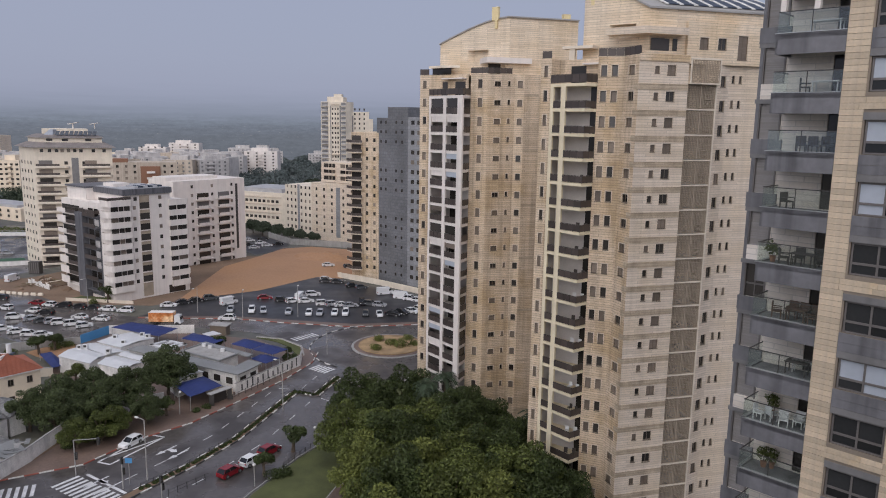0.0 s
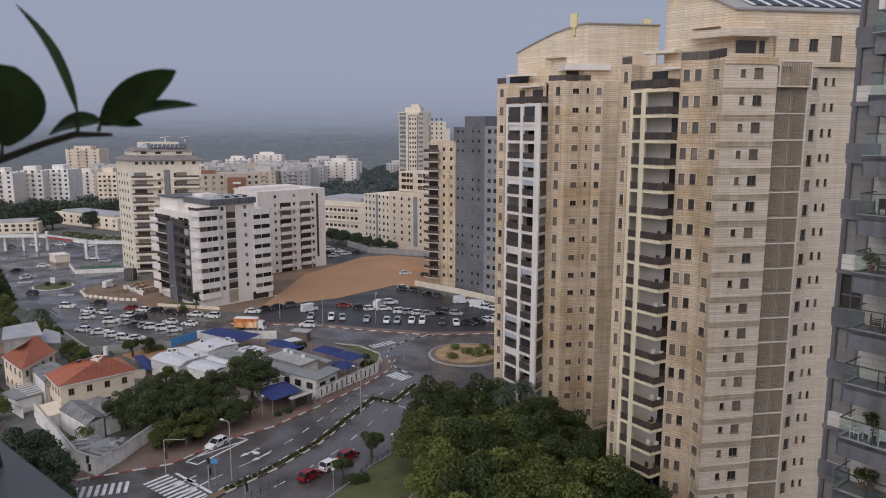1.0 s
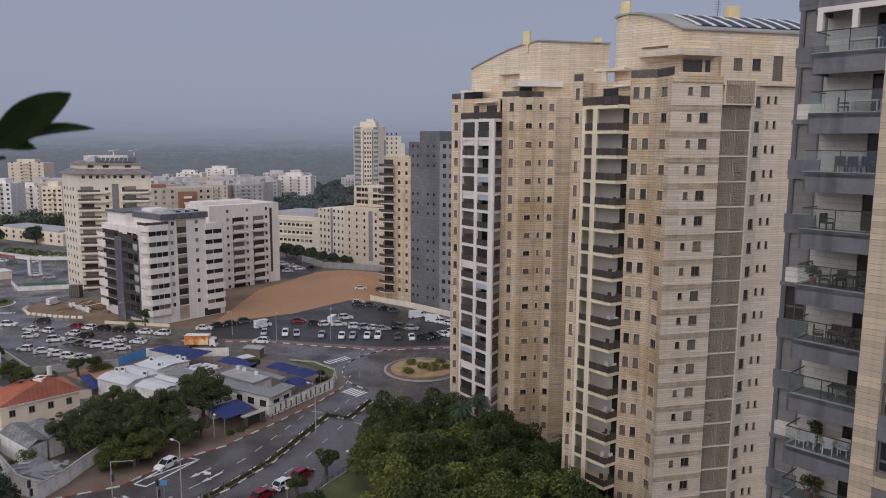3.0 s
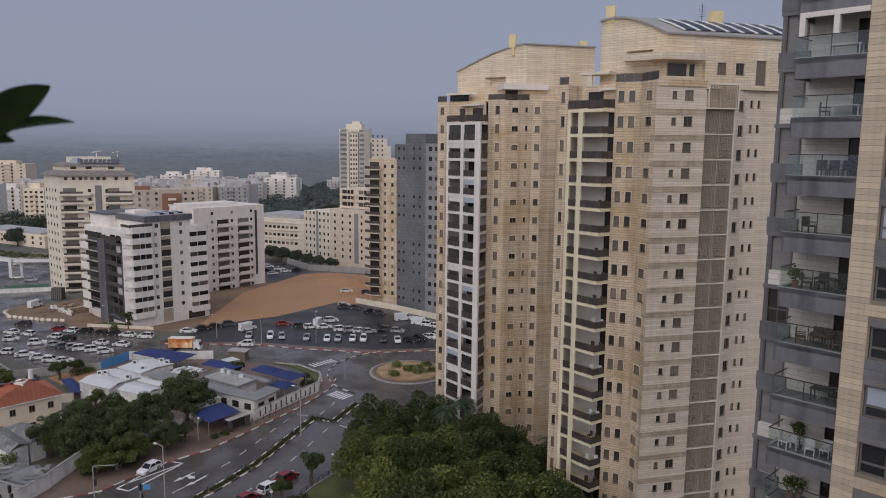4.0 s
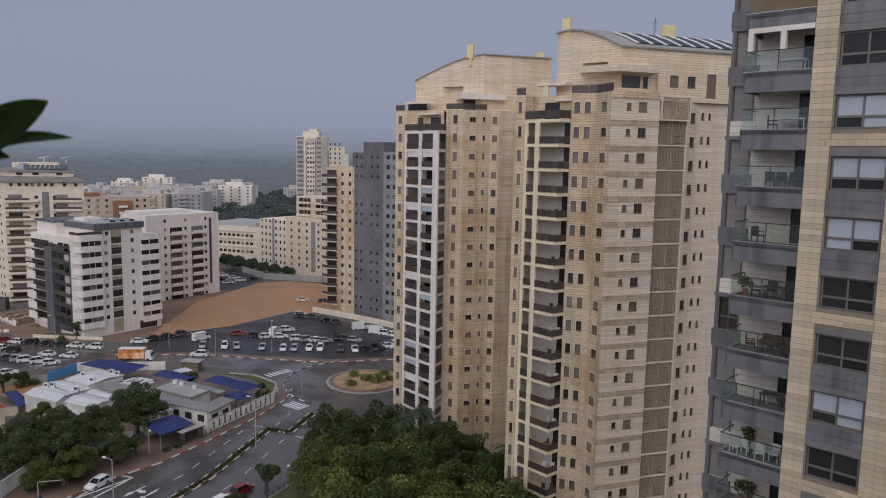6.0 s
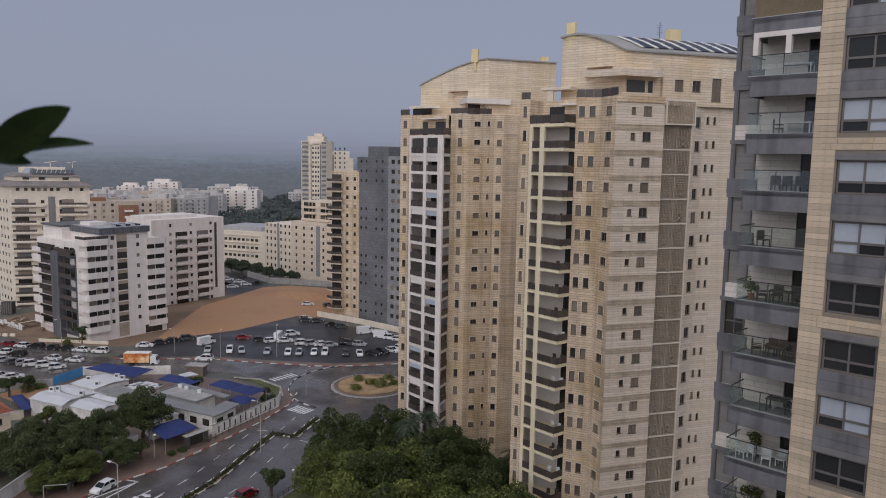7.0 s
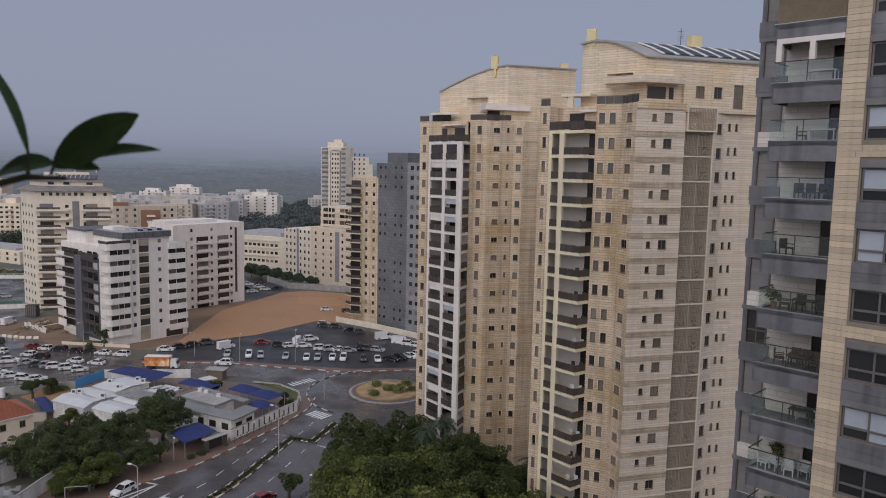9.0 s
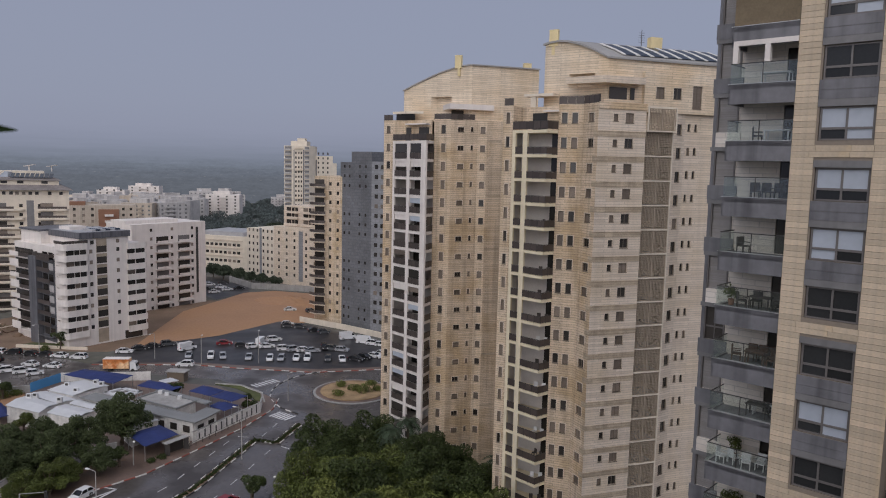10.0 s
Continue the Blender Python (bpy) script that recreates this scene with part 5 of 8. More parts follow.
def beige_and_dark_towers():
    rng = random.Random(6)
    t = root("apartment_tower", "beige apartment tower with rounded stacked balconies", "apartment tower", (-14, 255, 0))
    l, r = (-24.5, 248.5), (-15.0, 242.8)
    Geo().prism([l, r, (-5, 262), (-20, 270)], 0, 49.2).out("wall", STONE, t)
    fl = [3 + 3.05 * k for k in range(15)]
    ln = math.dist(l, r)
    simple_windows(t, l, r, [ln * 0.58, ln * 0.85], [z + 1 for z in fl], 0.9, 1.2, rng)
    for z in fl:
        Geo().prism([l, lerp2(l, r, 0.4), (-20.6, 244.3), (-24.2, 245.4), (-26.2, 248)], z - 0.25, z).out("balcony", STONE_W, t)
        Geo().bar(lerp2(l, r, 0.02), lerp2(l, r, 0.36), 0.06, (z + 0.05, z + 2.4), 0).out("balcony_glazing", GLASS_D, t)
        railing(t, [(-26.1, 247.9), (-24.1, 245.5), (-20.6, 244.5)], z, 1.0)
    t2 = root("apartment_tower", "dark grey clad high tower with a lighter grey flank", "apartment tower", (-2, 245, 0))
    a, b, c = (-15.6, 243.4), (-5.2, 234.4), (-0.5, 230.6)
    Geo().prism([a, b, (6, 246), (-4, 256)], 0, 54.0).out("wall", PANEL_B, t2)
    Geo().prism([lerp2(a, b, 0.36), b, (5, 245), (-1, 251)], 54.0, 57.4).out("roof_storey", PANEL_B, t2)
    Geo().prism([b, c, (14, 243), (7, 250)], 0, 54.3).out("flank_wall", PANEL_BL, t2)
    ln = math.dist(a, b)
    fz = [3 + 3.1 * k for k in range(17)]
    simple_windows(t2, a, b, [ln * 0.14, ln * 0.3, ln * 0.63, ln * 0.82], [z for z in fz if rng.random() < 0.7], 0.7, 0.95, rng, 0.03, GLASS_D)
    simple_windows(t2, b, c, [2.0, 4.5], fz, 1.3, 1.3, rng)


def cream_complex():
    rng = random.Random(8)
    t = root("apartment_block", "cream and pale apartment complex with grey stair strips", "apartment block", (-45, 335, 0))
    a, b, c = (-64.3, 340), (-50.2, 327.6), (-25.5, 311.0)
    Geo().prism([a, b, (-40, 345), (-52, 356)], 0, 23.5).out("wall", CREAM, t)
    Geo().prism([b, c, (-12, 330), (-38, 348)], 0, 25.5).out("wall", STONE_W, t)
    Geo().prism([(-46, 330), (-30, 319), (-20, 333), (-36, 345)], 25.5, 34.6).out("upper_wall", STONE_W, t)
    fl = [3.5 + 3.05 * k for k in range(7)]
    for p, q in ((a, b), (b, c)):
        ln = math.dist(p, q)
        simple_windows(t, p, q, [ln * s for s in (0.1, 0.25, 0.4, 0.62, 0.78, 0.93)], [z + 1 for z in fl], 1.0, 1.3, rng)
        Geo().bar(lerp2(p, q, 0.48), lerp2(p, q, 0.56), 0.06, (2, 24), 0).out("stair_strip", PANEL_BL, t)
    p, q = (-46, 330), (-30, 319)
    for z in (26.5, 29.5, 32):
        bands(t, lerp2(p, q, 0.05), lerp2(p, q, 0.45), [z - 0.5], rng, 1.3, 0.9, STONE_W)
        bands(t, lerp2(p, q, 0.55), lerp2(p, q, 0.95), [z - 0.5], rng, 1.3, 0.9, STONE_W)
    t = root("commercial_building", "low cream commercial building with flat white roof", "commercial building", (-75, 360, 0))
    R = rect((-92, 366), 42, 30, -25)
    Geo().prism(R, 0, 17.5).out("wall", CREAM, t)
    Geo().prism(rect((-91, 368), 24, 20, -25), 17.5, 19.5).out("roof", ROOF_G, t)
    simple_windows(t, R[0], R[1], [2 + 2.6 * k for k in range(9)], [5.6, 9.6, 13.4], 1.7, 1.3, rng)
    for z in (7.6, 11.6, 15.2):
        Geo().bar(lerp2(R[0], R[1], 0.02), lerp2(R[0], R[1], 0.6), 0.35, (z, z + 0.4), 0).out("ledge", STONE_W, t)
    t = root("low_wall", "long pale concrete yard wall", "wall", (-62, 318, 0))
    Geo().bar((-70, 330), (-57, 312), 0.4, (0, 2.5), 0).bar((-57, 312), (-26, 303), 0.4, (0, 2.5), 0).out("wall_panel", CONC, t)


def far_tower():
    rng = random.Random(9)
    t = root("apartment_tower", "pale cream high-rise tower far beyond the houses", "apartment tower", (-50, 485, 0))
    P = [(-66.3, 476), (-60, 472), (-50, 473), (-47, 478), (-47, 492), (-64, 492)]
    Geo().prism(P, 0, 64.5).out("wall", CREAM, t)
    Geo().prism([(-62, 475), (-52, 475), (-51, 488), (-61, 488)], 64.5, 67.6).out("roof_storey", CREAM, t)
    Geo().prism([(-47, 480), (-36, 482), (-38, 496), (-48, 494)], 0, 58.5).out("wing", CREAM, t)
    Geo().prism([(-36.5, 482), (-33.5, 483), (-35, 494), (-38, 494)], 0, 54).out("wing", CREAM, t)
    fz = [12 + 3.0 * k for k in range(17)]
    for a, b, us in (((-60, 472), (-50, 473), (1.6, 3.4, 5.0)), ((-47, 480), (-36, 482), (2, 5, 8))):
        simple_windows(t, a, b, us, fz, 0.9, 1.4, rng)
    fl_, fr_ = (-60, 472), (-50, 473)
    # joint shade drawn as narrow dark bars laid on the wall face
    for a, b, q0, q1 in ((fl_, fr_, 0.02, 0.07), (fl_, fr_, 0.60, 0.68), ((-47, 480), (-36, 482), 0.02, 0.09)):
        Geo().bar(lerp2(a, b, q0), lerp2(a, b, q1), 0.08, (6, 62 if a == fl_ else 56), 0).out("shadow_joint", TOWN_W, t, "flat dark strip painted for the shade of a wall joint")
    for z in [3 + 3.0 * k for k in range(21)]:
        for a, b, q0, q1, d in (((-66.3, 476), fl_, 0.1, 0.8, 1.1), (fl_, fr_, 0.70, 0.98, 0.9)):
            Geo().bar(lerp2(a, b, q0), lerp2(a, b, q1), d, (z - 1.2, z - 0.4), 0).out("balcony", TOWN_A, t)
            Geo().bar(lerp2(a, b, q0), lerp2(a, b, q1), 0.08, (z - 0.4, z + 1.0), 0).out("balcony_glazing", TOWN_W, t)
    for z in (31, 49, 62.5):
        Geo().bar(lerp2(fl_, fr_, 0.1), lerp2(fl_, fr_, 0.58), 0.8, (z, z + 0.7), 0).out("cornice", STONE_W, t)
    Geo().prism([(-58, 476), (-53, 476), (-53, 486), (-58, 486)], 67.6, 69.4).out("roof_storey", CREAM, t)


white_block()
tall_block()
beige_and_dark_towers()
cream_complex()
far_tower()


def joined_windows(parent, a, b, us, zs, w, h, material):
    """The windows of one far wall, too small to tell apart, in one mesh."""
    g, ln = Geo(), math.dist(a, b)
    for u in us:
        for z in zs:
            g.bar(lerp2(a, b, (u - w / 2) / ln), lerp2(a, b, (u + w / 2) / ln), 0.08, (z - h / 2, z + h / 2), 0)
    tagged(g.out("far_window", material, parent), kind="stuff")


def town_house(x, y, w, dp, n, an, rng, material=None):
    h = 3.0 * n + 1
    t = root("town_house_block", "small pale apartment block among the far houses", "apartment block", (x, y, 0), group="far town blocks")
    R = rect((x - w / 2, y), w, dp, an)
    m = material or rng.choice([TOWN_A, TOWN_A, TOWN_A, TOWN_B, TOWN_B, CREAM])
    Geo().prism(R, 0, h).out("wall", m, t)
    a = lerp2(R[0], R[2], rng.uniform(0.08, 0.35))
    Geo().prism(rect(a, w * rng.uniform(0.35, 0.6), dp * 0.5, an), h, h + rng.uniform(2.2, 3.4)).out("roof_storey", rng.choice([TOWN_A, m]), t)
    b = Geo()
    p = lerp2(lerp2(R[0], R[1], rng.uniform(0.1, 0.8)), lerp2(R[3], R[2], rng.uniform(0.1, 0.8)), rng.uniform(0.2, 0.8))
    b.prism(rect(p, 2.2, 1.6, an), h, h + 1.7)
    b.out("roof_tank", rng.choice([WHITE_METAL, SOLAR, GREY_METAL]), t)
    zs = [1.8 + 3.0 * i for i in range(n)]
    cols = int(w / 4)
    joined_windows(t, R[0], R[1], [w * (i + 0.5) / cols for i in range(cols)], zs, 1.5, 1.3, TOWN_W)
    joined_windows(t, R[3], R[0], [dp * 0.3, dp * 0.7], zs, 1.3, 1.3, TOWN_W)
    q = rng.uniform(0.1, 0.5)
    g = Geo()
    for z in zs[1:]:
        g.bar(lerp2(R[0], R[1], q), lerp2(R[0], R[1], q + 0.35), 1.3, (z - 1.6, z - 0.6), 0)
    tagged(g.out("balcony", m, t), kind="stuff")


def far_houses():
    """Apartment blocks of the town towards the horizon."""
    rng = random.Random(17)
    spots = []
    for _ in range(6000):
        d = rng.uniform(575, 930)
        azd = rng.uniform(-30, -14.6)
        x, y = d * math.sin(radians(azd)), d * math.cos(radians(azd))
        if any((x - q[0]) ** 2 + (y - q[1]) ** 2 < 21 ** 2 for q in spots):
            continue
        spots.append((x, y))
    for x, y in spots[:120]:
        top = (53 - 0.043 * math.hypot(x, y)) / 3
        n = max(3, min(7, int(top - rng.uniform(0, 2.2))))
        town_house(x, y, rng.uniform(15, 26), rng.uniform(11, 15), n, rng.choice([14, -20, 40, 5]) + rng.uniform(-6, 6), rng)
    # the white group standing among the trees, and a few low roofs beside it
    for x, y, w, n, an in ((-196, 790, 26, 7, 8), (-176, 800, 22, 7, -10), (-188, 765, 30, 4, 5), (-158, 790, 14, 6, 20), (-205, 700, 18, 4, 0), (-128, 880, 20, 4, 10)):
        town_house(x, y, w, 14, n, an, rng, TOWN_A)


far_houses()


def town_slabs():
    """Larger white slabs of the town, one by one."""
    rng = random.Random(23)
    for a, b, d, h, m, an in (((-331, 442), (-309, 444), 14, 26, WHITE, 0), ((-316, 456), (-299, 458), 14, 26.5, WHITE, 5), ((-302, 465), (-286, 466), 16, 27, WALL_W, 0), ((-334, 544), (-312, 546), 14, 20, WHITE, 8),
                              ((-262, 458), (-249, 459), 16, 25.5, PEACH, 0), ((-410, 665), (-377, 668), 18, 35, STONE_W, 0), ((-307, 641), (-277, 643), 14, 18, WHITE, 4), ((-290, 676), (-264, 678), 14, 18, CREAM, 0),
                              ((-290, 755), (-263, 758), 14, 23, WHITE, 0), ((-286, 833), (-253, 836), 14, 25, WHITE, 0), ((-176, 724), (-144, 727), 16, 22, WHITE, 0)):
        t = root("apartment_block", "pale slab apartment block in the hazy town", "apartment block", (*a, 0), group="pale town slabs")
        w = math.dist(a, b)
        R = rect(a, w, d, an)
        Geo().prism(R, 0, h).out("wall", m, t)
        Geo().prism(rect(lerp2(R[0], R[2], 0.2), w * 0.5, d * 0.5, an), h, h + 3).out("roof_storey", m, t)
        zs = [2 + 3.0 * k for k in range(int((h - 2) / 3) + 1)]
        simple_windows(t, R[0], R[1], [w * (k + 0.5) / 4 for k in range(4)], zs[::1], 1.7, 1.3, rng)
        for z in zs[1:]:
            Geo().bar(lerp2(R[0], R[1], 0.36), lerp2(R[0], R[1], 0.64), 1.4, (z - 1.6, z - 0.6), 0).out("balcony", m, t)


town_slabs()

# ---- trees ----
def leaf_cloud(clumps, count, size, rng, flat=0.5):
    """Many small leaf blades on the skins of ellipsoid clumps (x, y, z, rx, rz)."""
    v, f = [], []
    tot = sum(c[3] ** 2 for c in clumps)
    for cx, cy, cz, rx, rz in clumps:
        for _ in range(int(count * rx * rx / tot)):
            z = rng.uniform(-0.75, 1)
            a = rng.uniform(0, 6.2832)
            q = math.sqrt(max(0, 1 - z * z))
            n = Vector((q * math.cos(a), q * math.sin(a), z))
            k = 1.08 - 0.43 * rng.random() ** 1.5
            p = Vector((cx + n.x * rx * k, cy + n.y * rx * k, cz + n.z * rz * k))
            d = (n * flat + Vector((rng.gauss(0, 0.55), rng.gauss(0, 0.55), rng.gauss(0.25, 0.5)))).normalized()
            t = d.orthogonal().normalized()
            t = (Matrix.Rotation(rng.uniform(0, 6.28), 3, d) @ t)
            b = d.cross(t)
            s = size * rng.uniform(0.6, 1.4)
            i = len(v)
            v += [tuple(p - t * s), tuple(p - b * s * 0.5 + d * s * 0.15), tuple(p + t * s), tuple(p + b * s * 0.5 + d * s * 0.15)]
            f.append((i, i + 1, i + 2, i + 3))
    g = Geo()
    g.v, g.f = v, f
    return g


def broad_tree(seed, height, spread, leaf, count, size, label, trunk_h=0.16, n_clumps=24, lumps=0.29):
    rng = random.Random(seed)
    t = root("tree", label, "tree")
    th = height * trunk_h
    clumps = []
    for k in range(n_clumps):
        a, q = rng.uniform(0, 6.283), math.sqrt(rng.random())
        r = spread * lumps * rng.uniform(0.75, 1.3)
        x, y = math.cos(a) * q * (spread - r * 0.8), math.sin(a) * q * (spread - r * 0.8)
        z = th + (height - th - r * 0.6) * (0.12 + 0.86 * math.sqrt(max(0, 1 - q * q * 0.9)) * rng.random() ** 0.55)
        clumps.append((x, y, z, r, r * 0.78))
    tr = Geo().tube([(0, 0, -0.2), (0.05, 0, th * 0.5), (0.1, 0.1, th)], [0.38, 0.28, 0.24], 8)
    for x, y, z, r, _ in clumps[::2]:
        tr.tube([(0.1, 0.1, th * 0.85), (x * 0.45, y * 0.45, th + (z - th) * 0.55), (x, y, z)], [0.16, 0.1, 0.03], 5)
    tr.out("trunk", BARK, t)
    leaf_cloud(clumps, count, size, rng).out("crown", leaf, t)
    return t


def plant(t, spots):
    """Puts the tree t at the first spot (x, y, z, scale, turn), and copies at the others."""
    for x, y, z, s, r in spots[1:]:
        copy_thing(t, pose(x, y, z, 0, 0, r) @ Matrix.Scale(s, 4))
    x, y, z, s, r = spots[0]
    t.matrix_basis = pose(x, y, z, 0, 0, r) @ Matrix.Scale(s, 4)


plant(broad_tree(1, 13.5, 6.0, LEAF_D, 18000, 0.2, "dense dark green broadleaf park tree", 0.16, 44, 0.22),
      [(-10.6, 118, 0.17, 0.9, 0), (-6, 113, 0.17, 0.9, 80), (-3.6, 99, 0.17, 1.0, 150), (4.6, 101, 0.17, 1.0, 230), (9.8, 92, 0.17, 1.0, 20), (-2, 83, 0.17, 1.05, 300), (16.1, 84, 0.17, 1.0, 100), (-2.0, 120, 0.17, 0.9, 10), (5, 111, 0.17, 0.9, 190), (11, 109, 0.17, 0.8, 20), (14.5, 101, 0.17, 0.85, 120), (8.6, 116, 0.17, 0.75, 60), (18.5, 92.5, 0.17, 0.7, 30)])
plant(broad_tree(2, 12.5, 6.4, LEAF_M, 18000, 0.21, "leafy green broadleaf park tree with a lumpy crown", 0.16, 44, 0.22),
      [(-10.8, 107, 0.17, 0.85, 0), (-6.4, 102, 0.17, 0.95, 120), (0.2, 104, 0.17, 1.0, 200), (-3.4, 90, 0.17, 1.0, 60), (6.4, 93, 0.17, 1.0, 280), (13, 88, 0.17, 1.05, 170), (3.4, 82, 0.17, 1.1, 90)])
plant(broad_tree(3, 11.5, 5.6, LEAF_L, 15000, 0.21, "yellow-green broadleaf park tree", 0.16, 40, 0.22),
      [(-7.6, 94, 0.17, 0.95, 0), (0.8, 91, 0.17, 1.05, 140), (8.2, 81, 0.17, 1.05, 250), (-3.4, 78, 0.17, 1.0, 40)])
plant(broad_tree(4, 8.8, 4.6, LEAF_S, 18000, 0.155, "dark green street tree with a dense round crown", 0.16, 56, 0.19),
      [(-66.4, 118.7, 0, 0.9, 0), (-63.6, 123.1, 0, 1.0, 60), (-58.8, 126.5, 0, 1.0, 120), (-52.8, 128, 0, 1.0, 200), (-60.4, 117.5, 0, 0.95, 250), (-49.0, 136.0, 0, 1.2, 300), (-47.9, 121.5, 0, 0.7, 10), (-56, 121, 0, 0.95, 77)])
plant(broad_tree(8, 7.2, 4.8, LEAF_B, 15000, 0.17, "feathery bluish green tree at the street corner", 0.3, 34, 0.24),
      [(-70, 97, 0, 1.2, 80), (-67.5, 88, 0, 1.25, 150), (-61.2, 86.5, 0, 1.05, 230), (-74, 102, 0, 1.0, 20), (-65, 92, 0, 1.2, 40)])
plant(broad_tree(5, 7.0, 4.0, LEAF_M, 11000, 0.17, "light green street tree beside the white wall", 0.16, 40, 0.22),
      [(-52.6, 114.6, 0, 0.8, 0), (-55.4, 112.2, 0, 0.75, 130), (-51.6, 117.6, 0, 0.75, 210)])
plant(broad_tree(6, 4.8, 2.3, LEAF_D, 2200, 0.18, "small dark street tree by the kerb", 0.45, 9, 0.36),
      [(-20.6, 111.4, 0.1, 1.0, 0), (-23.6, 103.6, 0.1, 0.75, 100), (-90.7, 207.5, 0, 1.2, 40), (-45.7, 125.5, 0.1, 0.8, 200), (-47, 163, 0, 0.9, 10), (-30.5, 159.5, 0, 0.55, 50), (-84, 163, 0, 0.9, 70), (-86, 160, 0, 1.0, 170)])
plant(broad_tree(7, 9.0, 6.0, LEAF_F, 3500, 0.5, "far tree among the houses, leaf colour dulled by painted haze", 0.25, 14, 0.34),
      [(-240, 372, 0, 1.1, 0), (-222, 380, 0, 1.1, 40), (-205, 386, 0, 1.0, 90), (-262, 368, 0, 1.2, 130), (-190, 392, 0, 1.0, 200), (-74, 335, 0, 0.8, 250), (-66, 332, 0, 0.7, 20),
       (-60, 327, 0, 0.6, 10), (-54, 322, 0, 0.6, 60), (-48, 318, 0, 0.55, 110), (-80, 342, 0, 0.8, 160), (-105, 405, 0, 1.2, 0), (-92, 415, 0, 1.3, 70), (-80, 425, 0, 1.2, 140), (-132, 316, 0, 0.6, 9),
       (-126, 306, 0, 0.7, 50), (-68, 440, 0, 1.3, 30), (-115, 430, 0, 1.2, 210), (-95, 470, 0, 1.5, 100), (-75, 500, 0, 1.6, 10)])


def far_woods(name, lo, hi, count, leaves, size, label, seed, leaf, az0=-38, az1=4, tall=1.0):
    rng = random.Random(seed)
    clumps = []
    while len(clumps) < count:
        d, az = rng.uniform(lo, hi), radians(rng.uniform(az0, az1))
        x, y = d * math.sin(az), d * math.cos(az)
        if d < 420 and math.degrees(az) > -24 or d < 500 and math.degrees(az) < -24:
            continue
        grove = -175 < x < -60 and 520 < y < 660
        for _ in range(rng.randint(8, 12) if grove else rng.randint(2, 6)):
            r = rng.uniform(2.5, 5.5)
            clumps.append((x + rng.uniform(-12, 12), y + rng.uniform(-6, 6), r * 0.7 * tall, r * 1.2, r * 0.9 * tall))
    tagged(leaf_cloud(clumps, leaves, size, rng, 0.9).out(name, leaf), label, "woods", kind="stuff")


far_woods("town_trees", 315, 900, 820, 100000, 0.9, "trees scattered between the far houses, haze tinted into their leaf colour", 31, LEAF_H)
far_woods("tree_belt", 505, 550, 230, 40000, 0.7, "dense tree belt before the far houses, green dulled by painted haze", 33, LEAF_F, -37, -25, 1.15)
far_woods("far_woods", 720, 985, 420, 60000, 1.1, "band of far trees on the plain, haze tinted into their leaf colour", 32, LEAF_H)

# hazy distance beyond the town: a glowing backdrop, haze painted into its colour ramp
hz = bpy.data.materials.new("painted_haze_glow")
hz.use_nodes = True
HN, HL = hz.node_tree.nodes, hz.node_tree.links
for n in list(HN):
    HN.remove(n)
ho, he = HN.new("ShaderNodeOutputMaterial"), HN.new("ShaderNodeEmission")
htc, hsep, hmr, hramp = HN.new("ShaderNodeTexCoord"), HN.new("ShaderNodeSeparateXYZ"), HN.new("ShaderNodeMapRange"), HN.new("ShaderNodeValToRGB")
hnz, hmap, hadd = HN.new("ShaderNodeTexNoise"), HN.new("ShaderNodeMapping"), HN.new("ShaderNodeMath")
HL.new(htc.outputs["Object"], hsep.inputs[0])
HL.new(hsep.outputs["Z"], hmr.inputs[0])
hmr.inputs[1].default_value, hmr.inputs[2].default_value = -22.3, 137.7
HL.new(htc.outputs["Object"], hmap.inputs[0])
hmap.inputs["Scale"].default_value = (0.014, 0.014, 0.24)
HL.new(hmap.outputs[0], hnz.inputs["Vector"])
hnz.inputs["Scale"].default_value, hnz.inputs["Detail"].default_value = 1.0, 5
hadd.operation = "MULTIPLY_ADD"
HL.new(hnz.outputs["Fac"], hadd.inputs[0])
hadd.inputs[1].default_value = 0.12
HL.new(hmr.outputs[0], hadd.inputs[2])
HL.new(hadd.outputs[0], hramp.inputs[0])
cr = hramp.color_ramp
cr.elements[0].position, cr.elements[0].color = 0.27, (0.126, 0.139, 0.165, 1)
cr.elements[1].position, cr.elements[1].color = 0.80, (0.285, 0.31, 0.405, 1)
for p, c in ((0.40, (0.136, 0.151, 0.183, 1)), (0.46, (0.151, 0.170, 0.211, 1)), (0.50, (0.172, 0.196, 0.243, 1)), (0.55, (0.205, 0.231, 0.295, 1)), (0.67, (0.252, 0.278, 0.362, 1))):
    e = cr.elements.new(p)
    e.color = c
hfade, hmix, hclear = HN.new("ShaderNodeMapRange"), HN.new("ShaderNodeMixShader"), HN.new("ShaderNodeBsdfTransparent")
for q, v in zip((1, 2, 3, 4), (0.47, 0.97, 1.0, 0.0)):
    hfade.inputs[q].default_value = v
hfade.interpolation_type = "SMOOTHSTEP"
HL.new(hmr.outputs[0], hfade.inputs[0])
hmap2, hnz2, hfl, hlow, hone, hmul = HN.new("ShaderNodeMapping"), HN.new("ShaderNodeTexNoise"), HN.new("ShaderNodeMapRange"), HN.new("ShaderNodeMapRange"), HN.new("ShaderNodeMix"), HN.new("ShaderNodeVectorMath")
hmap2.inputs["Scale"].default_value = (0.10, 0.10, 0.36)
HL.new(htc.outputs["Object"], hmap2.inputs[0])
HL.new(hmap2.outputs[0], hnz2.inputs["Vector"])
hnz2.inputs["Scale"].default_value, hnz2.inputs["Detail"].default_value, hnz2.inputs["Roughness"].default_value = 1.0, 12, 0.8
for q, v in zip((1, 2, 3, 4), (0.38, 0.64, 1.10, 0.84)):
    hfl.inputs[q].default_value = v
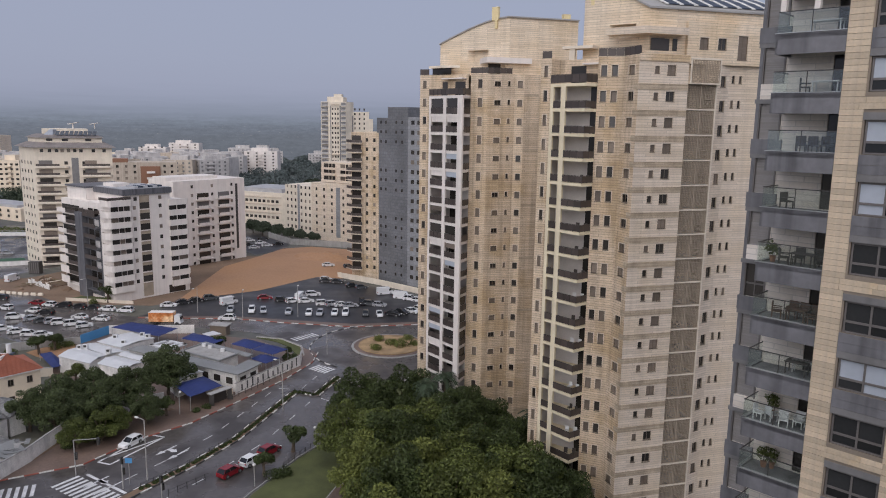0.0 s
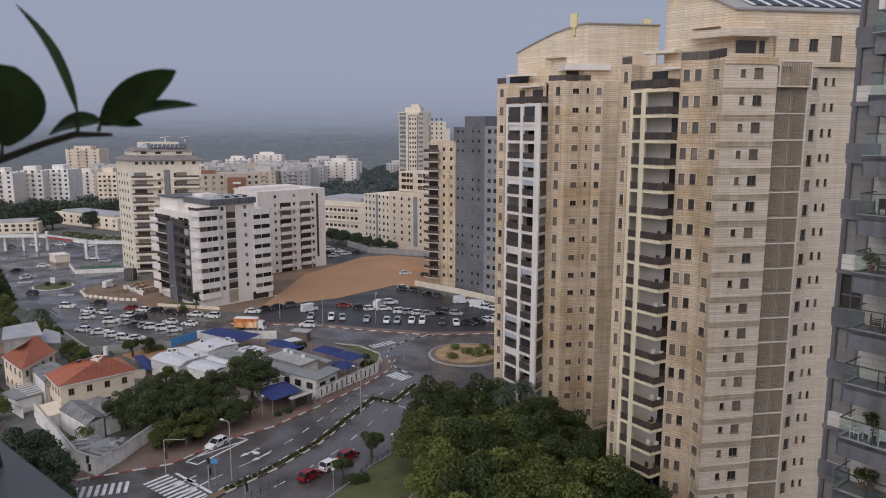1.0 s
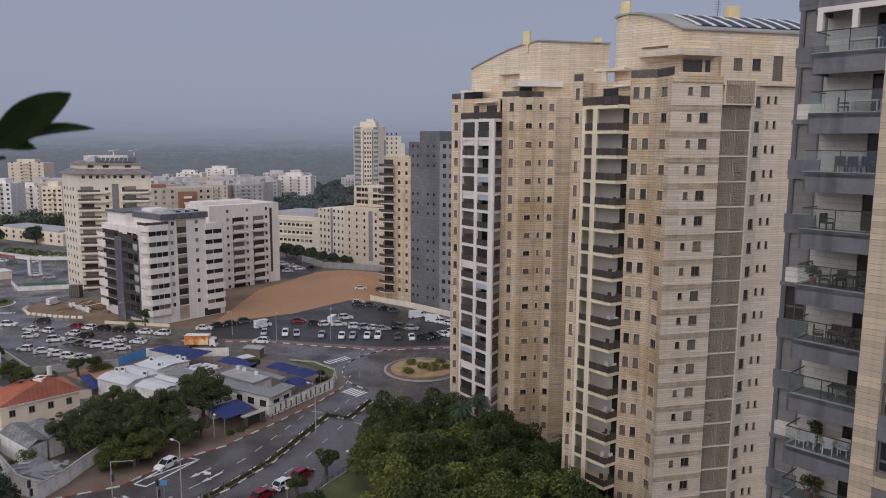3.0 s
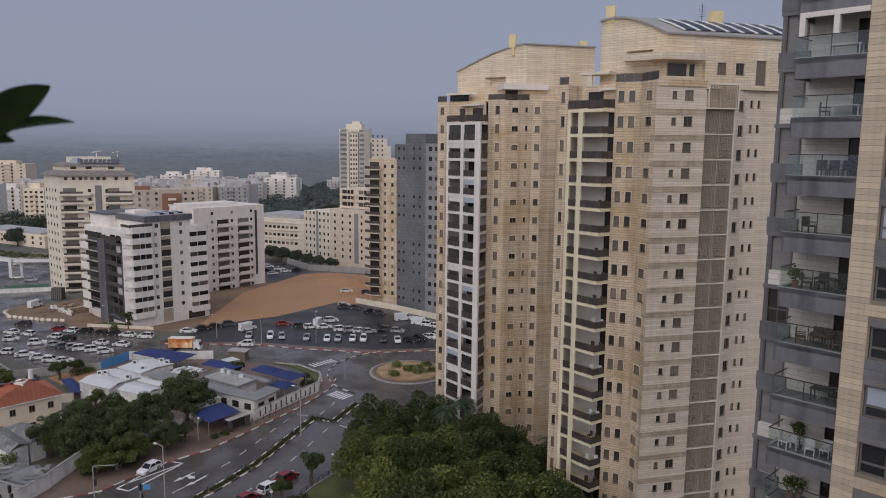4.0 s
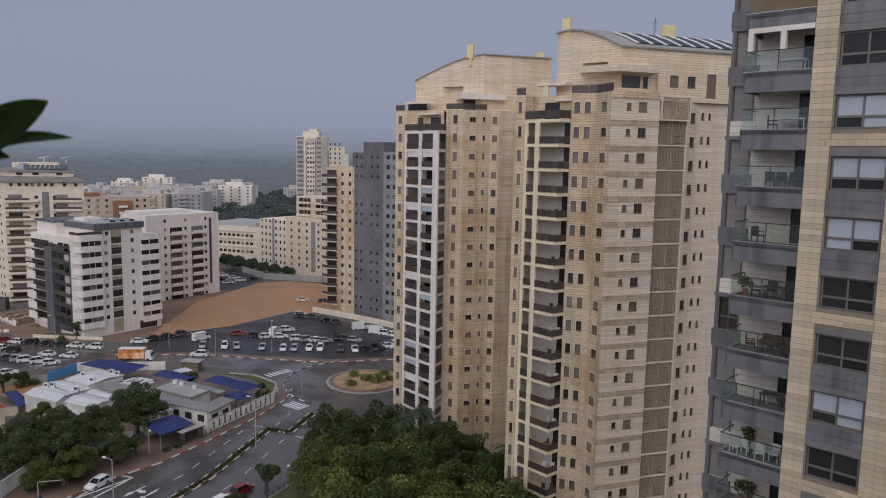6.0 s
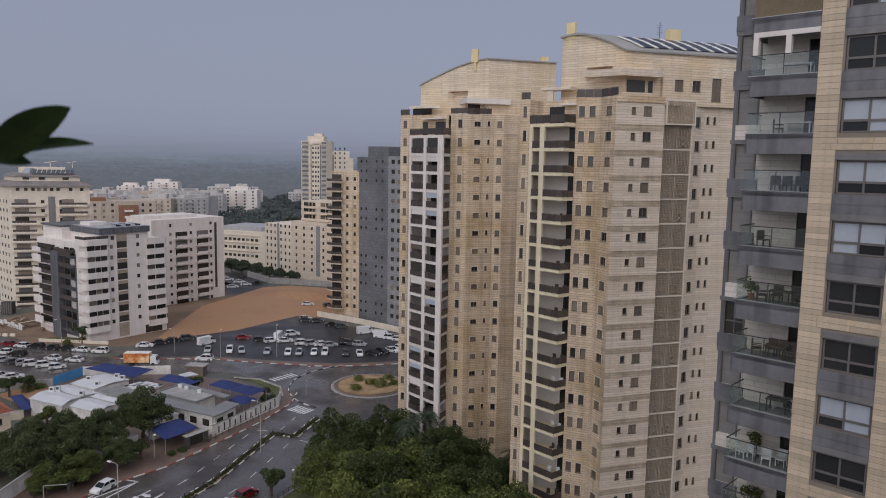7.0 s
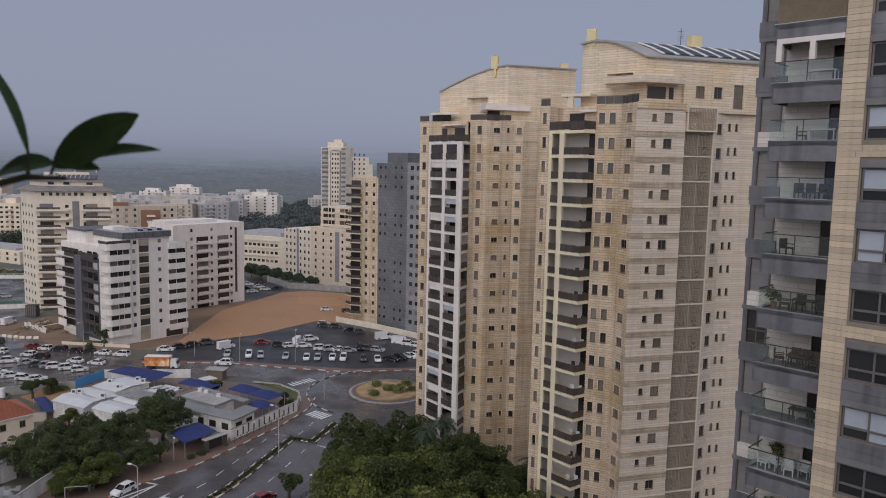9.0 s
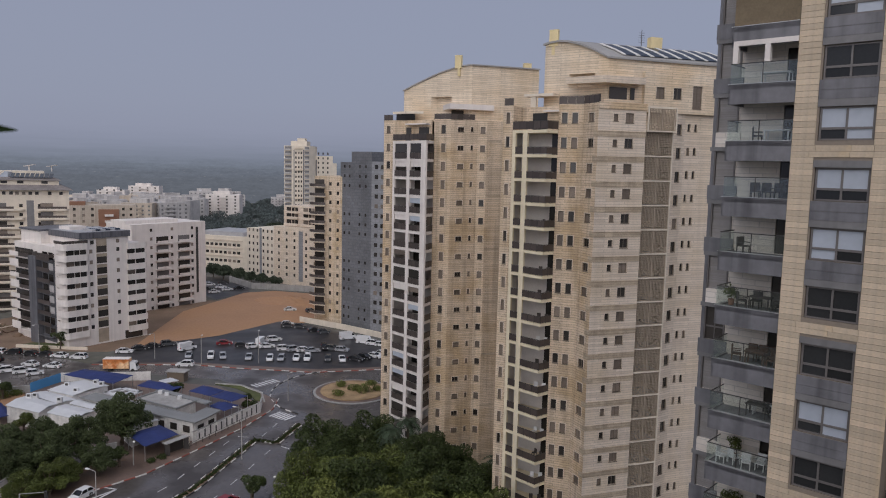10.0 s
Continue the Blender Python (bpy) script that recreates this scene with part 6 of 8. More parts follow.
HL.new(hnz2.outputs["Fac"], hfl.inputs[0])
for q, v in zip((1, 2, 3, 4), (0.40, 0.53, 1.0, 0.0)):
    hlow.inputs[q].default_value = v
HL.new(hmr.outputs[0], hlow.inputs[0])
hone.inputs[2].default_value = 1.0
HL.new(hlow.outputs[0], hone.inputs[0])
HL.new(hfl.outputs[0], hone.inputs[3])
hmul.operation = "SCALE"
HL.new(hramp.outputs[0], hmul.inputs[0])
HL.new(hone.outputs[0], hmul.inputs[3])
hmap3, hnz3, hsp, hmul3, hmix3 = HN.new("ShaderNodeMapping"), HN.new("ShaderNodeTexNoise"), HN.new("ShaderNodeMapRange"), HN.new("ShaderNodeMath"), HN.new("ShaderNodeMixRGB")
hmap3.inputs["Scale"].default_value = (0.16, 0.16, 0.75)
HL.new(htc.outputs["Object"], hmap3.inputs[0])
HL.new(hmap3.outputs[0], hnz3.inputs["Vector"])
hnz3.inputs["Scale"].default_value, hnz3.inputs["Detail"].default_value = 1.0, 4
for q, v in zip((1, 2, 3, 4), (0.66, 0.74, 0.0, 0.55)):
    hsp.inputs[q].default_value = v
HL.new(hnz3.outputs["Fac"], hsp.inputs[0])
hmul3.operation = "MULTIPLY"
HL.new(hsp.outputs[0], hmul3.inputs[0])
HL.new(hlow.outputs[0], hmul3.inputs[1])
HL.new(hmul3.outputs[0], hmix3.inputs[0])
HL.new(hmul.outputs[0], hmix3.inputs[1])
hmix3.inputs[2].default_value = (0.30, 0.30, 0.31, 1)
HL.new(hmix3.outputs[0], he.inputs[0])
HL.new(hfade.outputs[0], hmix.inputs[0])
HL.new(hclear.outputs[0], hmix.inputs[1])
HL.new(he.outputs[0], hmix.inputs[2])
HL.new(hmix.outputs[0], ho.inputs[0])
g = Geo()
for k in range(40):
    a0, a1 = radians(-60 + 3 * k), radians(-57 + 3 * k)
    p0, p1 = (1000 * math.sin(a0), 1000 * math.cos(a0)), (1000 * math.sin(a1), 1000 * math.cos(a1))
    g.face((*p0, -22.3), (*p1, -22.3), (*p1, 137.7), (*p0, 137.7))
setting(g.out("backdrop", hz), "glowing backdrop of a plain with painted haze at the horizon", "backdrop")

# ---- cars ----
def paint(name, c):
    return mat(name, c, 0.25, 0.04, 0.5, 4, 0.0, spec=0.6)


PAINTS = {"white": paint("white_car_paint", (0.72, 0.72, 0.72)), "silver": paint("silver_car_paint", (0.36, 0.37, 0.39)), "dark grey": paint("dark_grey_car_paint", (0.07, 0.075, 0.08)),
          "black": paint("black_car_paint", (0.02, 0.02, 0.022)), "red": paint("red_car_paint", (0.20, 0.012, 0.018)), "blue": paint("blue_car_paint", (0.05, 0.10, 0.28))}
WHEEL = Geo()
for k in range(14):
    a0, a1 = 6.2832 * k / 14, 6.2832 * (k + 1) / 14
    p = [(0.32 * math.cos(a), y, 0.32 * math.sin(a)) for a, y in ((a0, -0.1), (a1, -0.1), (a1, 0.1), (a0, 0.1))]
    WHEEL.face(*p)
for y in (-0.1, 0.1):
    WHEEL.face(*[(0.32 * math.cos(6.2832 * k / 14), y, 0.32 * math.sin(6.2832 * k / 14)) for k in (range(14) if y < 0 else range(13, -1, -1))])
WHEEL = WHEEL.data("wheel", RUBBER)
RIM = Geo().prism([(0.2 * math.cos(6.2832 * k / 10), 0.2 * math.sin(6.2832 * k / 10)) for k in range(10)], -0.115, 0.115)
RIM.v = [(x, z, y) for x, y, z in RIM.v]
RIM = RIM.data("rim", RAIL_M)


def hull(profile, w0, w1, z_split):
    """A side profile drawn across the car, narrowed towards the roof above z_split and rounded at the nose and tail."""
    g = Geo()
    zmax, xs = max(z for _, z in profile), [x for x, _ in profile]

    def half(x, z):
        w = w0 if z <= z_split else w0 + (w1 - w0) * (z - z_split) / (zmax - z_split)
        e = min(x - min(xs), max(xs) - x)
        return w - 0.12 * max(0, 1 - e / 0.35) ** 2

    L = [(x, half(x, z), z) for x, z in profile]
    R = [(x, -y, z) for x, y, z in L]
    n = len(profile)
    for k in range(n):
        g.face(L[k], L[(k + 1) % n], R[(k + 1) % n], R[k])
    g.face(*L[::-1])
    g.face(*R)
    return g


def car(style, colour):
    """style: hatch, saloon, suv, van."""
    words = {"hatch": "small hatchback car", "saloon": "saloon car", "suv": "sport utility car", "van": "tall panel van"}[style]
    t = root("van" if style == "van" else "car", f"{colour} {words} parked on wet asphalt", "van" if style == "van" else "car", group="parked cars")
    pm = PAINTS[colour]
    ln, h, belt = {"hatch": (4.0, 1.48, 0.92), "saloon": (4.6, 1.45, 0.92), "suv": (4.5, 1.68, 1.05), "van": (5.3, 2.3, 1.2)}[style]
    a = ln / 2
    low = [(-a, 0.32), (-a, belt - 0.08), (-a + 0.15, belt), (a * 0.42, belt), (a - 0.25, belt - 0.17), (a, belt - 0.35), (a, 0.3), (a - 0.1, 0.2), (-a + 0.1, 0.2)]
    hull(low, 0.88, 0.84, belt * 0.6).out("body", pm, t)
    if style == "saloon":
        top = [(-a * 0.78, belt), (-a * 0.42, h - 0.05), (a * 0.08, h - 0.05), (a * 0.48, belt)]
    elif style == "van":
        top = [(-a + 0.03, belt), (-a + 0.06, h - 0.04), (a * 0.45, h - 0.04), (a * 0.72, belt)]
    else:
        top = [(-a + 0.08, belt), (-a * 0.72, h - 0.05), (a * 0.1, h - 0.05), (a * 0.5, belt)]
    gh = hull(top, 0.83, 0.66 if style != "van" else 0.8, belt)
    gh.out("greenhouse" if style != "van" else "cargo_body", CAR_GLASS if style != "van" else pm, t)
    if style == "van":
        hull([(a * 0.36, belt + 0.08), (a * 0.42, h - 0.35), (a * 0.50, h - 0.35), (a * 0.70, belt + 0.08)], 0.85, 0.82, belt).out("windscreen", CAR_GLASS, t)
    x0, x1 = top[1][0], top[2][0]
    w = 0.66 if style != "van" else 0.78
    Geo().box(x0 - 0.03, x1 + 0.05, -w, w, h - 0.055, h).out("roof", pm, t)
    if style != "van":
        for s in (-1, 1):
            for p, q in ((top[0][0], top[1][0]), (top[3][0], top[2][0]), ((x0 + x1) / 2, (x0 + x1) / 2)):
                Geo().tube([(p, s * 0.84, belt), (q, s * 0.67, h - 0.03)], 0.045, 4).out("pillar", pm, t)
    for sx in (-1, 1):
        for sy in (-1, 1):
            wl_ = new("wheel", WHEEL)
            wl_.parent = t
            wl_.matrix_basis = pose(sx * ln * 0.30, sy * 0.80, 0.32)
            r = new("rim", RIM)
            r.parent = wl_
    for sy in (-1, 1):
        Geo().box(a - 0.14, a - 0.02, sy * 0.62 - 0.16, sy * 0.62 + 0.16, belt - 0.36, belt - 0.22).out("headlight", LAMP_CLEAR, t)
        Geo().box(-a - 0.01, -a + 0.08, sy * 0.68 - 0.12, sy * 0.68 + 0.12, belt - 0.3, belt - 0.06).out("tail_lamp", LAMP_RED, t)
    return t


FLEET = {}


def park(style, colour, x, y, an, z=0.05):
    m = pose(x, y, z, 0, 0, an)
    if (style, colour) not in FLEET:
        FLEET[style, colour] = car(style, colour)
        FLEET[style, colour].matrix_basis = m
    else:
        copy_thing(FLEET[style, colour], m)


rng = random.Random(44)
W_, S_, G_, K_ = "white", "silver", "dark grey", "black"
# car park: front row nose to the kerb, then loose rows
for x, y, c, st in ((-53.4, 199, S_, "hatch"), (-47.4, 198.5, W_, "suv"), (-44.2, 198.3, S_, "hatch"), (-37.0, 197.5, S_, "saloon"), (-31.2, 196.2, W_, "hatch"), (-28.2, 196.4, S_, "hatch"),
                    (-24.2, 196.8, W_, "saloon"), (-21.2, 196.6, W_, "suv"), (-15.6, 196, G_, "hatch"), (-11.8, 195.6, W_, "saloon"), (-8, 196, K_, "saloon"), (-5.6, 197.8, K_, "hatch"),
                    (-3.0, 199.3, W_, "saloon"), (-0.6, 201.5, W_, "hatch"), (1.6, 203.5, W_, "suv")):
    park(st, c, x, y, -82 + rng.uniform(-8, 8) if x < -10 else -35 + rng.uniform(-8, 8), 0.05)
for x, y, c, st, an in ((-41.6, 211, K_, "hatch", 10), (-38.2, 209.6, W_, "hatch", 30), (-34.2, 209.8, W_, "saloon", 15), (-36.6, 213.5, W_, "van", 80), (-28.8, 207.0, W_, "suv", 15), (-26.0, 206.3, S_, "suv", 30),
                        (-23.2, 205.8, W_, "saloon", 20), (-20.8, 205.0, S_, "saloon", 15), (-17.6, 208.4, K_, "suv", -80), (-15.2, 207.0, G_, "suv", -20), (-12.4, 206.0, S_, "hatch", -15),
                        (-47.0, 213.5, "red", "saloon", 10), (-33.4, 218, W_, "suv", 20), (-56.0, 207, W_, "van", 50), (-11.6, 221, W_, "van", 20), (-6.2, 215.5, W_, "van", -15), (-3.6, 213.6, W_, "suv", -15),
                        (-1.2, 212.0, W_, "hatch", -15), (-32.4, 240, W_, "hatch", 0), (-32.0, 237.6, K_, "saloon", 5), (-28.0, 236.4, K_, "saloon", -5), (-22.6, 231, K_, "saloon", 15), (-19.6, 228.6, G_, "hatch", 20),
                        (-34.8, 264.5, W_, "saloon", 10), (-27.0, 262.0, G_, "hatch", 20), (-72.0, 203.5, W_, "saloon", 8), (-69.0, 207, K_, "saloon", 20), (-66, 209.5, K_, "saloon", 25), (-62.6, 212, G_, "suv", 25)):
    park(st, c, x, y, an, 0.05)
# street and wide plaza
cols = [W_] * 6 + [S_, S_, G_, K_, W_]
plaza = [(-129.7, 205.2, 5), (-120.5, 200.4, 165), (-114.9, 198.8, 165), (-116.5, 193.2, 15), (-110.4, 180.5, 175), (-104.6, 178.6, 25), (-99.6, 176.3, 25), (-95.6, 174.3, 10), (-92.2, 173.6, 22),
         (-107.4, 189.5, 20), (-102.2, 188.2, 32), (-98.6, 186.5, 28), (-95.4, 185.6, 32), (-93.2, 184.6, 28), (-106.0, 196, 170), (-101.6, 194, 165), (-90.8, 190.2, 160), (-89.6, 183.6, 30), (-86.0, 182.2, 24),
         (-84.6, 188.6, 170), (-109.4, 204.4, 165), (-105.0, 202.8, 165), (-100.6, 201.8, 165), (-95.8, 200.6, 168), (-91.6, 199.6, 168), (-87.2, 198.6, 168), (-81.6, 197.2, 170), (-122.5, 209.6, 175), (-151.4, 221, 160), (-133.5, 236, 80)]
for k, (x, y, an) in enumerate(plaza):
    c = "red" if k == 20 else K_ if k in (22, 23, 24, 27) else rng.choice(cols)
    park(rng.choice(["hatch", "saloon", "suv", "saloon"]) if c != "red" else "saloon", c, x, y, an + rng.uniform(-4, 4), 0.045)
park("suv", W_, -52.0, 190.0, 178, 0.04)
park("hatch", W_, -47.4, 113.6, 246, 0.03)
park("hatch", "red", -28.7, 103.6, 57, 0.03)
park("hatch", W_, -26.3, 107.3, 57, 0.03)
park("hatch", "red", -24.3, 110.9, 57, 0.03)
for x, y, an, c in ((-70, 312, 20, W_), (-74, 306, 20, K_), (-76, 318, 10, W_), (-80, 325, 10, S_), (-66, 306, 20, W_), (-71, 322, 10, K_), (-62, 309, 30, K_), (-70, 300, 20, W_), (-85, 332, 0, W_)):
    park("saloon", c, x, y, an, 0.045)


def box_truck():
    t = root("box_truck", "orange and white box truck standing on the wet street", "truck", (-66, 185.5, 0.03))
    m = pose(-66, 185.5, 0.03, 0, 0, 0)
    Geo().box(-4.6, 1.7, -1.15, 1.15, 0.9, 3.3, m).out("cargo_box", ORANGE, t, "orange patterned cargo box")
    Geo().box(-4.6, 1.72, -1.17, 1.17, 3.3, 3.38, m).out("box_roof", WHITE, t)
    Geo().solid([m @ Vector(p) for p in ((1.9, -1.05, 0.5), (3.7, -1.05, 0.5), (3.7, 1.05, 0.5), (1.9, 1.05, 0.5))],
                [m @ Vector(p) for p in ((1.9, -1.0, 2.6), (3.2, -0.95, 2.6), (3.2, 0.95, 2.6), (1.9, 1.0, 2.6))]).out("cab", PAINTS["white"], t)
    Geo().box(3.35, 3.62, -0.9, 0.9, 1.45, 2.2, m).out("windscreen", CAR_GLASS, t)
    Geo().box(-4.4, 3.2, -0.5, 0.5, 0.5, 0.9, m).out("chassis", RUBBER, t)
    for x in (-3.0, 2.6):
        for y in (-0.95, 0.95):
            w = child("wheel", WHEEL, t, m @ pose(x, y, 0.45) @ Matrix.Scale(1.4, 4))


box_truck()


# ---- school compound ----
def roofed(name, poly, z, roof_mat, wall_mat, label, category, thick=0.25, over=0.0):
    c = (sum(p[0] for p in poly) / len(poly), sum(p[1] for p in poly) / len(poly))
    t = root(name, label, category, (*c, 0))
    Geo().prism([lerp2(p, c, 0.06) for p in poly], 0, z - thick).out("wall", wall_mat, t)
    Geo().prism(poly, z - thick, z).out("roof", roof_mat, t)
    return t


def gabled(name, poly, z, rise, roof_mat, label):
    """A low ridged roof on walls; poly's first side is an eave."""
    a, b, c, d = poly
    t = root(name, label, "shed", (*lerp2(a, c, 0.5), 0))
    Geo().prism([lerp2(p, lerp2(a, c, 0.5), 0.06) for p in poly], 0, z).out("wall", WALL_W, t)
    r0, r1 = lerp2(a, d, 0.5), lerp2(b, c, 0.5)
    for e0, e1 in ((a, b), (c, d)):
        q0, q1 = (r0, r1) if e0 is a else (r1, r0)
        lo = [(*e0, z), (*e1, z), (*q1, z + rise), (*q0, z + rise)]
        Geo().solid(lo, [(x, y, h + 0.12) for x, y, h in lo]).out("roof_slope", roof_mat, t)


for poly, z, rise, lab in (([(-72.0, 157.7), (-65.1, 153.6), (-60.3, 160.8), (-67.3, 165.1)], 3.75, 0.35, "white metal roofed classroom shed with vents"),
                           ([(-75.9, 148.1), (-67.2, 143.5), (-66.1, 148.9), (-74.5, 154.3)], 3.55, 0.4, "white metal roofed classroom shed"),
                           ([(-74.7, 155.7), (-66.4, 149.7), (-63.7, 152.4), (-72.6, 158.4)], 3.3, 0.2, "narrow white roofed lean-to between sheds"),
                           ([(-66.0, 144.0), (-59.0, 140.2), (-57.2, 144.9), (-64.6, 149.2)], 3.4, 0.4, "white metal roofed classroom shed behind trees"),
                           ([(-64.3, 149.9), (-58.1, 146.2), (-57.4, 148.8), (-63.3, 152.6)], 3.3, 0.2, "small white roofed link between sheds"),
                           ([(-52.9, 142.4), (-46.6, 134.0), (-43.2, 139.8), (-51.5, 145.6)], 3.3, 0.55, "white roofed shed beside a blue canopy")):
    gabled("school_shed", poly, z, rise, WHITE_METAL, lab)
sch = root("school_building", "low school building with long grey sheet roof round a small court", "school building", (-46, 146, 0))
for a, b, c, d in (((-61.8, 151.9), (-36.3, 137.1), (-34.9, 139.6), (-60.4, 153.8)), ((-35.9, 137.3), (-33.2, 142.8), (-35.4, 144.2), (-37.9, 140.0)), ((-50.7, 150.8), (-41.4, 145.0), (-38.9, 149.4), (-48.1, 155.1))):
    Geo().prism([a, b, c, d], 0, 3.9).out("wall", WALL_W, sch)
    ln = math.dist(a, b)
    simple_windows(sch, a, b, [ln * (k + 0.5) / max(2, int(ln / 3.2)) for k in range(max(2, int(ln / 3.2)))], [2.3], 1.7, 1.3, random.Random(2), 0.03, GLASS_D)
for poly in ([(-62.9, 151.5), (-35.6, 136.1), (-34.1, 139.0), (-60.6, 154.5)], [(-34.1, 139.0), (-32.4, 143.1), (-35.6, 145.1), (-37.4, 140.9)], [(-49.1, 156.2), (-47.9, 157.2), (-35.4, 148.6), (-36.3, 147.2)]):
    Geo().prism(poly, 3.95, 4.2).out("roof", GREY_METAL, sch, "grey sheet metal roof")
Geo().prism([(-51.4, 150.7), (-41.3, 144.1), (-38.3, 149.6), (-48.3, 155.8)], 3.9, 4.05).out("roof", CONC, sch, "flat wet concrete roof")
for a, b in (((-51.4, 150.7), (-41.3, 144.1)), ((-41.3, 144.1), (-38.3, 149.6)), ((-48.3, 155.8), (-51.4, 150.7))):
    Geo().bar(a, b, 0.3, (4.05, 4.3), -0.3).out("roof_kerb", GREY_METAL, sch)
for x, y in ((-45.7, 153.0), (-42.4, 150.6), (-47.4, 154.2)):
    Geo().box(x - 0.4, x + 0.4, y - 0.3, y + 0.3, 4.05, 4.75).out("air_conditioner", FURN_W, sch)
wp = root("court_roof", "white open roof frame with square holes over a paved court", "pergola", (-55.7, 156, 0))
cq = [(-59.8, 155.8), (-54.4, 152.0), (-51.8, 156.7), (-57.0, 159.6)]
for k in range(4):
    Geo().bar(cq[k], cq[(k + 1) % 4], 0.9, (3.6, 3.9), -0.9).out("beam", WHITE_METAL, wp)
for q in (0.36, 0.68):
    a, b = lerp2(cq[0], cq[1], q), lerp2(cq[3], cq[2], q)
    Geo().bar(lerp2(a, b, 0.17), lerp2(a, b, 0.83), 0.7, (3.6, 3.9), -0.35).out("beam", WHITE_METAL, wp)
for p in shrunk(cq, 0.1):
    Geo().tube([(*p, 0), (*p, 3.6)], 0.1, 6).out("post", RAIL_M, wp)
for x, y in ((-68.9, 160.1), (-63.6, 162.0), (-61.9, 160.7), (-65.5, 156.2), (-66.1, 149.9), (-73.2, 152.3), (-72.2, 152.8)):
    ac = root("air_conditioner", "white rooftop air conditioning unit", "air conditioner", (x, y, 4.0))
    Geo().box(x - 0.5, x + 0.5, y - 0.35, y + 0.35, 3.6, 4.75).out("casing", FURN_W, ac)
    Geo().box(x - 0.3, x + 0.3, y - 0.37, y - 0.34, 4.15, 4.65).out("fan_grille", FRAME, ac)
sheet("lawn_corner", [(-40.6, 173.9), (-34.3, 172.4), (-28.9, 166.8), (-27.2, 160.6), (-28.7, 161.2), (-31.4, 166.8), (-35.2, 170.9)], 0.21, GRASS, "thin green lawn strip round the school corner", "lawn")
sheet("sandy_yard", [(-89.5, 161.2), (-86.4, 167.0), (-81.5, 167.6), (-77.5, 158.5), (-84.5, 157.5)], 0.075, SAND, "bare sandy yard corner with weeds", "sand")


def canopy(poly, z, label):
    """A cloth canopy on posts, raised towards its middle."""
    t = root("shade_canopy", label, "canopy", (*lerp2(poly[0], poly[2], 0.5), 0))
    c = lerp2(poly[0], poly[2], 0.5)
    g, n = Geo(), 6
    grid = [[None] * (n + 1) for _ in range(n + 1)]
    for i in range(n + 1):
        for j in range(n + 1):
            p = lerp2(lerp2(poly[0], poly[1], i / n), lerp2(poly[3], poly[2], i / n), j / n)
            s = (1 - abs(2 * i / n - 1)) * (1 - abs(2 * j / n - 1))
            grid[i][j] = (*p, z + 0.9 * s ** 0.7 + 0.03 * math.sin(i * 5 + j * 3))
    for dz in (0, -0.05):
        for i in range(n):
            for j in range(n):
                q = [grid[i][j], grid[i + 1][j], grid[i + 1][j + 1], grid[i][j + 1]]
                g.face(*[(x, y, h + dz) for x, y, h in q])
    g.out("cloth", BLUE, t, "dark blue shade cloth")
    for p in poly:
        x, y = lerp2(p, c, 0.03)
        Geo().tube([(x, y, 0), (x, y, z + 0.05)], 0.07, 6).out("post", RAIL_M, t)


canopy([(-74.6, 171.4), (-60.7, 164.2), (-58.6, 171.0), (-71.7, 176.1)], 3.2, "wide dark blue shade canopy on posts")
canopy([(-55.1, 162.8), (-46.9, 158.3), (-45.0, 161.9), (-53.8, 167.2)], 3.2, "dark blue shade canopy over the school yard")
canopy([(-42.8, 158.9), (-37.4, 155.2), (-35.0, 159.2), (-40.7, 163.1)], 3.2, "blue shade canopy by the street")
canopy([(-37.2, 155.1), (-32.0, 151.4), (-29.4, 155.4), (-34.8, 159.1)], 3.2, "blue shade canopy by the street corner")
canopy([(-36.2, 149.3), (-32.3, 146.1), (-30.2, 149.9), (-34.7, 152.4)], 3.0, "small dark blue shade canopy")
canopy([(-47.1, 133.6), (-42.1, 127.5), (-37.9, 133.6), (-42.9, 138.6)], 2.9, "dark blue shade canopy beside the yard wall")
canopy([(-83.6, 155.6), (-76.3, 146.6), (-74.6, 148.6), (-81.8, 157.2)], 1.6, "bright blue tarpaulin shelter")
tn = root("small_canopy", "small white flat canopy in the school yard", "canopy", (-50, 168, 0))
Geo().prism([(-51.9, 167.9), (-50.1, 166.0), (-47.4, 168.0), (-49.9, 170.2)], 2.7, 2.85).out("roof", WHITE_METAL, tn)
for x, y in ((-51.5, 167.9), (-50.1, 166.4), (-47.8, 168.0), (-49.9, 169.8)):
    Geo().tube([(x, y, 0), (x, y, 2.7)], 0.06, 6).out("post", RAIL_M, tn)


def yard_wall(pts, h, label, material, bars=0):
    t = root("yard_wall", label, "wall", (*pts[0], 0))
    for a, b in zip(pts, pts[1:]):
        Geo().bar(a, b, 0.25, (0, h), -0.25).out("wall_panel", material, t)
        Geo().bar(a, b, 0.35, (h, h + 0.1), -0.3).out("coping", CONC, t)
    if bars:
        a, b = pts[-2], pts[-1]
        for k in range(bars):
            p = lerp2(a, b, (k + 1) / (bars + 1))
            q = lerp2(a, b, (k + 1) / (bars + 1) + 0.018)
            Geo().bar(p, q, 0.02, (0.5, 1.7 + 0.3 * (k % 3)), 0.0).out("mural_figure", KERB_B, t, "dark painted mural shape")


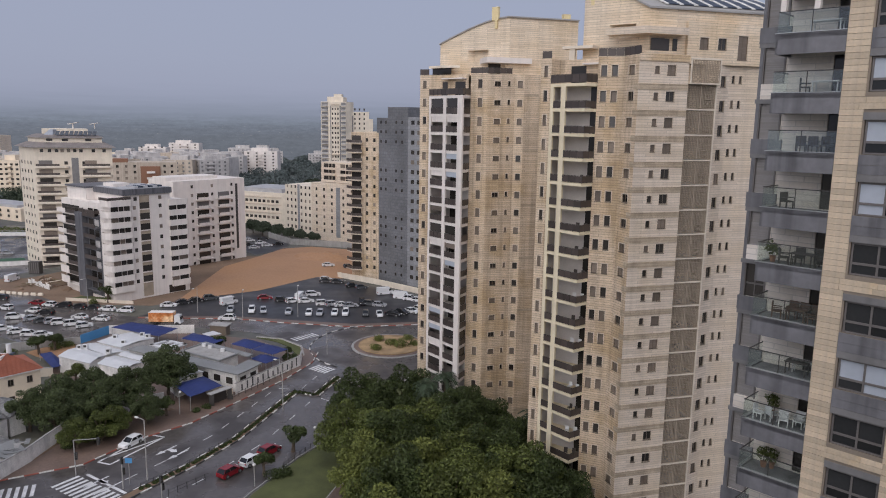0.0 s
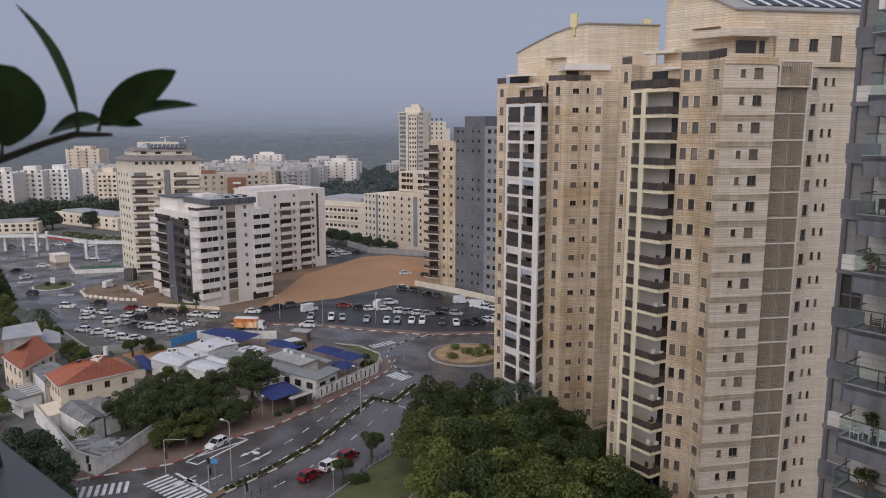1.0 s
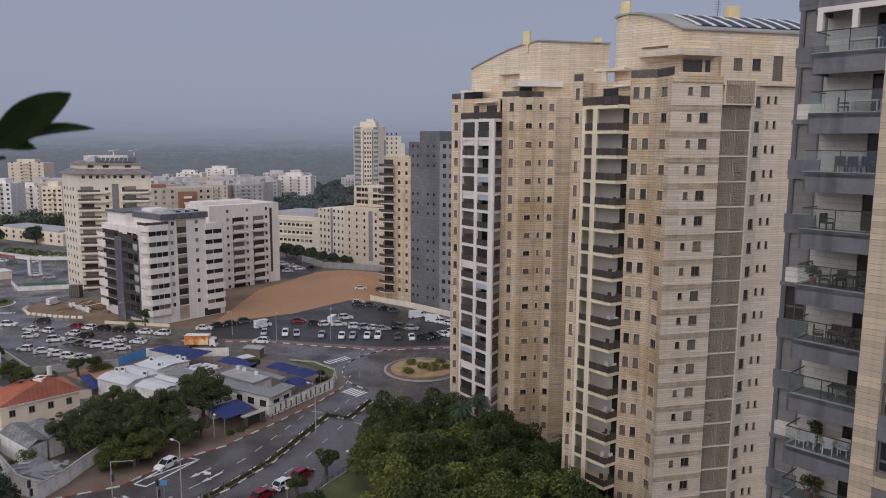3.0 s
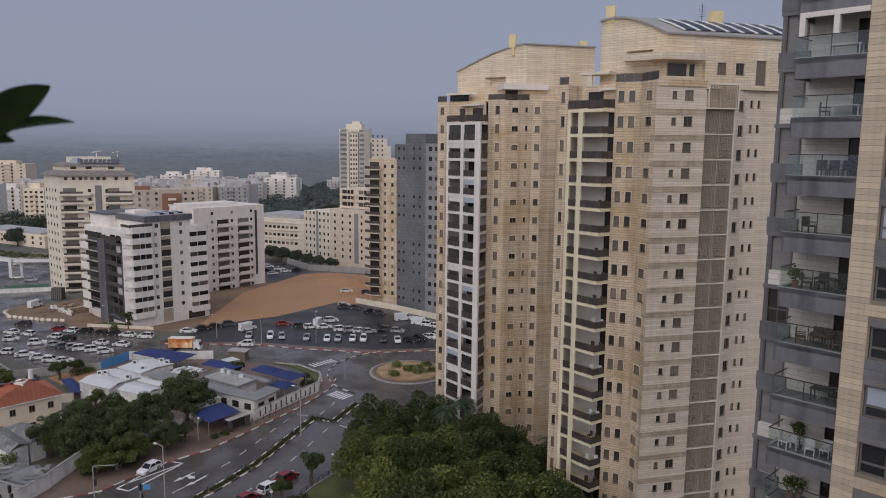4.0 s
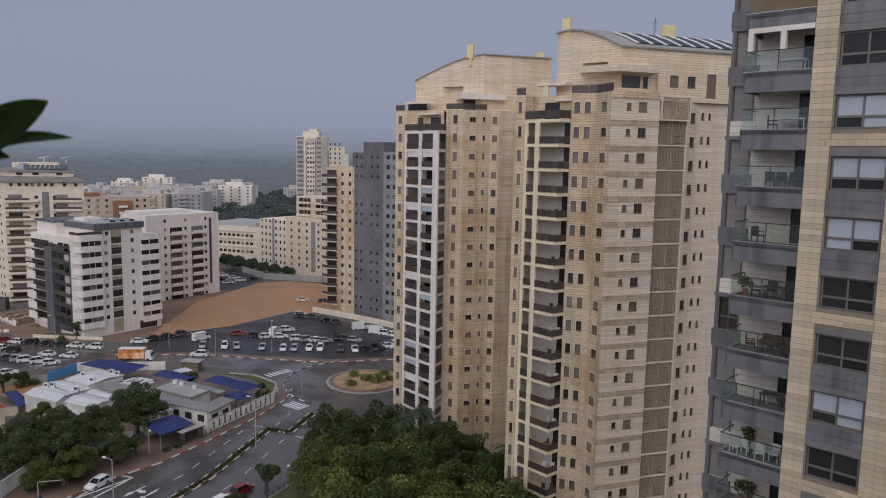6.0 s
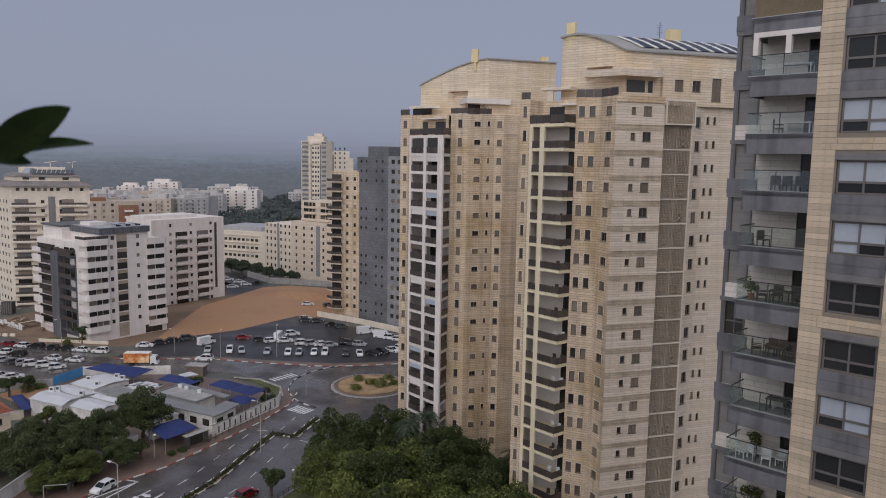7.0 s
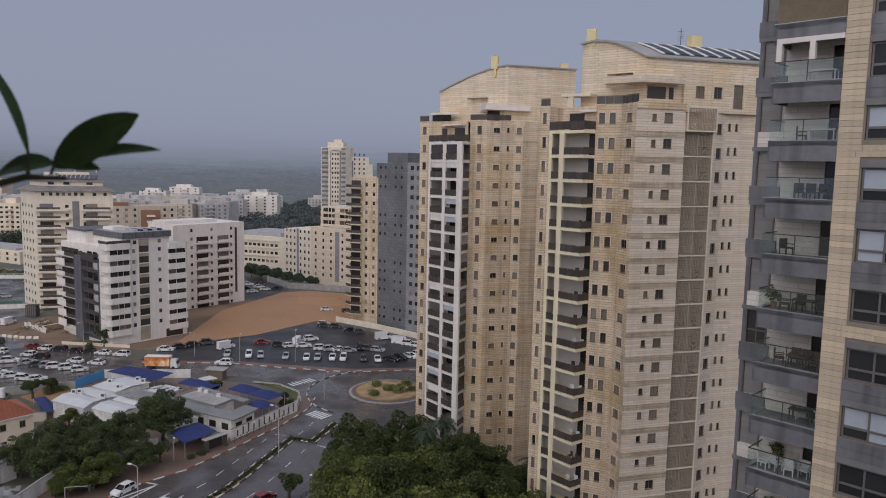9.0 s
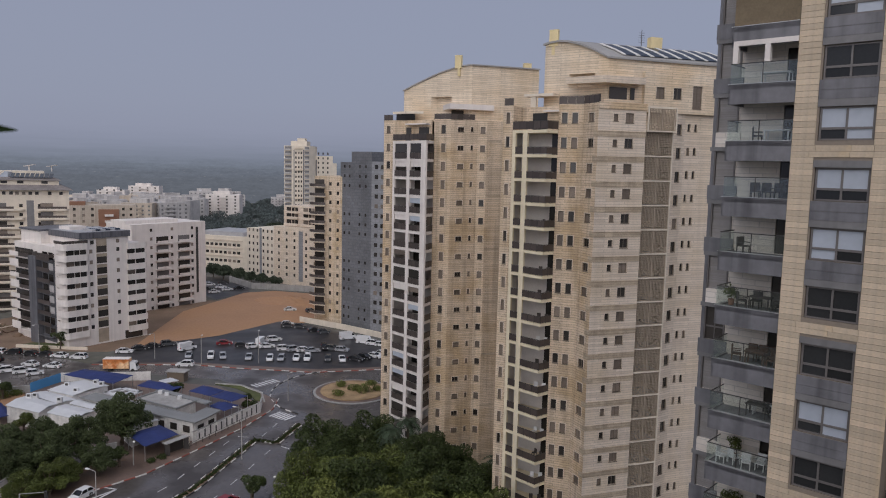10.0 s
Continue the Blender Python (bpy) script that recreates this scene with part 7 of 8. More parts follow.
yard_wall([(-43.0, 137.7), (-36.4, 134.7)], 1.9, "cream yard wall along the pavement", CREAM)
yard_wall([(-36.0, 136.0), (-26.4, 153.3)], 2.3, "pale school wall painted with dark figures", WALL_W, 12)
yard_wall([(-26.4, 153.3), (-26.9, 158.6)], 1.9, "pale school wall end by the corner", WALL_W)
yard_wall([(-26.7, 160.3), (-28.3, 166.8), (-34.1, 172.6), (-40.6, 174.2)], 0.35, "low pale edging wall round the corner lawn", WALL_W)
yard_wall([(-50.2, 126.1), (-47.0, 128.2)], 3.4, "short grey concrete wall end", CONC)
yard_wall([(-86.4, 123.5), (-66.3, 103.7), (-61.7, 101.3)], 3.0, "high white plaster yard wall", WALL_W)
yard_wall([(-61.7, 101.3), (-60.3, 107.0), (-59.8, 112.3), (-58.7, 120.1), (-55, 126)], 2.6, "white plaster wall stepping along the dirt verge", WALL_W)
yard_wall([(-88.8, 164.4), (-80.5, 168.1)], 1.6, "low concrete yard wall", CONC)
bw = root("hoarding", "light blue painted sheet hoarding", "hoarding", (-79, 172, 0))
Geo().bar((-80.5, 168.1), (-77.3, 176.2), 0.08, (0, 2.2), 0).out("panel", BLUE_L, bw)
Geo().bar((-77.3, 176.4), (-56.8, 177.6), 0.08, (0, 2.2), 0).out("panel", WALL_W, bw, "white sheet panel")
ks = root("kiosk", "small dark kiosk with a flat pale roof", "kiosk", (-50.4, 177, 0))
Geo().prism(rect((-52.6, 176.4), 4.2, 2.4, -10), 0, 2.4).out("wall", FRAME_B, ks)
Geo().prism(rect((-53.0, 176.2), 5.0, 3.0, -10), 2.4, 2.6).out("roof", CONC, ks)
st = root("bus_shelter", "dark bus shelter on the pavement", "bus shelter", (-38.0, 132.6, 0.16))
Geo().bar((-39.6, 130.6), (-37.2, 133.9), 0.08, (0.16, 2.4), -0.06).out("back_panel", FRAME, st)
Geo().bar((-39.9, 130.3), (-37.0, 134.3), 1.3, (2.4, 2.52), -0.1).out("roof", CONC, st)
for s in (0, 1):
    p = lerp2((-39.6, 130.6), (-37.2, 133.9), s)
    Geo().box(p[0] + 0.2, p[0] + 1.1, p[1] - 0.5, p[1] - 0.44, 0.16, 2.4).out("side_panel", FRAME, st)


# ---- houses with tiled roofs ----
def hip_house(base, z_e, ridge, z_r, wall_mat, label, windows=True):
    rng = random.Random(int(base[0][0] * -7))
    c = (sum(p[0] for p in base) / 4, sum(p[1] for p in base) / 4)
    t = root("house", label, "house", (*c, 0))
    inner = [lerp2(p, c, 0.07) for p in base]
    n = len(inner)
    g = Geo()
    for k in range(n):
        a, b = inner[k], inner[(k + 1) % n]
        ln = math.dist(a, b)
        zs = [1.6, 4.8] if z_e > 5 else [1.6]
        us = [ln * s for s in (0.14, 0.38, 0.62, 0.86)]
        ops = []
        for u in us:
            ops += column(u, 1.0, 1.2, zs)
        facade(g, a, b, 0, z_e, ops, 0.12)
        for u in us:
            put_windows(t, a, b, u, 1.0, 1.2, zs, rng, 0.1, 0.1)
    g.out("wall", wall_mat, t)
    r0, r1 = ridge
    faces = [((*base[0], z_e), (*base[1], z_e), (*r1, z_r), (*r0, z_r)), ((*base[1], z_e), (*base[2], z_e), (*r1, z_r)),
             ((*base[2], z_e), (*base[3], z_e), (*r0, z_r), (*r1, z_r)), ((*base[3], z_e), (*base[0], z_e), (*r0, z_r))]
    for f in faces:
        rs = Geo()
        el, er = Vector(f[0]), Vector(f[1])
        tl, tr = (Vector(f[3]), Vector(f[2])) if len(f) == 4 else (Vector(f[2]), Vector(f[2]))
        for k in range(22):
            s0, s1 = k / 22, (k + 1) / 22
            a, b, c2, d = el.lerp(tl, s0), er.lerp(tr, s0), er.lerp(tr, s1), el.lerp(tl, s1)
            up = Vector((0, 0, 0.07))
            rs.face(a + up, b + up, c2, d)
            rs.face(a, b, b + up, a + up)
        rs.out("roof_slope", TILE, t, "orange clay tile roof slope")
    Geo().prism([lerp2(p, c, -0.01) for p in base], z_e - 0.2, z_e - 0.02).out("eave_board", KERB_W, t)
    return t


h1 = hip_house([(-87.3, 128.9), (-80.6, 122.3), (-70.8, 132.8), (-78.6, 140.6)], 6.4, [(-81.4, 129.4), (-77.6, 133.4)], 9.0, PEACH, "peach rendered house with an orange tiled hip roof")
Geo().box(-79.8, -77.6, 131.2, 133.8, 8.3, 8.9).out("roof_equipment_base", WHITE, h1)
for k in range(4):
    Geo().box(-81.6 + k * 1.3, -80.6 + k * 1.3, 129.9 + k * 1.1, 131.2 + k * 1.1, 8.6, 8.9).out("solar_collector", SOLAR, h1)
Geo().tube([(-77.6, 134, 8.6), (-77.6, 134, 10.6)], 0.45, 10).out("water_tank", FURN_W, h1, "white water tank")
hip_house([(-103.7, 139.6), (-93.6, 131.2), (-94.4, 144.0), (-104.8, 152.6)], 6.2, [(-98.2, 138.4), (-100.2, 146.0)], 9.0, PEACH, "peach house with a steep orange tiled roof")
roofed("house", [(-94.0, 134.6), (-86.6, 127.4), (-86.0, 134.6), (-92.4, 139.4)], 5.6, CONC_D, WALL_W, "grey roofed annex house with pale walls", "house")
roofed("house", [(-116.7, 158.6), (-112.2, 164.4), (-103.5, 153.4), (-110.0, 148.8)], 7.0, ROOF_G, CONC, "flat roofed grey house", "house")
roofed("house", [(-113.1, 168.6), (-107.1, 165.5), (-101.9, 157.3), (-107.2, 156.0)], 4.0, ROOF_G, CONC, "flat roofed grey annex", "house")
roofed("house", [(-123, 150), (-113, 146), (-108, 158), (-118, 163)], 3.2, DIRT, CONC, "low flat roofed outbuilding", "house")
for poly, z, rise, lab in (([(-78.2, 118.5), (-69.2, 111.9), (-68.0, 115.6), (-76.8, 123.1)], 3.6, 0.8, "old grey roofed shed with white walls"),
                           ([(-76.6, 123.3), (-68.2, 116.2), (-66.8, 118.6), (-71.6, 124.5)], 3.4, 0.7, "old grey sheet roofed shed")):
    gabled("shed", poly, z, rise, CONC_D, lab)
roofed("shed", [(-66.6, 105.2), (-61.6, 103.2), (-60.6, 106.6), (-64.0, 110.0)], 2.7, GREY_METAL, WALL_W, "low shed roofed with loose grey sheets", "shed")
roofed("shed", [(-70.6, 109.0), (-66.9, 105.5), (-64.4, 110.2), (-67.6, 112.2)], 2.2, CONC_D, WALL_W, "small yard shed under patched roofing", "shed")
roofed("shed", [(-84.6, 121.0), (-79.4, 116.4), (-77.4, 119.6), (-82.4, 124.4)], 3.0, PEACH, WALL_W, "peach roofed porch with columns", "shed")
roofed("shed", [(-96, 127.5), (-90, 124), (-87.5, 128), (-92, 131.5)], 3.0, GREY_METAL, WALL_W, "white courtyard shed with sheet roof", "shed")
rng = random.Random(77)
for k in range(14):
    x, y = rng.uniform(-69, -60.8), rng.uniform(104, 110.5)
    pl = root("roof_sheet", "loose weathered grey roofing sheet", "roof sheet", (x, y, 2.7), group="loose sheets")
    m = pose(x, y, 2.75 if x > -66 else 2.3, rng.uniform(-4, 4), rng.uniform(-4, 4), rng.choice([30, 120]) + rng.uniform(-15, 15))
    Geo().box(-0.9, 0.9, -0.35, 0.35, 0.02, 0.06, m).out("sheet", rng.choice([GREY_METAL, CONC, CONC_D]), pl)


# ---- lamps, signals, fences ----
def street_lamp(x, y, h, an, arm=1.4, label="tall grey steel street lamp"):
    t = root("street_lamp", label, "street lamp", (x, y, 0.1))
    c, s = math.cos(radians(an)), math.sin(radians(an))
    Geo().tube([(x, y, 0), (x, y, h * 0.5), (x, y, h)], [0.11, 0.09, 0.06], 8).out("pole", CONC, t)
    Geo().tube([(x, y, h), (x + c * arm * 0.5, y + s * arm * 0.5, h + 0.12), (x + c * arm, y + s * arm, h + 0.1)], 0.04, 6).out("arm", CONC, t)
    Geo().box(-0.1, 0.55, -0.15, 0.15, -0.06, 0.08, pose(x + c * arm, y + s * arm, h + 0.1, 0, 0, an)).out("lamp_head", KERB_W, t)


def park_lamp(x, y, h=3.5):
    t = root("park_lamp", "short post lamp with a pale round head", "lamp", (x, y, 0.15))
    Geo().tube([(x, y, 0), (x, y, h - 0.3)], 0.06, 6).out("pole", CONC, t)
    hd = Geo().tube([(x, y, h - 0.3), (x, y, h - 0.15), (x, y, h), (x, y, h + 0.08)], [0.1, 0.26, 0.24, 0.06], 10)
    hd.out("lamp_head", KERB_W, t)


street_lamp(-40.4, 101.8, 9.4, 150)
street_lamp(-25.5, 128.6, 9.4, 150)
street_lamp(-21.7, 161.6, 6.2, 60, 1.0)
street_lamp(-48.3, 192.0, 7.5, 90, 0.8)
street_lamp(-33.8, 193.5, 8.5, 90, 0.8)
street_lamp(-94.5, 203.2, 8.0, 250)
street_lamp(-62, 197.5, 7.0, 250)
street_lamp(-43.6, 126.2, 4.5, 300, 0.6)
park_lamp(-24.2, 100.0)
park_lamp(-10.4, 101.2)
park_lamp(-17.4, 113.9, 3.2)


def traffic_light(x, y, h, an, arm, label):
    t = root("traffic_light", label, "traffic light", (x, y, 0.1))
    c, s = math.cos(radians(an)), math.sin(radians(an))
    Geo().tube([(x, y, 0), (x, y, h)], 0.08, 7).out("pole", CONC, t)
    if arm:
        Geo().tube([(x, y, h), (x + c * arm, y + s * arm, h)], 0.06, 6).out("arm", CONC, t)
    for d, z in ((arm, h - 0.4), (0.22, h * 0.55)):
        hd = Geo().box(-0.18, 0.18, -0.16, 0.16, -0.55, 0.55, pose(x + c * d, y + s * d, z, 0, 0, an)).out("signal_head", KERB_B, t)
        for k in range(3):
            l = new("signal_lens", Geo().box(-0.1, 0.1, -0.2, -0.16, -0.12, 0.12, pose(x + c * d, y + s * d, z + 0.35 * (1 - k), 0, 0, an)).data("signal_lens", GLASS_D))
            l.parent = hd


traffic_light(-51.5, 103.2, 5.6, 10, 3.4, "traffic light on a long grey arm")
traffic_light(-42.9, 99.2, 4.8, 60, 0.0, "traffic light on a plain post")
traffic_light(-62.0, 99.8, 4.0, 60, 0.0, "small traffic light at the corner")
traffic_light(-36.2, 96.0, 3.6, 60, 0.0, "small traffic light beside the fence")
sg = root("street_sign", "blue traffic sign on a post", "sign", (-42.4, 100.4, 0.1))
Geo().tube([(-42.4, 100.4, 0), (-42.4, 100.4, 4.2)], 0.05, 6).out("post", CONC, sg)
Geo().box(-42.9, -41.9, 100.33, 100.36, 3.4, 4.2).out("sign_board", BLUE_L, sg)


def rail_fence(pts, h, label, step=2.0, material=None, rails=2):
    t = root("fence", label, "fence", (*pts[0], 0.1))
    post = Geo().box(-0.04, 0.04, -0.04, 0.04, 0.0, h + 0.1).data("post", material or FRAME)
    for x, y, an in walk_line(pts, step):
        child("post", post, t, pose(x, y, 0.1, 0, 0, an))
    for a, b in zip(pts, pts[1:]):
        for k in range(rails):
            z = 0.1 + h * (k + 1) / rails
            Geo().bar(a, b, 0.03, (z - 0.04, z), -0.015).out("rail", material or FRAME, t)


rail_fence(MEDIAN[1:], 0.9, "dark metal fence along the median", 2.2)
rail_fence([(-35.6, 96.8), (-31.4, 102.0)], 1.0, "dark metal guard rail on the pavement", 1.5)
rail_fence([(-21.1, 105.6), (-17.6, 113.2)], 0.8, "low dark rail by the lawn", 1.5)
rail_fence([(-36.0, 133.4), (-27.6, 149.5)], 1.0, "dark pedestrian fence along the pavement", 1.8)


def bushes(name, spots, leaf, label, seed):
    rng = random.Random(seed)
    for x, y, z, r in spots:
        g = leaf_cloud([(x + rng.uniform(-r, r) * 0.5, y + rng.uniform(-r, r) * 0.5, z + r * 0.35, r * rng.uniform(0.5, 0.8), r * 0.5) for _ in range(4)], int(380 * r), 0.16, rng)
        ob = g.out(name, leaf)
        tagged(ob, label, "shrub", group=label)


md = walk_line(MEDIAN[1:], 1.05)
bushes("median_shrub", [(x + 0.1, y, 0.12, 0.42) for x, y, an in md], LEAF_D, "low green shrub on the median", 3)
bushes("shrub", [(RB[0] + 3.0, RB[1] - 1.0, 0.4, 2.2), (RB[0] - 3.5, RB[1] - 3.6, 0.4, 1.4), (RB[0] - 3.2, RB[1] + 3.2, 0.4, 1.5), (RB[0] + 4, RB[1] + 4.6, 0.4, 1.3), (RB[0] + 0.4, RB[1] + 0.5, 0.4, 1.6), (RB[0] + 5.5, RB[1], 0.4, 1.2)],
       LEAF_L, "yellow-green shrub on the roundabout", 4)
bushes("shrub", [(-21.6, 102.4, 0.17, 1.4), (-20.6, 103.6, 0.17, 1.2), (-30.2, 158.0, 0.1, 1.2), (-28.9, 158.8, 0.1, 1.0), (-41, 127.5, 0.16, 0.9), (-39.8, 129, 0.16, 0.9), (-57.2, 112.4, 0.2, 1.0), (-56.0, 115, 0.2, 1.2)], LEAF_D, "clipped green shrub by the pavement", 5)
bushes("shrub", [(-88, 167, 0, 1.6), (-84.5, 164.5, 0, 1.8), (-82.5, 166, 0, 1.4), (-92, 160, 0, 1.6), (-94.8, 206.0, 0, 1.6), (-91, 209.5, 0, 2.0), (-69.8, 112.5, 2.0, 1.6), (-71, 110, 1.5, 1.2)], LEAF_M, "untidy green bush beside a wall", 6)


def palm(x, y, h, label, fronds=34, ln=4.2, seed=2):
    rng = random.Random(seed)
    t = root("palm_tree", label, "palm tree", (x, y, 0))
    Geo().tube([(x, y, 0), (x + 0.1, y, h * 0.5), (x, y + 0.1, h)], [0.35, 0.26, 0.24], 8).out("trunk", BARK, t)
    g = Geo()
    for k in range(fronds):
        a, e = 6.2832 * k / fronds + rng.uniform(-0.15, 0.15), rng.uniform(-0.2, 1.2)
        pts = []
        for j in range(7):
            s = j / 6
            r = ln * s * math.cos(e * (1 - 0.5 * s))
            pts.append(Vector((x + r * math.cos(a), y + r * math.sin(a), h + ln * s * math.sin(e) - 1.7 * s * s * ln * 0.5)))
        side = Vector((-math.sin(a), math.cos(a), 0))
        for j in range(6):
            for sg_ in (-1, 1):
                for q in (0.2, 0.7):
                    p = pts[j].lerp(pts[j + 1], q)
                    tip = p + side * sg_ * 0.9 * (1 - 0.5 * j / 6) + (pts[j + 1] - pts[j]) * 0.7 + Vector((0, 0, -0.2))
                    g.face(p, p + (pts[j + 1] - pts[j]) * 0.42, tip)
    g.out("crown", LEAF_B, t)


palm(-121.8, 180.5, 5.0, "palm tree with arching bluish fronds by the street")
palm(4.0, 121.0, 9.5, "tall palm tree at the tower's foot", 26, 2.8, 5)
palm(17.5, 106, 9.0, "tall palm tree between the towers", 26, 2.8, 6)
palm(1.0, 117.5, 9.5, "tall palm tree among dark broadleaf crowns", 26, 2.6, 7)
con = root("conifer_tree", "dark narrow conifer beside the street", "tree", (-152.4, 206, 0))
Geo().tube([(-152.4, 206, 0), (-152.4, 206, 15)], [0.4, 0.06], 7).out("trunk", BARK, con)
leaf_cloud([(-152.4, 206, 1.5 + 1.3 * k, 4.4 * (1 - k / 11) + 0.3, 1.0) for k in range(11)], 5000, 0.35, random.Random(8)).out("crown", LEAF_D, con)

# ---- footbridge and low brown buildings ----
fb = root("footbridge", "white footbridge with a red side band", "bridge", (-185, 301, 0))
deck = [(-236.0, 301.0), (-202.5, 305.2), (-170.0, 288.4), (-140.0, 291.5)]
for a, b in zip(deck, deck[1:]):
    Geo().bar(a, b, 3.0, (6.2, 7.3), -1.5).out("deck", KERB_W, fb)
    for z in (7.6, 8.2):
        Geo().bar(a, b, 0.06, (z, z + 0.08), 1.4).out("handrail", RAIL_M, fb)
    n = int(math.dist(a, b) / 2.5)
    for k in range(n + 1):
        p, q = lerp2(a, b, max(0, k / n - 0.002)), lerp2(a, b, min(1, k / n + 0.002))
        Geo().bar(p, q, 0.06, (7.3, 8.2), 1.4).out("rail_post", RAIL_M, fb)
Geo().bar(lerp2(deck[1], deck[2], 0.2), lerp2(deck[1], deck[2], 0.72), 0.1, (6.3, 7.25), 1.52).out("side_band", SIGN_R, fb, "red painted side band")
for x, y, h in ((-218.7, 304.2, 6.2), (-210.6, 305.0, 6.2), (-203.6, 303.4, 8.6), (-200.6, 306.6, 8.6), (-171.5, 287.6, 7.6), (-168.6, 290.4, 7.6), (-150, 290.4, 6.2)):
    Geo().box(x - 0.55, x + 0.55, y - 0.55, y + 0.55, 0, h).out("pier", KERB_W, fb)
for p, w, d, an, h, m, lab in (((-255.8, 399.8), 61, 16, -29, 6.6, PEACH, "low peach commercial building with a grey roof"), ((-268, 350), 30, 14, 18, 5.4, PEACH, "low peach building with flat roof"),
                               ((-168, 345), 20, 20, 10, 16, BRICK_R, "brown rendered apartment block")):
    t = root("commercial_building", lab, "commercial building", (*p, 0))
    R = rect(p, w, d, an)
    Geo().prism(R, 0, h).out("wall", m, t)
    Geo().prism(rect(lerp2(R[0], R[2], 0.08), w * 0.84, d * 0.84, an), h, h + 1.2).out("roof", ROOF_G, t)
    simple_windows(t, R[0], R[1], [w * (k + 0.5) / 9 for k in range(9)], [h * 0.35, h * 0.75], 1.8, 1.4, random.Random(3))
for x, y, an, c in ((-214, 318, 10, "white"), (-209, 322, 15, "silver"), (-203, 320, 5, "white"), (-222, 312, 0, "black"), (-196, 316, 20, "dark grey"), (-188, 318, 25, "white"),
                    (-178, 268, 30, "white"), (-170, 246, 60, "white"), (-182, 258, 60, "black"), (-168, 286, 20, "white"), (-160, 281, 10, "silver")):
    park("saloon", c, x, y, an, 0.045)
roofed("kiosk", [(-184, 281), (-178, 276), (-174, 280), (-180, 285)], 3.2, WHITE, CREAM, "small cream kiosk beside the court", "kiosk")
leaf_row = [(-215 + 6 * k, 345 - 2.6 * k, 1.2, 2.6, 1.8) for k in range(13)]
tagged(leaf_cloud(leaf_row, 3500, 0.4, random.Random(5)).out("hedge", LEAF_M), "clipped green hedge along the street below the low buildings", "hedge", kind="stuff")
bd = root("apartment_block", "tan apartment block with a brown brick bay behind white roofs", "apartment block", (-141, 378, 0))
R = rect((-155.6, 368.5), 31, 14, 20.7)
Geo().prism(R, 0, 30.5).out("wall", TOWN_B, bd)
Geo().prism(rect(lerp2(R[0], R[1], 0.03), 7, 9, 20.7), 30.5, 32.2).out("roof_storey", BRICK_R, bd)
Geo().bar(lerp2(R[0], R[1], 0.44), lerp2(R[0], R[1], 0.74), 0.6, (0, 28.5), 0).out("brick_bay", BRICK_R, bd)
for k in range(8):
    Geo().bar(lerp2(R[0], R[1], 0.53), lerp2(R[0], R[1], 0.66), 1.8, (4 + 3 * k, 5 + 3 * k), 0).out("balcony", WHITE, bd)
simple_windows(bd, R[0], R[1], [3, 7, 11, 25, 28.5], [4.6 + 3 * k for k in range(9)], 1.2, 1.3, random.Random(4))
fg = root("construction_fence", "pale broken site fence and earth heaps", "fence", (-118, 226, 0))
for k in range(6):
    p, q = lerp2((-126.5, 232.4), (-114.6, 222.4), k / 6), lerp2((-126.5, 232.4), (-114.6, 222.4), (k + 0.86) / 6)
    Geo().bar(p, q, 0.1, (0, 1.3 + 0.5 * (k % 2)), 0).out("panel", WALL_W, fg)
bl = root("barrier_row", "pale concrete blocks edging the earth island", "barrier", (-138, 226, 0))
edge = [(-138.0, 228.0), (-137.6, 225.6), (-132.4, 219.6), (-125.9, 217.6), (-118.6, 215.5), (-112.4, 215.3)]
block_me = Geo().prism([(-0.75, -0.3), (0.75, -0.3), (0.75, 0.3), (-0.75, 0.3)], 0, 0.35).solid(
    [(-0.75, -0.3, 0.35), (0.75, -0.3, 0.35), (0.75, 0.3, 0.35), (-0.75, 0.3, 0.35)], [(-0.7, -0.12, 0.8), (0.7, -0.12, 0.8), (0.7, 0.12, 0.8), (-0.7, 0.12, 0.8)]).data("block", CREAM)
for x, y, an in walk_line(edge, 2.1):
    child("block", block_me, bl, pose(x, y, 0.05, 0, 0, an))
rng = random.Random(31)
for k in range(26):
    x, y = rng.uniform(-125, -113), rng.uniform(225, 238)
    tb = root("timber_beam", "loose weathered timber beam on building rubble", "timber", (x, y, 0.1), group="site timber")
    tb.matrix_basis = pose(x, y, 0.25 + 0.6 * rng.random(), rng.uniform(-6, 6), rng.uniform(-12, 12), rng.choice([20, 110, 150]) + rng.uniform(-20, 20))
    bm_ = new("beam", Geo().box(-rng.uniform(1.6, 3.0), rng.uniform(1.6, 3.0), -0.1, 0.1, -0.1, 0.12).data("beam", rng.choice([WOOD, WOOD, FURN_B, CREAM])))
    bm_.parent = tb
ct = root("site_container", "dark steel site container beside the court", "container", (-131, 246.5, 0))
Geo().box(-133.2, -129.6, 245.4, 247.8, 0.03, 4.2).out("body", FRAME, ct)
for k in range(5):
    Geo().box(-133.0 + 0.7 * k, -132.6 + 0.7 * k, 245.3, 245.4, 0.3, 4.0).out("rib", FRAME_G, ct)
park("van", "white", -132.8, 234.6, 80, 0.06)
post = root("roundabout_sign", "white square sign on a short post", "sign", (-152.4, 233.9, 0.4))
Geo().tube([(-152.4, 233.9, 0.3), (-152.4, 233.9, 1.2)], 0.08, 6).out("post", CONC, post)
Geo().box(-153.2, -151.6, 233.8, 233.95, 1.2, 3.2).out("sign_board", KERB_W, post)
bushes("shrub", [(-154.9, 234.6, 0.35, 1.3), (-149.8, 235.2, 0.35, 1.2)], LEAF_D, "dark clipped shrub on the small roundabout", 9)
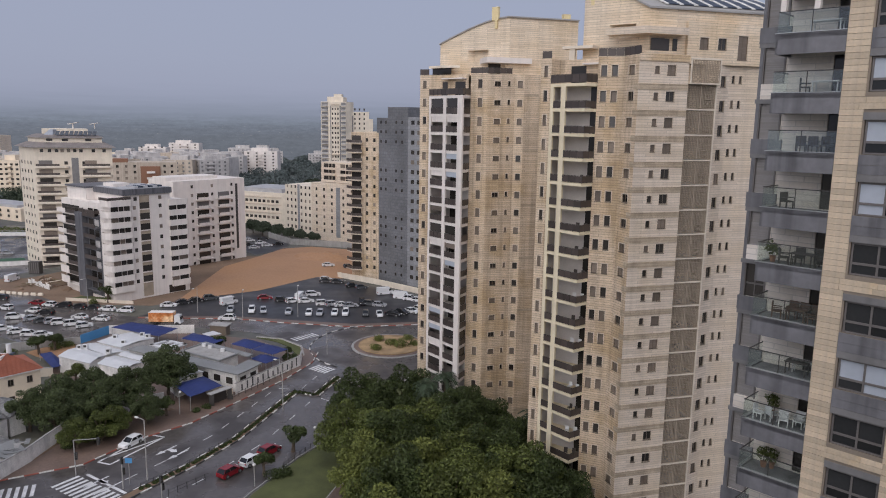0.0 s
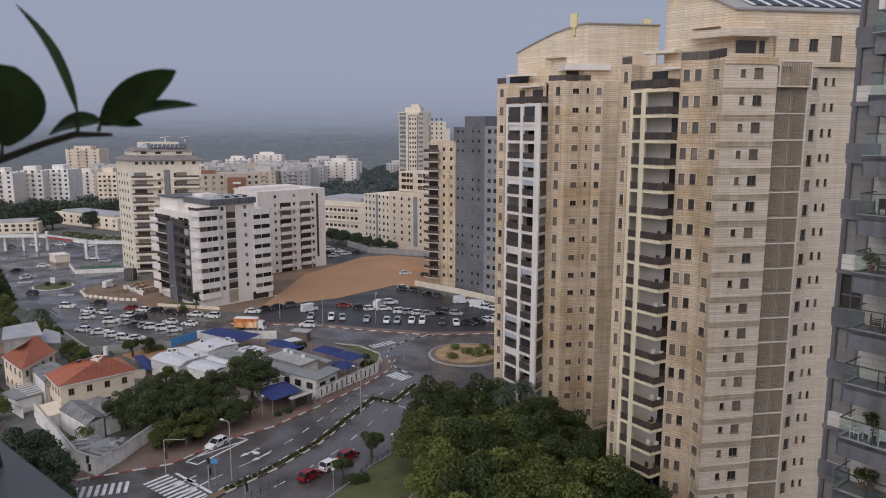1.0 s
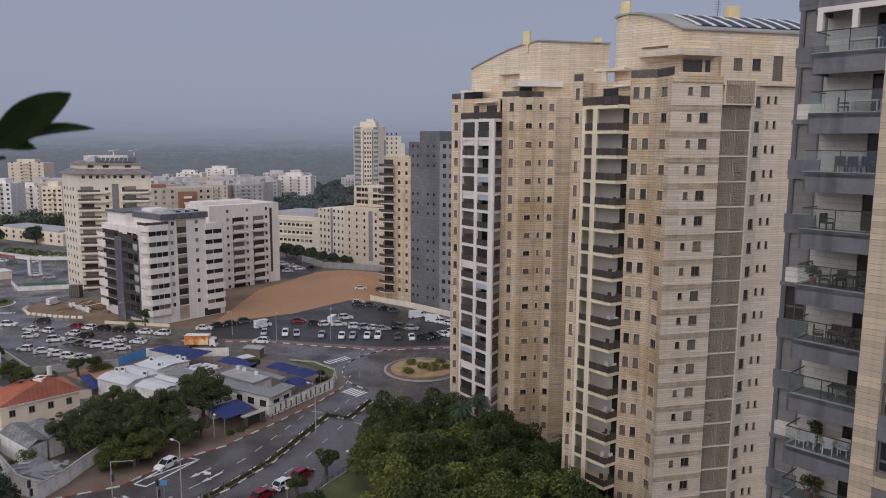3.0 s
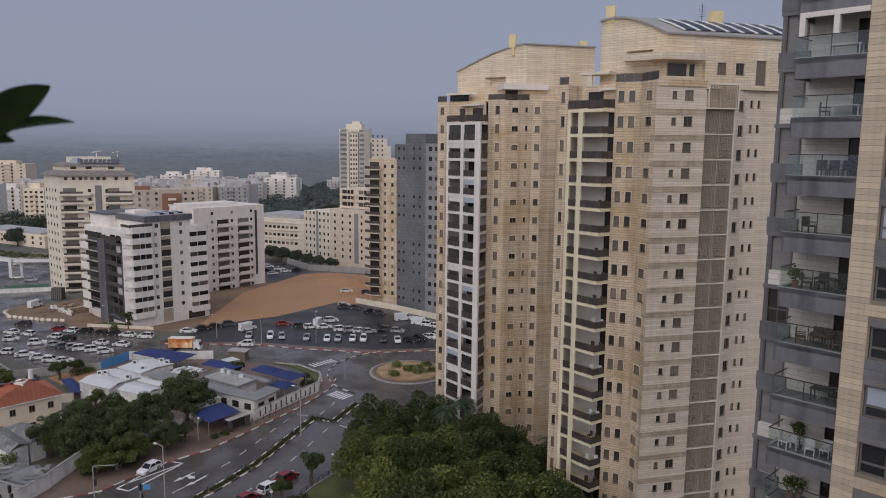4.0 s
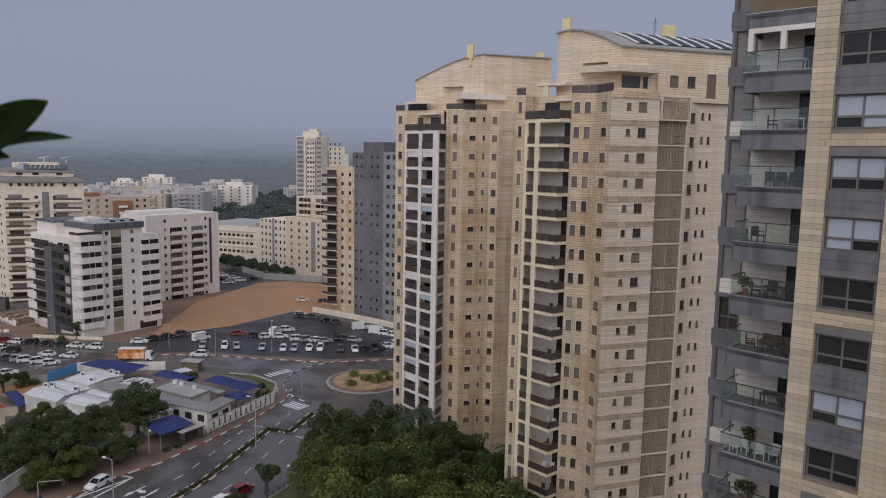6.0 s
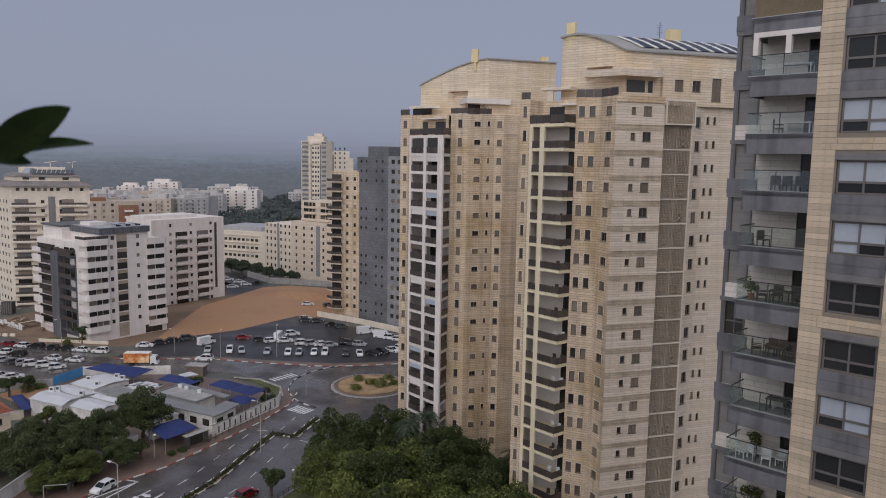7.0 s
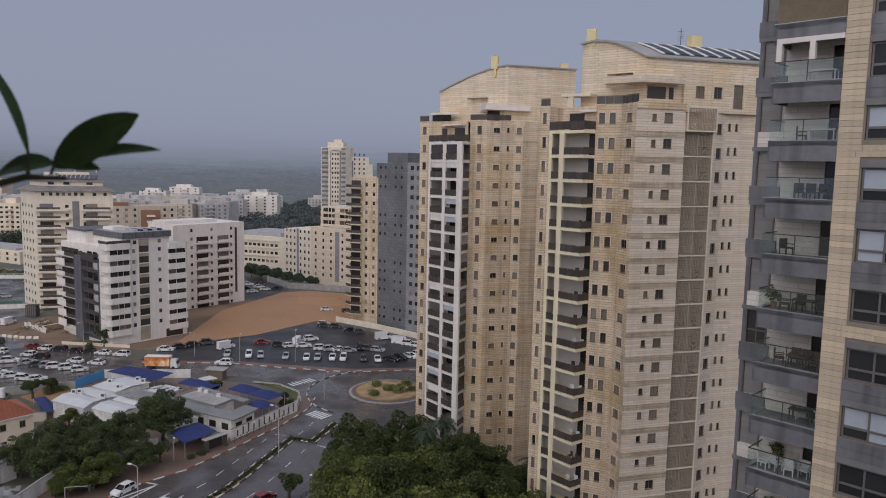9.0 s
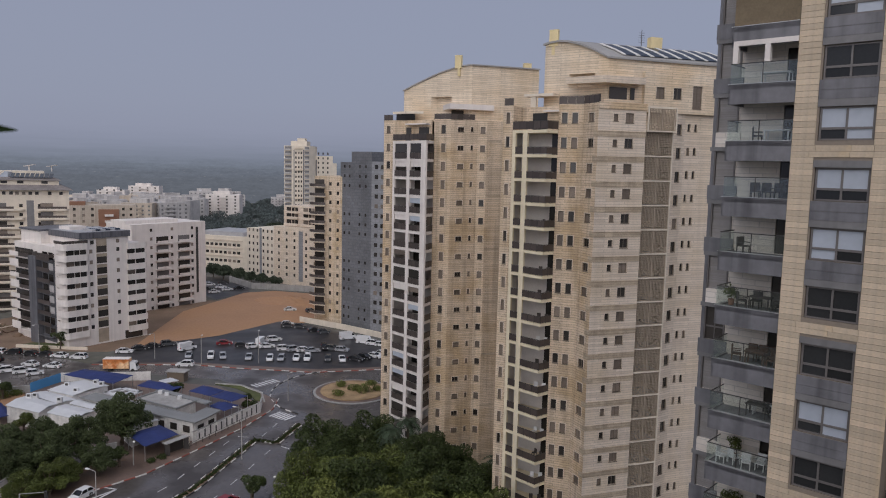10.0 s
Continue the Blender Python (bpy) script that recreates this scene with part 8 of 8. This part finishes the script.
crossing("zebra_crossing", (-142.7, 221.0), (-138.0, 222.4), 2.6, 5, "worn white zebra bars beside the earth island")
crossing("zebra_crossing", (-168.6, 238.8), (-164.0, 240.2), 2.6, 5, "worn white zebra bars across the wet street")
pl_ = root("planter_bed", "low cream walled planting bed below the white block", "planter", (-94, 209, 0))
Geo().bar((-103.6, 209.6), (-83.0, 206.4), 0.3, (0, 0.9), 0).out("planter_wall", CREAM, pl_)
Geo().prism([(-103.4, 210.0), (-90.5, 207.9), (-91.0, 211.0), (-100.5, 213.0)], 0, 0.6).out("planting", GRASS, pl_)
rng = random.Random(12)
for k in range(12):
    x, y = rng.uniform(-126, -108), rng.uniform(222, 240)
    hp = root("rubble_mound", "low mound of brown building rubble", "rubble", (x, y, 0), group="rubble heaps")
    r = rng.uniform(0.8, 2.0)
    Geo().tube([(x, y, 0), (x + 0.1, y, r * 0.35), (x, y, r * 0.6)], [r, r * 0.6, r * 0.15], 7).out("mound", DIRT, hp)
sm = root("sand_mound", "long low mound of orange sand", "rubble", (-40, 288, 0))
g, nu, nv = Geo(), 22, 9
ridge = lambda i, j: (-50 + 24 * i / nu + 1.5 * math.sin(j), 277 - 5 * i / nu + 16 * j / nv,
                      0.04 + 2.5 * max(0.0, math.sin(math.pi * i / nu)) ** 0.6 * max(0.0, math.sin(math.pi * j / nv)) * (0.75 + 0.35 * noise.noise((i * 0.45, j * 0.6, 3.0))))
for i in range(nu):
    for j in range(nv):
        g.face(ridge(i, j), ridge(i + 1, j), ridge(i + 1, j + 1), ridge(i, j + 1))
g.out("mound", SAND, sm, smooth=True)
cw = root("yard_wall", "long beige boundary wall beside the car park", "wall", (-16, 236, 0))
Geo().bar((-29, 246), (-14, 234.5), 0.3, (0, 1.8), 0).bar((-14, 234.5), (6, 216), 0.3, (0, 1.8), 0).out("wall_panel", CREAM, cw)

# ---- grey building's balcony things ----
def bchair(p, z, an, m, label):
    t = root("chair", label, "chair", (*p, z), group="balcony chairs")
    t.matrix_basis = pose(*p, z, 0, 0, an)

    def q(g, name):
        ob = new(name, g.data(name, m))
        ob.parent = t

    q(Geo().box(-0.26, 0.26, -0.26, 0.26, 0.38, 0.45), "seat")
    q(Geo().box(-0.26, 0.26, 0.2, 0.27, 0.45, 0.92), "backrest")
    for a in (-0.23, 0.23):
        q(Geo().box(a - 0.03, a + 0.03, -0.26, 0.2, 0.6, 0.65), "armrest")
        for b in (-0.23, 0.23):
            q(Geo().box(a - 0.025, a + 0.025, b - 0.025, b + 0.025, 0, 0.38), "leg")


def btable(p, z, an, m, label, w=1.2, d=0.75):
    t = root("table", label, "table", (*p, z))
    t.matrix_basis = pose(*p, z, 0, 0, an)
    for name, g in [("tabletop", Geo().box(-w / 2, w / 2, -d / 2, d / 2, 0.68, 0.74))] + [("leg", Geo().box(a - 0.03, a + 0.03, b - 0.03, b + 0.03, 0, 0.68)) for a in (-w / 2 + 0.08, w / 2 - 0.08) for b in (-d / 2 + 0.08, d / 2 - 0.08)]:
        ob = new(name, g.data(name, m))
        ob.parent = t


def pot_plant(p, z, h, label, seed):
    rng = random.Random(seed)
    t = root("potted_plant", label, "plant", (*p, z))
    Geo().tube([(*p, z), (*p, z + 0.35)], [0.14, 0.19], 10).out("pot", BRICK_R, t)
    Geo().tube([(*p, z + 0.3), (*p, z + h * 0.7)], 0.02, 5).out("stem", BARK, t)
    leaf_cloud([(p[0] + rng.uniform(-0.15, 0.15), p[1] + rng.uniform(-0.15, 0.15), z + h * rng.uniform(0.5, 0.95), 0.28, 0.25) for _ in range(5)], 260, 0.08, rng).out("foliage", LEAF_M, t)


fz = lambda n: TIPS[n + 3] - 0.08
btable(gp(2.2, 0.9), fz(4), -47, FURN, "dark rattan balcony table")
for u, b, an in ((1.2, 0.8, 70), (1.8, 1.4, -47), (3.1, 1.2, -140)):
    bchair(gp(u, b), fz(4), an, FURN, "dark rattan balcony chair")
pot_plant(gp(0.45, 1.2), fz(4), 1.1, "potted green plant on a balcony", 1)
btable(gp(2.2, 0.7), fz(5), -47, FURN_B, "brown wooden balcony table", 1.1, 0.6)
for u, b, an in ((1.7, 1.5, -47), (2.3, 1.5, -47), (2.9, 1.5, -47), (1.1, 0.8, 60), (3.2, 0.6, -150)):
    bchair(gp(u, b), fz(5), an, FURN_B, "brown slatted wooden balcony chair")
btable(gp(2.4, 1.1), fz(6), -47, FURN, "glass topped balcony table")
btable(gp(2.6, 1.5), fz(6), -47, FURN_W, "white folding table by the wall", 1.2, 0.5)
for u, b, an in ((0.7, 0.7, 40), (1.3, 1.0, 100), (2.1, 0.7, -30), (2.8, 1.1, -47)):
    bchair(gp(u, b), fz(7), an, FURN_W, "white plastic balcony chair")
pot_plant(gp(1.1, 1.6), fz(7), 1.4, "tall dark potted plant by the wall", 2)
bchair(gp(1.0, 1.0), fz(3), 20, FURN, "dark folding balcony chair")
btable(gp(2.4, 1.2), fz(1), -47, FURN_W, "white plastic balcony table", 1.4, 0.7)
bchair(gp(1.3, 1.2), fz(1), 60, FURN, "dark metal balcony chair")
for u in (1.4, 2.1, 2.8):
    bchair(gp(u, 1.2), fz(2), -47 + 20 * u, FURN, "low dark balcony seat")
pot_plant(gp(1.0, 1.3), fz(8), 1.3, "leafy green plant on a balcony", 3)
pot_plant(gp(1.4, 1.5), fz(8), 1.1, "leafy green plant on a balcony", 4)
btable(gp(2.2, 1.0), fz(0), -47, FURN_W, "pale low balcony table", 1.6, 0.7)

# ---- the camera's own balcony: rail and shrub ----
rl = root("apartment_building", "building with the grey parapet that the view looks over", "apartment building", (-0.55, 0.77, 0))
e1, e2_ = Vector((0.8, -0.6)), Vector((-0.6, -0.8))
o = Vector((-0.479, 0.714))
Geo().prism([tuple(o - e1 * 2.5), tuple(o + e1 * 1.1), tuple(o + e1 * 1.1 + e2_ * 0.16), tuple(o - e1 * 2.5 + e2_ * 0.16)], 52.54, 52.6).out("cap", PANEL_L, rl)
Geo().prism([tuple(o - e1 * 2.5 + e2_ * 0.03), tuple(o + e1 * 1.1 + e2_ * 0.03), tuple(o + e1 * 1.1 + e2_ * 0.13), tuple(o - e1 * 2.5 + e2_ * 0.13)], 51.5, 52.54).out("parapet", PANEL, rl)
Geo().prism([tuple(o - e1 * 8), tuple(o + e1 * 22), tuple(o + e1 * 22 + e2_ * 12), tuple(o - e1 * 8 + e2_ * 12)], 0, 51.5).out("wall", STONE_W, rl)
Geo().prism([tuple(o - e1 * 7.9 + e2_ * 0.14), tuple(o + e1 * 4.9 + e2_ * 0.14), tuple(o + e1 * 4.9 + e2_ * 11), tuple(o - e1 * 7.9 + e2_ * 11)], 51.5, 51.52).out("balcony_floor", CONC, rl)
# unseen mass behind the camera, added to block sky and darken window reflections
Geo().prism([tuple(o - e1 * 8 + e2_ * 2.2), tuple(o + e1 * 22 + e2_ * 2.2), tuple(o + e1 * 22 + e2_ * 12), tuple(o - e1 * 8 + e2_ * 12)], 51.53, 66).out("upper_wall", STONE_W, rl)


def blade(a, b, w, up, bend=0.0, n=10):
    """A leaf from a to b, w wide, folded along its midrib."""
    g = Geo()
    a, b, up = Vector(a), Vector(b), Vector(up).normalized()
    t = (b - a)
    side = t.cross(up).normalized()
    rows = []
    for k in range(n + 1):
        s = k / n
        hw = w / 2 * (math.sin(math.pi * min(1, s * 0.97 + 0.02) ** 0.85)) ** 0.75
        c = a + t * s + up * bend * math.sin(math.pi * s)
        rows.append((c - side * hw + up * hw * 0.2, c, c + side * hw + up * hw * 0.2))
    for p, q in zip(rows, rows[1:]):
        for j in range(2):
            g.face(p[j], p[j + 1], q[j + 1], q[j])
            lo = Vector((0, 0.0004, 0))
            g.face(*[v + lo for v in (p[j], q[j], q[j + 1], p[j + 1])])
    return g


sh = root("shrub_branch", "glossy dark green shrub branch reaching over the balcony rail", "plant", (-0.62, 0.80, 52.6))
Geo().tube([(-0.62, 0.80, 52.55), (-0.56, 0.68, 52.80), (-0.47, 0.56, 52.93), (-0.41, 0.507, 52.965), (-0.3711, 0.500, 52.9759), (-0.3356, 0.500, 52.9881), (-0.3131, 0.500, 52.9941), (-0.2863, 0.500, 52.9938)],
           [0.006, 0.005, 0.004, 0.0032, 0.0028, 0.0026, 0.0024, 0.0012], 8).out("stem", STEM, sh)
for a, b in (((-0.3113, 0.500, 52.9953), (-0.3107, 0.500, 53.0115)), ((-0.2961, 0.500, 52.9962), (-0.2936, 0.500, 53.0033)), ((-0.3695, 0.500, 52.9775), (-0.3681, 0.500, 52.9880))):
    Geo().tube([a, b], [0.0013, 0.0009], 6).out("petiole", STEM, sh)
for a, b, w, up, bend in (((-0.2940, 0.500, 53.0017), (-0.2353, 0.495, 53.0370), 0.0255, (0.35, -0.9, 0.3), 0.004),
                          ((-0.2736, 0.500, 53.0072), (-0.2231, 0.500, 53.0139), 0.0105, (-0.15, -0.75, 0.6), 0.0045),
                          ((-0.2912, 0.500, 53.0061), (-0.2613, 0.495, 53.0004), 0.0105, (0.1, -0.95, 0.3), 0.002),
                          ((-0.3108, 0.500, 53.0104), (-0.3556, 0.510, 53.0846), 0.0085, (0.75, -0.4, 0.35), 0.010),
                          ((-0.3563, 0.495, 53.0415), (-0.3657, 0.500, 52.9856), 0.066, (0.1, -1.0, 0.1), 0.003),
                          ((-0.2967, 0.505, 53.0033), (-0.3395, 0.510, 52.9933), 0.016, (0.1, -0.75, 0.65), 0.006),
                          ((-0.44, 0.53, 52.945), (-0.47, 0.5, 53.02), 0.03, (0.2, -1, 0.1), 0.003)):
    blade(a, b, w, up, bend).out("leaf", LEAF_N, sh, smooth=True)

# garden clutter round the houses
plant(broad_tree(12, 5.0, 2.6, LEAF_M, 2200, 0.2, "small garden tree between the houses", 0.3, 10, 0.36),
      [(-92, 121, 0, 1.0, 0), (-97, 126, 0, 1.1, 60), (-89, 143, 0, 0.9, 120), (-93, 150, 0, 1.0, 30), (-100, 158, 0, 0.9, 200), (-108, 141, 0, 1.1, 80), (-96, 156, 0, 0.8, 310), (-113, 172, 0, 0.8, 20),
       (-70, 143, 0, 0.8, 44), (-118, 176, 0, 0.9, 160), (-128, 176, 0, 1.1, 10), (-134, 182, 0, 1.2, 100), (-140, 192, 0, 1.3, 220), (-146, 198, 0, 1.2, 20), (-155, 212, 0, 1.2, 90)])
yard_wall([(-112, 146), (-96, 128.4), (-88, 122.4)], 1.8, "low pale garden wall along a lane", WALL_W)
yard_wall([(-92, 152), (-84, 144), (-76, 146)], 1.8, "low cream garden wall behind the house", CREAM)
yard_wall([(-126, 184), (-112, 174), (-97, 160), (-89, 164)], 1.9, "grey garden wall along the street", CONC)
sheet("lane", [(-120, 146), (-96, 125), (-88, 119), (-72, 103), (-74, 98), (-96, 118), (-124, 140)], 0.03, ASPHALT, "narrow wet lane between garden walls", "road")
pg = root("pergola", "white garden pergola over a courtyard", "pergola", (-91, 133, 0))
for k in range(7):
    Geo().bar((-96 + k * 1.1, 131 - k * 0.8), (-94 + k * 1.1, 134 - k * 0.8), 0.12, (3.0, 3.2), 0).out("beam", KERB_W, pg)
for x, y in ((-96, 131), (-94, 134), (-89.6, 126.4), (-87.6, 129.4)):
    Geo().box(x - 0.1, x + 0.1, y - 0.1, y + 0.1, 0, 3.0).out("post", KERB_W, pg)

yard_wall([(-168, 269), (-157.5, 255.6), (-140.6, 261.2)], 1.6, "low white wall round the green court", WALL_W)

# ---- stone slabs of the grey building's piers ----
def slab_facing():
    u_l, u_c, u_w0, u_w1, u_e, sb = GU
    rng = random.Random(9)
    FH, ch = 3.1, 0.31
    made, meshes = 0, {}
    rest = Geo()

    def slab(u0, u1, z0, back=0.03):
        nonlocal made
        w = round(u1 - u0 - 0.012, 3)
        if made < 300 and 30 < z0 < 64:
            if w not in meshes:
                meshes[w] = Geo().box(0, w, -0.05, 0.0, 0.012, ch - 0.006).data("stone_slab", STONE_G)
            p = gp(u0 + 0.006, back)
            child("stone_slab", meshes[w], GREY, pose(p[0], p[1], z0, 0, 0, math.degrees(math.atan2(GD.y, GD.x))) @ pose(0, rng.uniform(-0.004, 0.004), 0))
            made += 1
        else:
            rest.bar(gp(u0 + 0.006, back), gp(u1 - 0.006, back), 0.05, (z0 + 0.012, z0 + ch - 0.006), 0)

    n = int(69.5 / ch)
    for k in range(n, -1, -1):
        z = k * ch
        ph = (z - TIPS[3]) % FH
        idx = round((z - ph - TIPS[3]) / -FH)
        blocked = lambda a, b: any(z < hi - 0.02 and z + ch > lo + 0.02 for lo, hi in spans)
        spans = []
        for j, t in enumerate(TIPS):
            stone = (j - 3) % 3 == 1
            spans.append((t, t + 1.72))
            spans.append((t - 1.37, t if not stone else t - 1.0))
        cut = blocked(0, 0)
        if cut:
            slab(u_c, u_w0 - 0.09, z)
            slab(u_w1 + 0.03, u_e, z)
        else:
            s = [u_c, u_c + rng.choice([0.9, 1.2]), u_c + 2.6 + rng.uniform(-0.3, 0.3), u_c + 3.9, u_e]
            for a, b in zip(s, s[1:]):
                slab(round(a, 2), round(b, 2), z)
    tagged(rest.out("stone_facing", STONE_G, GREY), kind="stuff")


slab_facing()
